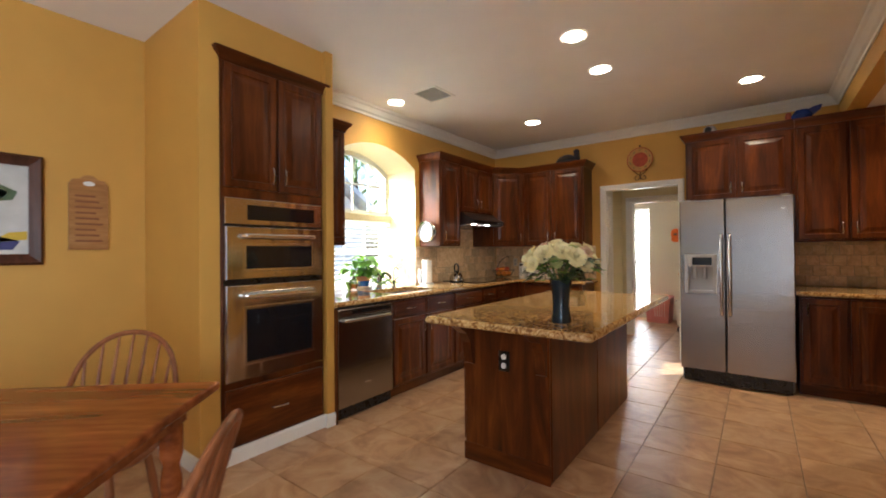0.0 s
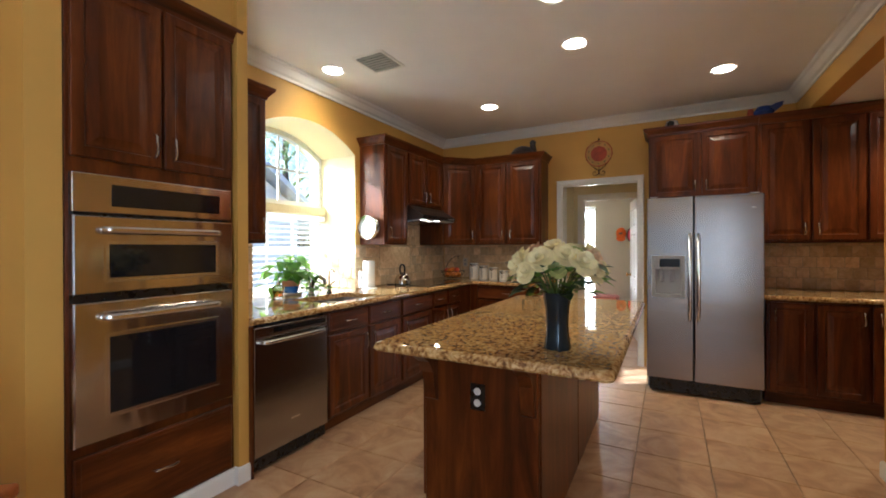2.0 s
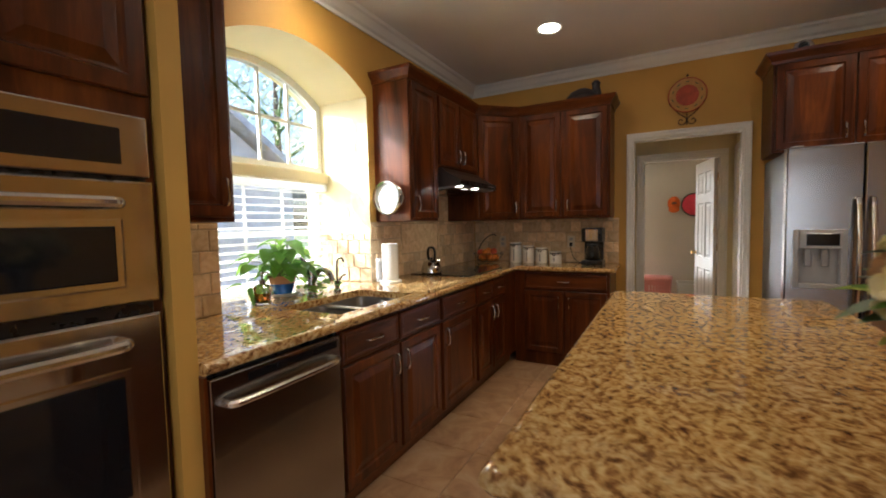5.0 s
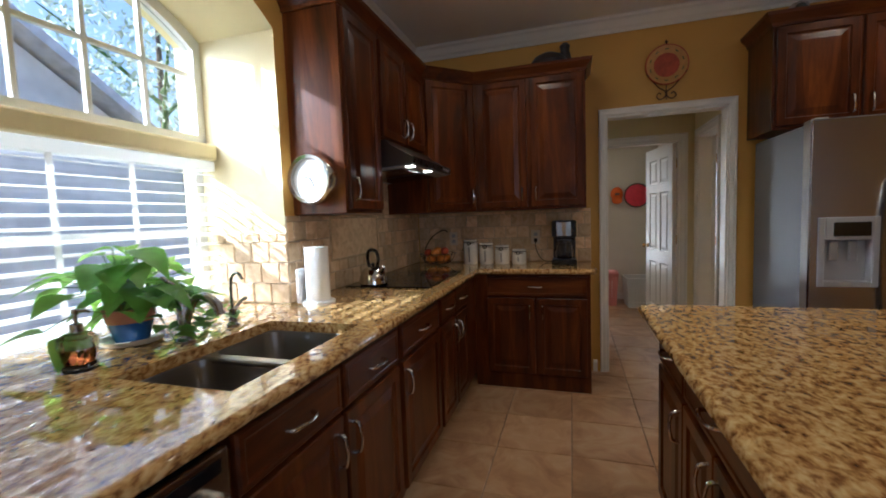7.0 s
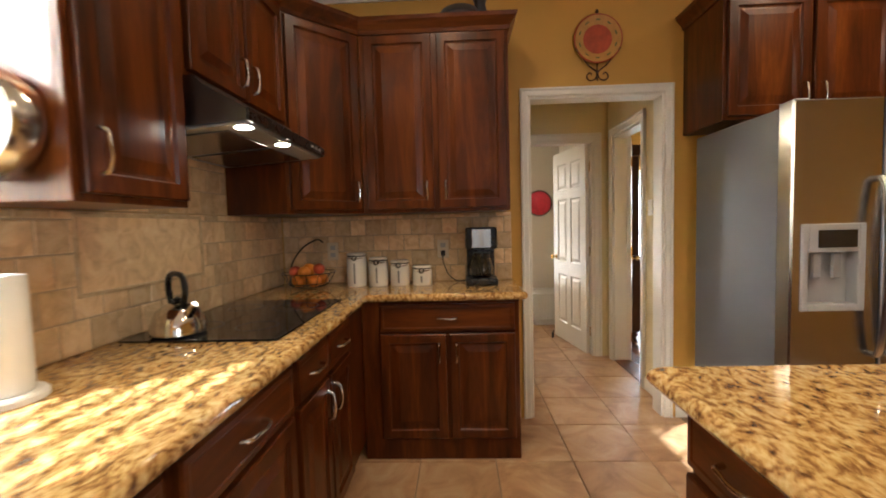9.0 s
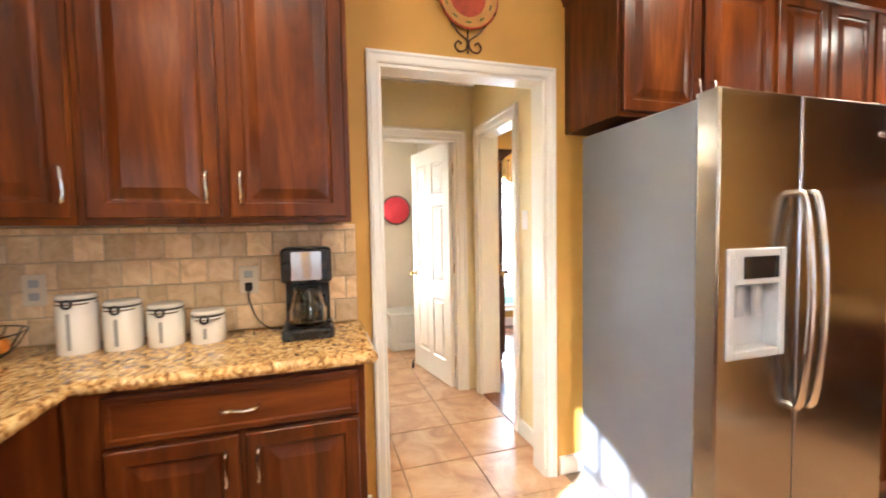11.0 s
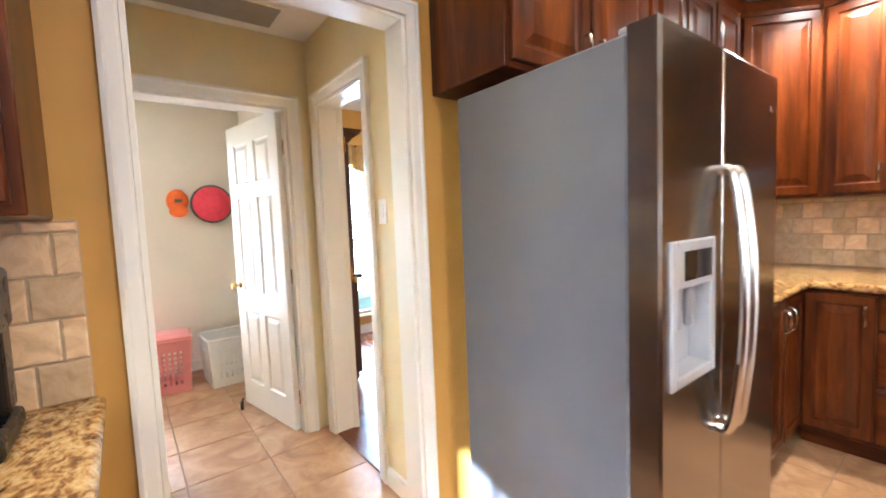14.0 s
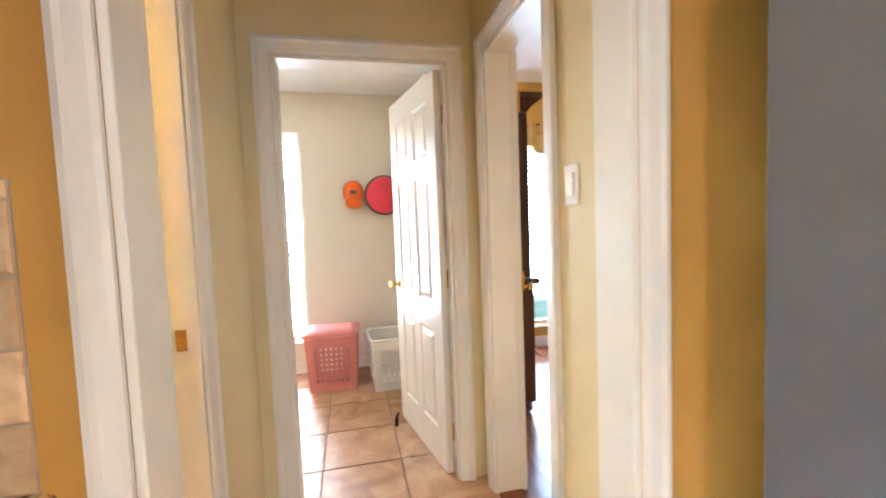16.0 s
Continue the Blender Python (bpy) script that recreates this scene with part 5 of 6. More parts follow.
ORANGE = plain("orange_peel", (0.72, 0.24, 0.02), 0.42, vary=0.15, scale=30, relief=0.3, fine=400)
REDF = plain("red_apple", (0.55, 0.10, 0.04), 0.3, vary=0.3, scale=20)
for x, y, z, r, m_ in ((-0.05, -0.04, 0.055, 0.04, ORANGE), (0.045, -0.05, 0.055, 0.04, ORANGE), (0.06, 0.04, 0.055, 0.04, ORANGE), (-0.04, 0.05, 0.055, 0.04, ORANGE), (0.0, 0.0, 0.115, 0.042, ORANGE), (-0.085, 0.0, 0.105, 0.038, REDF), (0.06, 0.0, 0.12, 0.036, REDF), (0.0, -0.08, 0.11, 0.036, ORANGE)):
    f_ = tagged(part("orange" if m_ is ORANGE else "apple", lathe([(max(0.001, r * math.sin(math.pi * k / 12)), -r * 0.94 * math.cos(math.pi * k / 12)) for k in range(13)], 16), m_, None, smooth=True), "ripe orange in wire basket" if m_ is ORANGE else "red apple in wire basket", "fruit", "fruit in basket")
    f_.location = (-2.50 + x, 5.62 + y, 0.92 + z)

kt = thing("kettle", "shiny steel whistling kettle with black handle", "kettle", pose(-2.58, 4.56, 0.929))
part("body", lathe([(0.080, 0.0), (0.088, 0.008), (0.086, 0.04), (0.068, 0.085), (0.040, 0.105), (0.020, 0.112), (0.001, 0.113)], 28), steel_material("polished_steel", (0.62, 0.60, 0.56), 0.1), kt, smooth=True)
part("lid_knob", lathe([(0.008, 0.112), (0.014, 0.124), (0.001, 0.132)], 14), BLACKP, kt, smooth=True)
part("spout", tube([(0.055, -0.03, 0.07), (0.085, -0.045, 0.10), (0.095, -0.05, 0.112)], [0.018, 0.013, 0.011], 10), CHROME, kt, smooth=True)
part("handle", tube(curve3([(0.035, -0.02, 0.10), (0.05, -0.028, 0.16), (0.03, -0.016, 0.205), (-0.03, 0.016, 0.205), (-0.05, 0.028, 0.16), (-0.035, 0.02, 0.10)], 5), 0.010, 8), BLACKP, kt, smooth=True)

pt = thing("paper_towel_holder", "white upright paper towel holder with full roll", "paper towels", pose(-2.612, 4.02, 0.92, 0, 0, 15))
part("base", lathe([(0.080, 0.0), (0.080, 0.012), (0.074, 0.018), (0.001, 0.018)], 28), WHITEP, pt, smooth=True)
part("roll", lathe([(0.020, 0.019), (0.056, 0.019), (0.057, 0.022), (0.057, 0.276), (0.055, 0.279), (0.020, 0.279)], 32), plain("paper_towel", (0.84, 0.83, 0.80), 0.9, vary=0.02, relief=0.5, fine=300), pt, "white paper roll", True)
part("back_arm", box(-0.10, -0.075, -0.035, 0.035, 0.005, 0.175, 0.010, 2), WHITEP, pt)

ck2 = thing("wall_clock", "round chrome clock hung on the cabinet side", "clock", pose(-2.61, 4.058, 1.53, 90, 0, 0) @ Matrix.Scale(1.36, 4))
part("case", lathe([(0.080, 0.0), (0.090, 0.006), (0.090, 0.045), (0.084, 0.055), (0.074, 0.050), (0.072, 0.036), (0.001, 0.036)], 40), CHROME, ck2, smooth=True)
part("dial", lathe([(0.0715, 0.0365), (0.001, 0.0368)], 36), WHITEP, ck2, "plain white dial")
for a, l in ((70, 0.045), (205, 0.032)):
    part("hand", box(-0.0015, 0.0015, -0.006, l, 0.0375, 0.0385), BLACKP, ck2).matrix_basis = pose(0, 0, 0, 0, 0, a)

# plate over the doorway on a scrolled iron hanger
plh = thing("decorative_plate", "painted rooster plate in scrolled iron wall hanger", "plate", pose(-0.71, YB - 0.004, 2.405, 90, 0, 0))
CREAMG = plain("cream_glaze", (0.52, 0.27, 0.06), 0.45, vary=0.1, scale=30)
REDG = plain("rust_glaze", (0.38, 0.055, 0.014), 0.45, vary=0.25, scale=25)
BLUEG = plain("blue_glaze_paint", (0.10, 0.16, 0.30), 0.25)
GREENG = plain("green_glaze_paint", (0.09, 0.14, 0.04), 0.3)
part("rim", lathe([(0.142, 0.022), (0.146, 0.026), (0.140, 0.030), (0.088, 0.016), (0.088, 0.010)], 48, close=False), CREAMG, plh, "cream rim with green sprigs", True)
part("edge", lathe([(0.1465, 0.021), (0.150, 0.026), (0.1462, 0.031), (0.1405, 0.0305)], 48, close=False), REDG, plh, smooth=True)
part("well", lathe([(0.088, 0.0162), (0.080, 0.008), (0.001, 0.007)], 40), REDG, plh, "rust red centre", True)
bm = bmesh.new()
for pts in ([(-0.05, -0.03), (-0.02, -0.045), (0.02, -0.04), (0.035, -0.01), (0.0, 0.0), (-0.04, 0.0)], [(0.0, 0.0), (0.035, -0.01), (0.055, 0.02), (0.045, 0.045), (0.02, 0.04), (0.01, 0.02)]):
    prism(pts, 0.0095, 0.0115, "z", bm)
part("painted_bird", bm, BLUEG, plh)
for k in range(10):
    a = 2 * math.pi * k / 10 + 0.3
    r = 0.115
    part("sprig", prism([(0.014 * math.cos(b), 0.007 * math.sin(b) * (1 + 0.5 * math.cos(2 * b))) for b in [2 * math.pi * i / 10 for i in range(10)]], 0.0225, 0.0245, "z"), GREENG, plh).matrix_basis = pose(r * math.cos(a), r * math.sin(a), 0, 0, 0, math.degrees(a) + 90)
IRON = plain("brown_iron", (0.10, 0.055, 0.03), 0.45, 0.6, vary=0.3, scale=40)
for sgn in (-1, 1):
    part("scroll", tube(curve3([(0.135 * sgn, -0.06, 0.03), (0.06 * sgn, -0.15, 0.012), (0.006 * sgn, -0.195, 0.01), (0.012 * sgn, -0.235, 0.01), (0.045 * sgn, -0.247, 0.01), (0.066 * sgn, -0.225, 0.01), (0.05 * sgn, -0.20, 0.01), (0.034 * sgn, -0.212, 0.01)], 6), 0.0045, 7), IRON, plh, smooth=True)
part("hanger_rod", tube([(0, -0.25, 0.006), (0, 0.0, 0.004), (0, 0.165, 0.006)], 0.004, 6), IRON, plh)
part("finial", lathe([(0.004, -0.004), (0.012, 0.004), (0.004, 0.02)], 10), IRON, plh).matrix_basis = pose(0, 0.165, 0.006, -90, 0, 0)

# on top of the cabinets
ZTOP = 2.352
cn = thing("ceramic_figure", "dark rooster-shaped ceramic figure on cabinet top", "ornament", pose(-1.56, 5.68, ZTOP))
part("body", lathe([(0.06, 0.0), (0.075, 0.05), (0.14, 0.085), (0.15, 0.12), (0.11, 0.17), (0.05, 0.20), (0.001, 0.205)], 24), plain("dark_ceramic", (0.035, 0.028, 0.03), 0.4, vary=0.3, scale=20), cn, smooth=True)
part("neck", lathe([(0.045, 0.08), (0.046, 0.15), (0.032, 0.21), (0.040, 0.24), (0.02, 0.262), (0.001, 0.265)], 16, 0.12, 0), plain("dark_ceramic_top", (0.04, 0.03, 0.03), 0.4), cn, smooth=True)
cw = thing("ceramic_cow", "white ceramic pot with dark patches on cabinet top", "ornament", pose(0.03, 5.66, 2.437))
part("pot", lathe([(0.04, 0.0), (0.045, 0.05), (0.062, 0.10), (0.066, 0.145), (0.05, 0.185), (0.030, 0.198), (0.001, 0.20)], 20), plain("spotted_glaze", (0.50, 0.44, 0.40), 0.25, vary=0.5, scale=24), cw, smooth=True)
part("spot", lathe([(0.034, -0.004), (0.030, 0.004), (0.001, 0.006)], 16), BLACKP, cw).matrix_basis = pose(-0.01, -0.062, 0.145, 90, 0, 0)
bl = thing("ceramic_rooster", "blue, red and yellow ceramic rooster on cabinet top", "ornament", pose(0.79, 5.66, 2.437))
part("body", lathe([(0.035, 0.0), (0.05, 0.03), (0.03, 0.06), (0.07, 0.11), (0.085, 0.16), (0.05, 0.21), (0.001, 0.215)], 18), plain("cobalt_glaze", (0.03, 0.06, 0.25), 0.25, vary=0.3, scale=25), bl, smooth=True)
part("tail", prism([(0.04, 0.12), (0.14, 0.20), (0.15, 0.24), (0.09, 0.23), (0.03, 0.20)], -0.02, 0.02, "y"), plain("cobalt_glaze_dark", (0.03, 0.05, 0.2), 0.3), bl)
part("head", lathe([(0.02, 0.13), (0.03, 0.16), (0.02, 0.2), (0.001, 0.21)], 12, -0.10, 0), REDG, bl, smooth=True)
part("base_ring", lathe([(0.055, 0.0), (0.07, 0.01), (0.06, 0.03), (0.04, 0.035)], 16), plain("yellow_glaze", (0.6, 0.42, 0.06), 0.3), bl, smooth=True)
rb = thing("ceramic_bowl", "small rust red bowl on corner cabinet top", "ornament", pose(-2.45, 5.42, ZTOP))
part("bowl", lathe([(0.04, 0.0), (0.09, 0.05), (0.10, 0.10), (0.09, 0.10), (0.075, 0.05), (0.001, 0.02)], 20), REDG, rb, smooth=True)

# ---- ceiling vents ----


VENTGREY = plain("vent_grey", (0.34, 0.33, 0.30), 0.5, vary=0.05)


def vent(name, m, w, d, n, label):
    ob = thing(name, label, "vent", m)
    bm = bmesh.new()
    for b in ((0, w, 0, 0.025), (0, w, d - 0.025, d), (0, 0.025, 0.025, d - 0.025), (w - 0.025, w, 0.025, d - 0.025)):
        bm_box(bm, b[0], b[1], b[2], b[3], -0.010, 0.0, 0.002)
    part("frame", bm, WHITEP, ob)
    # black sheet on the closed ceiling gives the shade between the slats
    part("dark_gap_sheet", box(0.025, w - 0.025, 0.025, d - 0.025, -0.002, -0.001), BLACKP, ob)
    for i in range(n):
        y = 0.03 + (d - 0.06) * (i + 0.5) / n
        part("slat", prism([(y - 0.006, -0.003), (y + 0.004, -0.013), (y + 0.0055, -0.0125), (y - 0.0045, -0.0025)], 0.025, w - 0.025, "x"), VENTGREY, ob)


vent("ceiling_vent", pose(-2.18, 3.26, CEILZ), 0.30, 0.32, 7, "white louvred ceiling air vent near window")
vent("return_air_vent", pose(-1.05, 6.76, HZ), 0.64, 0.29, 10, "large louvred return air grille in hall ceiling")

# ---- breakfast table and chairs ----
tb = thing("dining_table", "honey-stained wooden breakfast table, glossy plank top", "table", pose(-1.42, 1.15, 0, 0, 0, -138))
part("tabletop", box(0.0, 1.5, 0.0, 0.98, 0.715, 0.752, 0.012, 3), OAK, tb)
part("apron", box(0.10, 1.40, 0.08, 0.90, 0.62, 0.714), OAK, tb)
for x, y in ((0.14, 0.12), (1.36, 0.12), (0.14, 0.86), (1.36, 0.86)):
    part("leg", lathe([(0.028, 0.0), (0.024, 0.05), (0.034, 0.25), (0.040, 0.40), (0.030, 0.46), (0.042, 0.50), (0.042, 0.62)], 16, x, y), OAK, tb, smooth=True)


def windsor(m, label):
    """A hoop-back spindle chair; it faces +y."""
    ob = thing("dining_chair", label, "chair", m, "breakfast chairs")
    rings = []
    for s, z in ((0.94, 0.425), (1.0, 0.44), (1.0, 0.455), (0.95, 0.463)):
        rings.append([(0.245 * s * math.copysign(abs(math.cos(a)) ** 0.75, math.cos(a)), 0.02 + 0.20 * s * math.copysign(abs(math.sin(a)) ** 0.8, math.sin(a)), z) for a in [2 * math.pi * k / 28 for k in range(28)]])
    part("seat", bm_rings(bmesh.new(), rings), CHAIRW, ob, smooth=True)
    hoop = [(0.245 * math.cos(math.radians(t)) * (1.12 - 0.12 * abs(math.cos(math.radians(t)))), -0.16 - 0.13 * math.sin(math.radians(t)), 0.46 + 0.45 * math.sin(math.radians(t)) ** 0.62 if 0 < t < 180 else 0.455) for t in range(0, 181, 9)]
    part("backrest", tube(hoop, 0.0125, 10), CHAIRW, ob, "bent hoop back", True)
    for k in range(7):
        u = -0.165 + 0.055 * k
        t = math.acos(max(-1, min(1, u * 1.18 / 0.262)))
        top = (u * 1.18, -0.16 - 0.13 * math.sin(t), 0.46 + 0.45 * math.sin(t) ** 0.62)
        part("spindle", tube([(u, -0.145, 0.455), ((u + top[0]) / 2, (-0.145 + top[1]) / 2, (0.455 + top[2]) / 2), top], [0.007, 0.009, 0.006], 8), CHAIRW, ob, smooth=True)
    for x, y in ((-0.14, -0.12), (0.14, -0.12), (-0.15, 0.15), (0.15, 0.15)):
        part("leg", tube([(x, y, 0.43), (x * 1.15, y * 1.15, 0.25), (x * 1.35, y * 1.35, 0.0)], [0.015, 0.019, 0.012], 10), CHAIRW, ob, smooth=True)
    part("stretcher", tube([(-0.17, -0.0, 0.2), (0, 0.0, 0.2), (0.17, 0.0, 0.2)], [0.008, 0.012, 0.008], 8), CHAIRW, ob, smooth=True)
    return ob


windsor(pose(-1.86, 0.82, 0, 0, 0, -136), "honey wooden hoop-back spindle chair behind the table")
windsor(pose(-0.74, 0.55, 0, 0, 0, 139), "honey wooden hoop-back spindle chair at table end")
windsor(pose(1.62, 4.05, 0, 0, 0, -90), "honey wooden hoop-back chair at nook desk")

# picture and plaque
XB = -3.03
pc = thing("framed_picture", "dark wooden framed still life with white flowers", "picture", pose(XB + 0.001, 0.30, 1.24, 0, 0, 90))
fw, fh, ft = 0.55, 0.65, 0.065
bm = bmesh.new()
rows = [[(i, -d, i), (fw - i, -d, i), (fw - i, -d, fh - i), (i, -d, fh - i)] for i, d in ((0, 0.0), (0, 0.02), (0.015, 0.035), (0.045, 0.022), (ft, 0.018), (ft, 0.006))]
bm_rings(bm, rows, False)
part("frame", bm, DARKWOOD, pc)
part("canvas", box(ft - 0.005, fw - ft + 0.005, -0.008, -0.004, ft - 0.005, fh - ft + 0.005), plain("pale_canvas", (0.58, 0.57, 0.52), 0.7, vary=0.12, scale=8), pc)
for pts, m_ in (([(0.33, 0.13), (0.48, 0.15), (0.48, 0.20), (0.40, 0.19)], plain("paint_yellow", (0.65, 0.45, 0.03), 0.5)), ([(0.30, 0.09), (0.42, 0.09), (0.45, 0.14), (0.36, 0.17)], plain("paint_blue", (0.05, 0.05, 0.16), 0.5)), ([(0.26, 0.14), (0.36, 0.16), (0.33, 0.22), (0.25, 0.21)], plain("paint_red", (0.5, 0.05, 0.03), 0.5)), ([(0.30, 0.36), (0.42, 0.38), (0.44, 0.43), (0.36, 0.47), (0.28, 0.44)], plain("paint_green", (0.08, 0.12, 0.05), 0.5)), ([(0.33, 0.40), (0.37, 0.38), (0.40, 0.42), (0.36, 0.45)], WHITEP)):
    part("brush_patch", prism(pts, -0.0105, -0.0085, "y"), m_, pc)
pq = thing("wooden_plaque", "carved light wooden wall plaque with rows of lettering", "plaque", pose(XB + 0.001, 0.965, 1.33, 0, 0, 90))
PLQ = wood("plaque_wood", (0.25, 0.11, 0.03), (0.40, 0.20, 0.06), (0.50, 0.28, 0.10), 0.5, "x")
out_ = [(0, 0), (0.20, 0), (0.20, 0.42), (0.18, 0.45), (0.145, 0.455), (0.125, 0.475), (0.10, 0.482), (0.075, 0.475), (0.055, 0.455), (0.02, 0.45), (0, 0.42)]
part("board", prism(out_, -0.02, 0.0, "y"), PLQ, pq)
for k in range(9):
    z = 0.05 + k * 0.036
    part("lettering", box(0.03, 0.17 - 0.018 * (k % 3), -0.0215, -0.0205, z, z + 0.013), plain("burnt_lettering", (0.20, 0.07, 0.02), 0.6), pq)
part("motif", prism([(0.10 + 0.03 * math.cos(a), 0.425 + 0.016 * math.sin(a)) for a in [2 * math.pi * i / 12 for i in range(12)]], -0.0225, -0.0205, "y"), WHITEP, pq)

# ---- doors ----


def six_panel(m, w, label, lever=False, knob_side="r", h=2.02):
    """A white six-panel door; hinge at x = 0, faces -y."""
    ob = thing("panel_door", label, "door", m)
    t = 0.035
    bm = bmesh.new()
    s, mid = 0.11, 0.09
    cols = [(s, (w - mid) / 2), ((w + mid) / 2, w - s)]
    rws = [(0.20, 0.72), (0.86, 1.52), (1.62, 1.89)]
    xs = sorted({0, w, *[v for c in cols for v in c]})
    zs = sorted({0.008, h, *[v for r in rws for v in r]})
    leaf = part("leaf", bmesh.new(), DOORW, ob)
    for xa, xb in zip(xs, xs[1:]):
        for za, zb in zip(zs, zs[1:]):
            if (xa, xb) in cols and (za, zb) in rws:
                for y, sg in ((-t / 2, 1), (t / 2, -1)):
                    def ring(i, d):
                        return [(xa + i, y + sg * d, za + i), (xb - i, y + sg * d, za + i), (xb - i, y + sg * d, zb - i), (xa + i, y + sg * d, zb - i)]
                    vs = [[bm.verts.new(p) for p in ring(i, d)] for i, d in ((0, 0), (0.010, 0.009), (0.022, 0.009), (0.045, 0.002))]
                    for a, b in zip(vs, vs[1:]):
                        for k in range(4):
                            bm.faces.new((a[k], a[(k + 1) % 4], b[(k + 1) % 4], b[k]))
                    bm.faces.new(vs[-1])
            else:
                for y in (-t / 2, t / 2):
                    bm.faces.new([bm.verts.new(p) for p in ((xa, y, za), (xb, y, za), (xb, y, zb), (xa, y, zb))])
    for f in (((0, 0.008), (0, h)), ((w, 0.008), (w, h))):
        (xa, za), (_, zb) = f
        bm.faces.new([bm.verts.new(p) for p in ((xa, -t / 2, za), (xa, t / 2, za), (xa, t / 2, zb), (xa, -t / 2, zb))])
    for z in (0.008, h):
        bm.faces.new([bm.verts.new(p) for p in ((0, -t / 2, z), (w, -t / 2, z), (w, t / 2, z), (0, t / 2, z))])
    bmesh.ops.remove_doubles(bm, verts=bm.verts, dist=1e-5)
    bmesh.ops.recalc_face_normals(bm, faces=bm.faces)
    bm.to_mesh(leaf.data)
    bm.free()
    for sg in (-1, 1):
        kx = w - 0.065
        k = part("door_knob", lathe([(0.026, 0.0), (0.026, 0.006), (0.010, 0.012), (0.010, 0.03), (0.024, 0.04), (0.027, 0.052), (0.018, 0.063), (0.001, 0.065)], 18), BRASS, ob, "polished brass knob", True)
        k.matrix_basis = pose(kx, sg * t / 2, 0.90, 90 if sg < 0 else -90, 0, 0)
    for z in (0.22, 1.0, 1.80):
        part("hinge", tube([(-0.006, -t / 2 - 0.004, z - 0.045), (-0.006, -t / 2 - 0.004, z + 0.045)], 0.006, 8), BRASS, ob)
    return ob


# laundry door stands open into the laundry
ang = 101.0
six_panel(pose(-0.374, YL + 0.06, 0, 0, 0, ang), 0.73, "white six-panel laundry door standing open, brass knob")
o = thing("door_stop", "black rubber-tipped door stop at foot of door", "door stop", pose(-0.565, 7.80, 0.0))
part("bracket", tube(curve3([(0, 0, 0.07), (-0.015, -0.02, 0.05), (-0.018, -0.03, 0.0)], 4), [0.008] * 4 + [0.012] * 5, 8), BLACKP, o)
# dining door, folded back
six_panel(pose(HALL_R + 0.125, 6.955, 0, 0, 0, 67), 0.54, "white six-panel dining room door standing open")

# ---- laundry ----
ORG = plain("orange_cap_cloth", (0.80, 0.16, 0.01), 0.75, vary=0.1, scale=20)
PINK = plain("pink_hat_cloth", (0.80, 0.06, 0.10), 0.75, vary=0.1, scale=20)
BRIM = plain("grey_felt", (0.14, 0.12, 0.10), 0.85, vary=0.2)
cp_ = thing("baseball_cap", "orange baseball cap hung on laundry wall hook", "cap", pose(-0.76, 8.99, 1.545))
rings = []
for t in range(9):
    a = math.pi / 2 * t / 8
    r, d = math.cos(a), math.sin(a)
    rings.append([(0.088 * max(r, 0.02) * math.cos(b) , -0.075 * d - 0.004, 0.03 + 0.105 * max(r, 0.02) * math.sin(b) + 0.02 * d) for b in [2 * math.pi * k / 20 for k in range(20)]])
part("crown", bm_rings(bmesh.new(), rings), ORG, cp_, smooth=True)
part("visor", bm_rings(bmesh.new(), [[(0.075 * math.cos(b), -0.06 - d, -0.06 + 0.055 * math.sin(b) - 0.3 * d) for b in [2 * math.pi * k / 18 for k in range(18)]] for d in (0.0, 0.007)]), ORG, cp_, smooth=True)
part("badge", box(-0.03, 0.03, -0.082, -0.076, 0.015, 0.045, 0.002), BRIM, cp_)
ht = thing("sun_hat", "pink round hat with dark brim hung on wall", "hat", pose(-0.49, 8.99, 1.545, 90, 0, 0))
part("brim", lathe([(0.155, 0.03), (0.175, 0.035), (0.178, 0.045), (0.155, 0.042), (0.10, 0.03), (0.001, 0.02)], 36), BRIM, ht, smooth=True)
part("crown", lathe([(0.160, 0.043), (0.135, 0.055), (0.10, 0.09), (0.06, 0.112), (0.001, 0.116)], 32), PINK, ht, smooth=True)
for x in (-0.76, -0.49):
    hk = thing("wall_hook", "small metal hook on cream wall", "hook", pose(x, 9.0, 1.645))
    part("hook", tube(curve3([(0, 0, 0.02), (0, -0.012, 0.0), (0, -0.03, -0.01), (0, -0.035, 0.01)], 4), 0.003, 6), CHROME, hk)


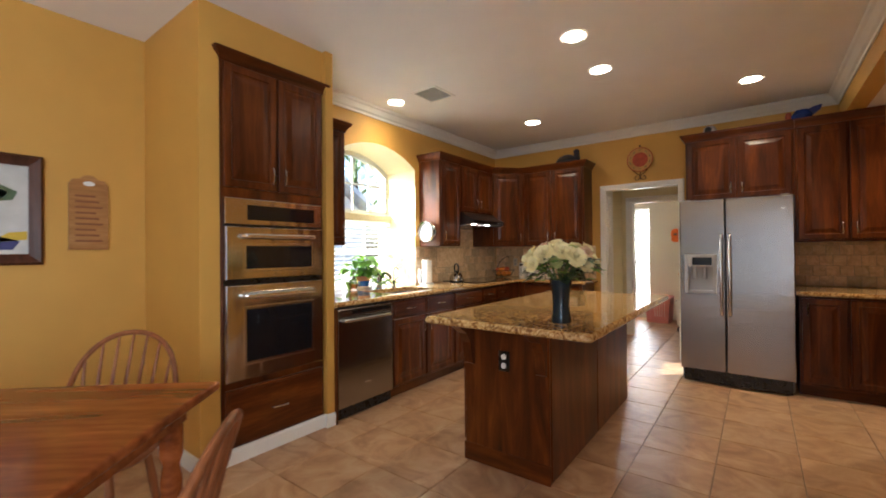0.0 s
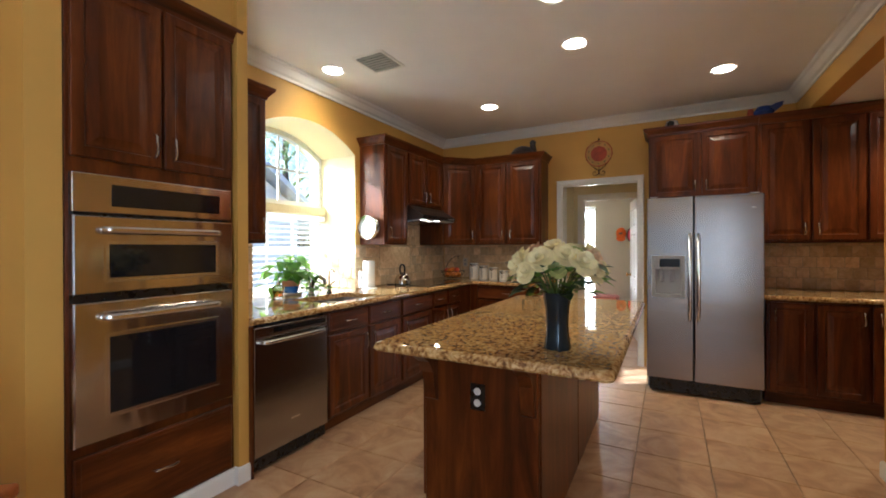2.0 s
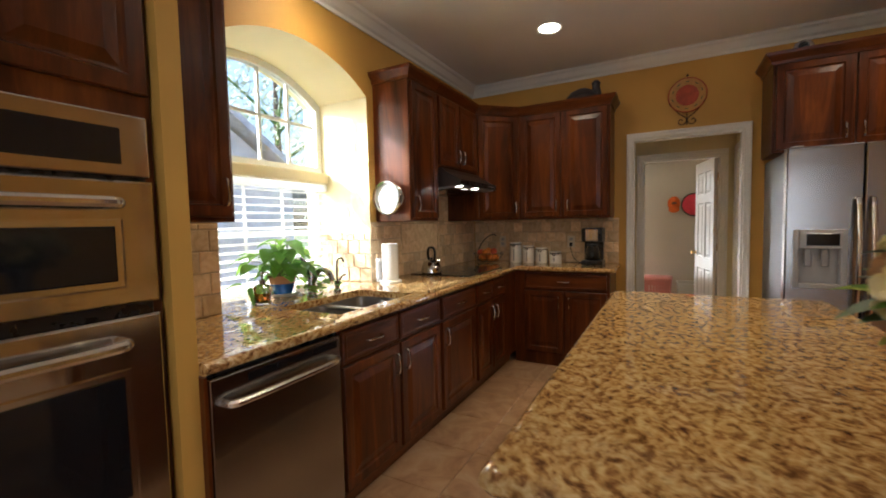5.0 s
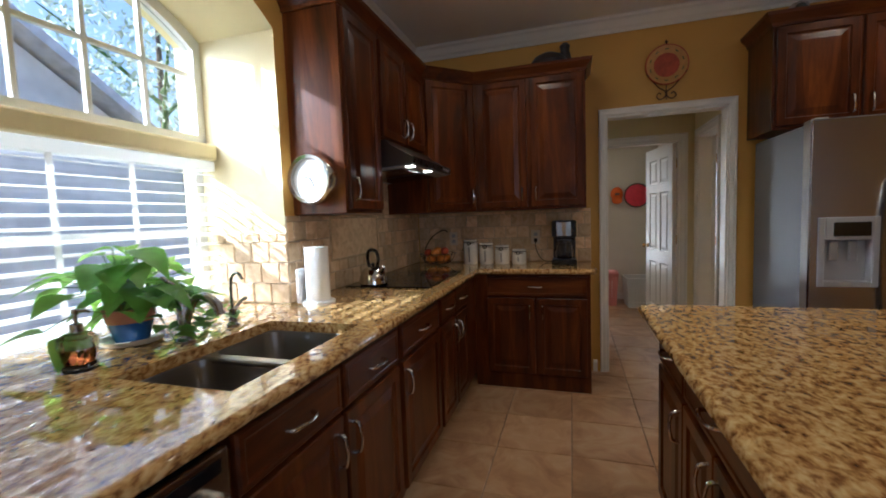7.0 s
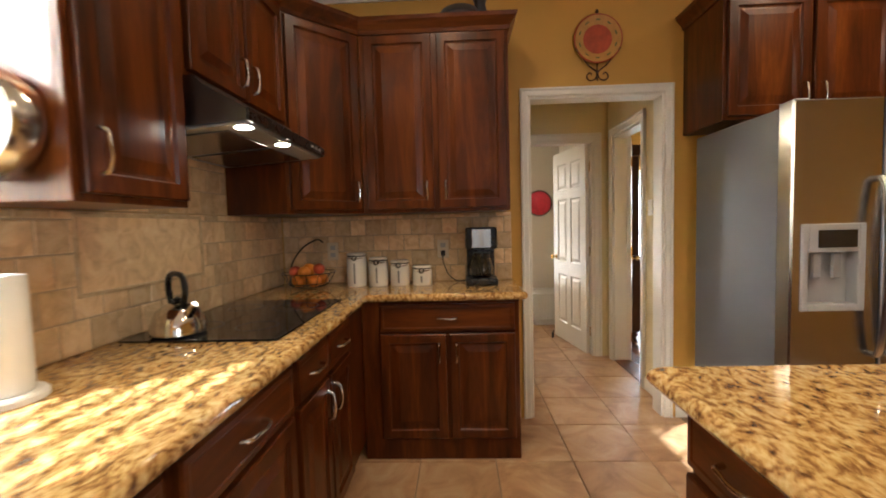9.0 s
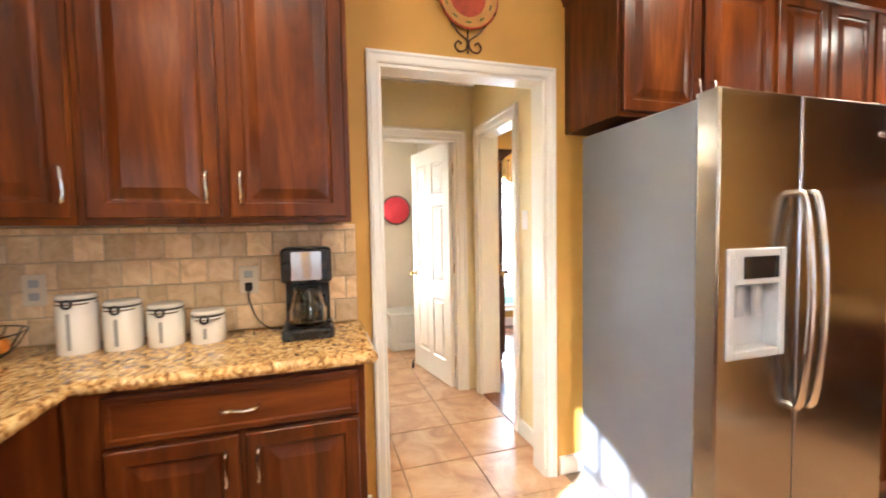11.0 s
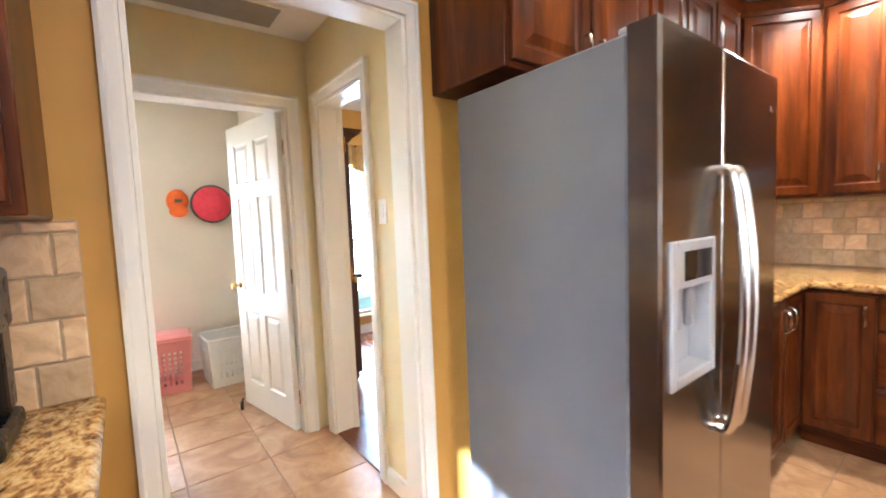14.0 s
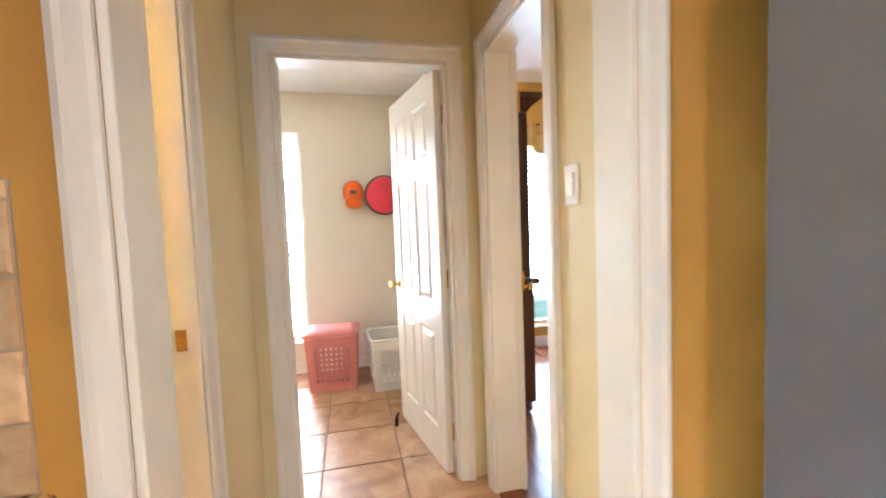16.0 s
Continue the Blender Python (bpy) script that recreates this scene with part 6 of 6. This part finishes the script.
def basket(m, w, d, h, material, label, lid=False):
    ob = thing("laundry_basket", label, "laundry basket", m, "laundry baskets")
    tw, th = 0.004, 0.88

    def wall(z):
        k = th + (1 - th) * z / h
        return w / 2 * k, d / 2 * k

    zs = [0.0, 0.06] + [0.06 + (h - 0.14) * i / 7 for i in range(1, 8)] + [h]
    n = {"x": 9, "y": 7}
    bm = bmesh.new()
    part("floor", box(-w / 2 * th, w / 2 * th, -d / 2 * th, d / 2 * th, 0.0, 0.006), material, ob)
    for side, sgn in (("x", -1), ("x", 1), ("y", -1), ("y", 1)):
        cols = n[side]
        for r in range(len(zs) - 1):
            for c in range(2 * cols + 1):
                hole = 0 < r < len(zs) - 2 and c % 2 == 1 and 1 < c < 2 * cols - 1
                za, zb = zs[r], zs[r + 1]
                if hole:
                    zb = za + 0.3 * (zb - za)
                ua, ub = -1 + 2 * c / (2 * cols + 1), -1 + 2 * (c + 1) / (2 * cols + 1)
                quad = []
                for u, z in ((ua, za), (ub, za), (ub, zb), (ua, zb)):
                    hw, hd = wall(z)
                    quad.append((u * hw, sgn * hd, z) if side == "x" else (sgn * hw, u * hd, z))
                off = Vector((0, -sgn * tw, 0)) if side == "x" else Vector((-sgn * tw, 0, 0))
                a = [bm.verts.new(q) for q in quad]
                b = [bm.verts.new(Vector(q) + off) for q in quad]
                bm.faces.new(a)
                bm.faces.new(b[::-1])
                for i in range(4):
                    bm.faces.new((a[i], a[(i + 1) % 4], b[(i + 1) % 4], b[i]))
    part("lattice", bm, material, ob)
    hw, hd = w / 2, d / 2
    part("rim", tube([(hw, -hd * 0.8, h), (hw, hd * 0.8, h), (hw * 0.85, hd, h), (-hw * 0.85, hd, h), (-hw, hd * 0.8, h), (-hw, -hd * 0.8, h), (-hw * 0.85, -hd, h), (hw * 0.85, -hd, h), (hw, -hd * 0.8, h)], 0.011, 8), material, ob, smooth=True)
    if lid:
        part("lid", bm_front(bmesh.new(), -hw * 1.03, hw * 1.03, -hd * 1.03, hd * 1.03, 0, [(0, 0.02), (0.02, 0.035), (0.06, 0.045)]), material, ob).matrix_basis = pose(0, 0, h + 0.006, -90, 0, 0)
    return ob


PINKP = plain("pink_plastic", (0.62, 0.22, 0.20), 0.45, vary=0.06)
basket(pose(-0.985, 8.62, 0.0, 0, 0, -4), 0.40, 0.32, 0.43, PINKP, "pink slotted plastic hamper with lid", True)
basket(pose(-0.50, 8.54, 0.0, 0, 0, 3), 0.42, 0.40, 0.40, WHITEP, "white latticed plastic laundry basket on tiles")


def plain_window(name, m, w, z0, z1, depth, label, rails=(0.5,)):
    """A framed window in a wall; local x across, room at -y."""
    ob = thing(name, label, "window", m, kind="structure")
    bm = bmesh.new()
    f_ = 0.035
    bm_box(bm, 0, f_, depth - 0.05, depth, z0, z1)
    bm_box(bm, w - f_, w, depth - 0.05, depth, z0, z1)
    bm_box(bm, f_, w - f_, depth - 0.05, depth, z0, z0 + f_)
    bm_box(bm, f_, w - f_, depth - 0.05, depth, z1 - f_, z1)
    for r in rails:
        z = z0 + (z1 - z0) * r
        bm_box(bm, f_, w - f_, depth - 0.048, depth - 0.002, z - 0.02, z + 0.02)
    part("window_frame", bm, TRIM, ob)
    p = part("pane", box(f_, w - f_, depth - 0.028, depth - 0.022, z0 + f_, z1 - f_), GLASS, ob)
    p.visible_shadow = False
    part("window_sill", box(-0.02, w + 0.02, -0.02, depth - 0.05, z0 - 0.02, z0 - 0.002, 0.004), TRIM, ob)
    return ob


plain_window("window_2", pose(-1.50, 9.0, 0), 0.30, 0.28, 2.10, 0.12, "tall narrow laundry window with blinds", (0.42,))
blinds("window_blinds", pose(-1.485, 9.045, 0), 0.27, 1.05, 2.09, "white slat blinds half lowered in laundry window", tapes=1)
plain_window("window_3", pose(0.55, 9.0, 0), 1.20, 0.22, 2.20, 0.12, "tall double-hung dining room window", (0.45,))
blinds("window_blinds", pose(0.56, 9.04, 0), 1.18, 1.02, 2.19, "white slat blinds half lowered in dining window", tapes=2)
plain_window("window_4", pose(0.8, -2.78, 0, 0, 0, 180), 2.8, 0.02, 2.10, 0.10, "wide glazed patio door with blinds", ())
# unseen window, added only to hold the side fill lamp
plain_window("added_side_window", pose(NX0, -0.4, 0, 0, 0, -90), 1.9, 0.3, 2.2, 0.12, "plain white unseen window, added around the side fill lamp", (0.5,))
blinds("window_blinds", pose(0.79, -2.80, 0, 0, 0, 180), 2.78, 0.06, 2.09, "closed grey slat blinds over wide patio door", tapes=5, tilt=-58, paint=OPAQUE_BLIND)

# dining room
VAL = plain("gold_fabric", (0.46, 0.28, 0.07), 0.8, vary=0.2, scale=15)
va = thing("window_valance", "gathered gold fabric valance over dining window", "curtain", pose(0.4, 8.93, 1.86))
rings = [[(1.5 * i / 40, -0.02 - 0.02 * math.sin(i * 1.9) + d, z + (0.10 * abs(math.sin(i * 0.16)) if z < 0.1 else 0)) for i in range(41)] for d, z in ((0.0, 0.0), (0.0, 0.15), (0.0, 0.33), (0.012, 0.33), (0.012, 0.0))]
part("fabric", bm_rings(bmesh.new(), rings, False, False), VAL, va, smooth=True)
part("rod", tube([(-0.05, 0.0, 0.32), (1.55, 0.0, 0.32)], 0.012, 8), DARKWOOD, va)
part("bracket", box(-0.03, 0.0, 0.0, 0.07, 0.30, 0.33), DARKWOOD, va)
hu = thing("china_cabinet", "tall dark wooden hutch with moulded cornice", "cabinet", pose(-0.07, 7.66, 0.003))
part("base_case", box(0.0, 0.40, 0.0, 1.0, 0.08, 0.86, 0.006), DARKWOOD, hu)
part("upper_case", box(0.0, 0.40, 0.04, 0.96, 0.90, 1.96, 0.006), DARKWOOD, hu)
part("waist", box(-0.0, 0.43, -0.03, 1.03, 0.861, 0.899, 0.010, 2), DARKWOOD, hu)
part("cornice", bm_rings(bmesh.new(), [[(-0.0, 0.04 - o_, z), (0.40 + o_, 0.04 - o_, z), (0.40 + o_, 0.96 + o_, z), (-0.0, 0.96 + o_, z)] for o_, z in ((0.0, 1.961), (0.02, 1.99), (0.07, 2.03), (0.085, 2.06))]), DARKWOOD, hu)
for y in (0.05, 0.95):
    for x in (0.06, 0.34):
        part("foot", lathe([(0.03, 0.0), (0.05, 0.03), (0.045, 0.06), (0.055, 0.08)], 14, x, y), DARKWOOD, hu, smooth=True)
structure("dining_baseboard", box(HALL_R + 0.12, 3.4, 8.985, 8.999, 0.002, 0.11, 0.003), TRIM, "white baseboard under dining window", "trim")
structure("dining_threshold", box(HALL_R + 0.0, HALL_R + 0.12, 6.417, 6.963, 0.001, 0.012, 0.004), WOODFLOOR, "wooden threshold strip between tile and hardwood", "floor")

# ---- bathroom glimpse ----
vy = thing("bathroom_vanity", "cream vanity with white basin in bathroom", "vanity", pose(-2.02, 6.55, 0))
part("cabinet", box(-0.45, 0.0, -0.2, 0.54, 0.0, 0.78, 0.004), plain("cream_vanity", (0.66, 0.58, 0.36), 0.4), vy)
part("counter", box(-0.45, 0.02, -0.22, 0.55, 0.781, 0.82, 0.008, 2), WHITEP, vy)
part("basin", lathe([(0.15, 0.821), (0.17, 0.85), (0.175, 0.87), (0.165, 0.87), (0.14, 0.84), (0.001, 0.825)], 24, -0.2, 0.2), WHITEP, vy, smooth=True)
for z in (1.33, 1.62):
    sh = thing("picture", "small framed print on bathroom wall", "picture", pose(-1.75, YL - 0.001, z - 0.13))
    part("frame", box(-0.16, 0.16, -0.015, 0.0, 0.0, 0.25, 0.004), plain("gold_frame", (0.35, 0.20, 0.06), 0.4), sh)
    part("print", box(-0.14, 0.14, -0.018, -0.0155, 0.02, 0.23), CREAM, sh)
wb = thing("waste_bin", "small teal plastic waste bin on bathroom floor", "bin", pose(-1.50, 6.25, 0))
part("bucket", lathe([(0.085, 0.0), (0.11, 0.27), (0.115, 0.28), (0.108, 0.28), (0.082, 0.008), (0.001, 0.008)], 24), plain("teal_plastic", (0.02, 0.16, 0.20), 0.4), wb, smooth=True)
st = thing("strike_plate", "brass strike plate on bathroom door jamb", "door hardware", pose(HALL_L - 0.045, 6.453, 0.98))
part("plate", box(-0.014, 0.014, -0.003, 0.0, -0.03, 0.03, 0.001), BRASS, st)
sc = thing("bathroom_sconce", "lit brass vanity lamp with glass shades", "wall light", pose(-1.75, YL - 0.001, 2.12))
part("backplate", box(-0.25, 0.25, -0.03, 0.0, -0.04, 0.04, 0.006), BRASS, sc)
for x in (-0.16, 0.0, 0.16):
    part("shade", lathe([(0.03, -0.12), (0.055, -0.10), (0.05, -0.02), (0.02, 0.0), (0.001, 0.002)], 16, x, -0.10), LAMPGLOW, sc, "glowing glass shade", True)

# ---- desk nook ----
dk = base_cabinet(west(1.75, 4.525), 0.55, [("drawer", 0.03, 0.52, 0.63, 0.715, "")], "dark cherry desk drawer unit under granite top", h=0.729, depth=0.58, group="nook desk", kick=False)
dk.name = "desk_drawer_unit"
for o_ in dk.children:
    if o_.name.startswith("body"):
        me = o_.data
        bm = box(0, 0.55, 0, 0.58, 0.60, 0.729, 0.003)
        bm.to_mesh(me)
        bm.free()
part("hanger_panel", box(0.53, 0.55, 0.0, 0.58, 0.0, 0.599), CHERRY, dk)
baseboard([(2.44, 4.52), (2.44, 3.0)])
gl = wall_cabinet(west(2.11, 4.55), 0.60, 1.55, ZR, [], "dark cherry open-front wall cabinet above desk", left=False, right=True)
d = part("cabinet_door", bmesh.new(), CHERRY, gl)
bm = bmesh.new()
for b in ((0.02, 0.07, 1.57, ZR - 0.02), (0.53, 0.58, 1.57, ZR - 0.02), (0.07, 0.53, 1.57, 1.62), (0.07, 0.53, ZR - 0.07, ZR - 0.02)):
    bm_box(bm, b[0], b[1], -0.02, 0.0, b[2], b[3], 0.003)
bm.to_mesh(d.data)
bm.free()
part("glass_panel", box(0.07, 0.53, -0.012, -0.008, 1.62, ZR - 0.07), BLACKG, d, "dark glass panel")
rd = thing("under_cabinet_radio", "grey radio mounted under the nook cabinet", "radio", pose(2.12, 4.53, 1.45, 0, 0, -90))
part("case", box(0, 0.28, 0.0, 0.22, 0.0, 0.099, 0.006), LIGHTGREY, rd)
part("display", box(0.03, 0.13, -0.003, 0.0, 0.03, 0.07, 0.001), BLACKG, rd)
for x in (0.17, 0.23):
    part("knob", lathe([(0.016, 0.0), (0.015, 0.012), (0.001, 0.013)], 14), BLACKP, rd).matrix_basis = pose(x, 0, 0.05, 90, 0, 0)
jr = thing("glass_jar", "dark green glass jar on the desk", "jar", pose(1.98, 4.42, 0.77))
part("jar", lathe([(0.05, 0.0), (0.055, 0.01), (0.055, 0.11), (0.04, 0.13), (0.04, 0.15), (0.001, 0.15)], 20), plain("dark_green_glass", (0.02, 0.05, 0.03), 0.08), jr, smooth=True)

# ---- outside ----
nh = thing("neighbour_house", "neighbouring house gable with grey roof beyond window", "house", pose(0, 0, -0.3))
part("wall", prism([(0.8, 0.0), (9.2, 0.0), (9.2, 2.75), (5.0, 5.45), (0.8, 2.75)], -19.0, -9.3, "x"), plain("lavender_siding", (0.70, 0.70, 0.77), 0.8, vary=0.12, scale=3), nh, "pale grey-lavender siding")
for far, name_ in ((9.9, "roof"), (0.1, "roof")):
    part(name_, prism([(5.0, 5.72), (far, 2.55), (far, 2.40), (5.0, 5.52)], -19.3, -8.9, "x"), plain("shingles_far", (0.60, 0.60, 0.68), 0.85, vary=0.2, scale=6), nh, "grey shingles")
for k in range(13):
    part("siding_board", box(-9.3, -9.285, 0.85, 9.15, 0.1 + 0.2 * k, 0.27 + 0.2 * k), plain("lavender_board", (0.72, 0.72, 0.79), 0.8, vary=0.1, scale=3) if k == 0 else bpy.data.materials["lavender_board"], nh)
w_ = part("window", box(-9.3, -9.24, 4.2, 5.6, 0.9, 2.2), TRIM, nh)
part("pane", box(-9.24, -9.23, 4.3, 5.5, 1.0, 2.1), BLACKG, w_)


LEAVES = plain("tree_leaf", (0.12, 0.17, 0.06), 0.5, vary=0.4, scale=3)
_lt = LEAVES.node_tree
_tr = _lt.nodes.new("ShaderNodeBsdfTranslucent")
_tr.inputs[0].default_value = (0.72, 0.76, 0.62, 1)
_mx = _lt.nodes.new("ShaderNodeMixShader")
_lt.links.new(_lt.nodes["Principled BSDF"].outputs[0], _mx.inputs[1])
_lt.links.new(_tr.outputs[0], _mx.inputs[2])
_lt.links.new(_mx.outputs[0], _lt.nodes["Material Output"].inputs[0])


def tree(x, y, h, r, seed, leaves):
    rg = random.Random(seed)
    ob = thing("tree", "leafy green tree in the garden outside", "tree", pose(x, y, -0.3), "garden trees")
    part("trunk", tube(curve3([(0, 0, 0), (0.1, 0.05, h * 0.3), (-0.05, 0.1, h * 0.6), (0.1, 0, h * 0.85)], 4), [0.20 - 0.0125 * i for i in range(13)], 8), plain("bark", (0.10, 0.07, 0.05), 0.9, vary=0.3, scale=14, relief=0.6, fine=30), ob, smooth=True)
    tips = []
    for k in range(9):
        a, z = k * 2.4, h * (0.4 + 0.05 * k)
        tip = Vector((r * 0.8 * math.cos(a), r * 0.8 * math.sin(a), z + rg.uniform(0.3, 1.2)))
        part("limb", tube(curve3([(0, 0.05, z * 0.8), tip * 0.5 + Vector((0, 0, z * 0.42)), tip], 3), [0.07, 0.06, 0.05, 0.045, 0.035, 0.025, 0.015], 6), STEM, ob)
        tips += [tip, tip * 0.6 + Vector((0, 0, z * 0.45))]
    vts, fcs = [], []
    for k in range(leaves):
        c = rg.choice(tips) + Vector((rg.gauss(0, r * 0.26), rg.gauss(0, r * 0.26), rg.gauss(0, r * 0.24)))
        a, b = Vector((rg.gauss(0, 1), rg.gauss(0, 1), rg.gauss(0, 1))).normalized(), Vector((rg.gauss(0, 1), rg.gauss(0, 1), rg.gauss(0, 1))).normalized()
        s = rg.uniform(0.07, 0.13)
        n0 = len(vts)
        vts += [c - a * s, c + b * s * 0.5, c + a * s, c - b * s * 0.5]
        fcs.append((n0, n0 + 1, n0 + 2, n0 + 3))
    me = bpy.data.meshes.new("crown")
    me.from_pydata(vts, [], fcs)
    me.materials.append(LEAVES)
    cr = new("crown", me)
    cr.parent = ob
    tagged(cr, kind="stuff")


tree(-7.6, 10.6, 5.2, 1.7, 3, 1900)
tree(-12.5, 11.5, 8.5, 3.0, 11, 3600)
tree(-22.0, 7.5, 10.0, 3.6, 8, 3000)
tree(-3.0, 15.0, 5.0, 2.0, 4, 3000)
tree(2.5, 16.0, 5.5, 2.2, 6, 3000)

# ---- laid tiles ----


def tile_mesh(name, w, h, t, material, edge=0.003):
    bm = bm_rings(bmesh.new(), [[(0, 0, 0), (w, 0, 0), (w, h, 0), (0, h, 0)], [(0, 0, t - edge), (w, 0, t - edge), (w, h, t - edge), (0, h, t - edge)],
                                [(edge, edge, t), (w - edge, edge, t), (w - edge, h - edge, t), (edge, h - edge, t)]])
    me = bpy.data.meshes.new(name)
    bmesh.ops.recalc_face_normals(bm, faces=bm.faces)
    bm.to_mesh(me)
    bm.free()
    me.materials.append(material)
    return me


floor_ob = bpy.data.objects["floor"]
TP, TX, TY, TG = 0.41, -1.83, 4.94, 0.005
full = tile_mesh("floor_tile", TP - TG, TP - TG, 0.010, FLOOR_TILE)
for i in range(-3, 11):
    for j in range(-19, 11):
        x, y = TX + i * TP, TY + j * TP
        if y > YB - 0.15 and not (-2.3 < x < -0.3):
            continue
        if x > 1.0 and y < 3.0:
            continue
        if y > 8.9:
            continue
        o = new("floor_tile", full)
        o.parent = floor_ob
        o.location = (x, y, -0.010)
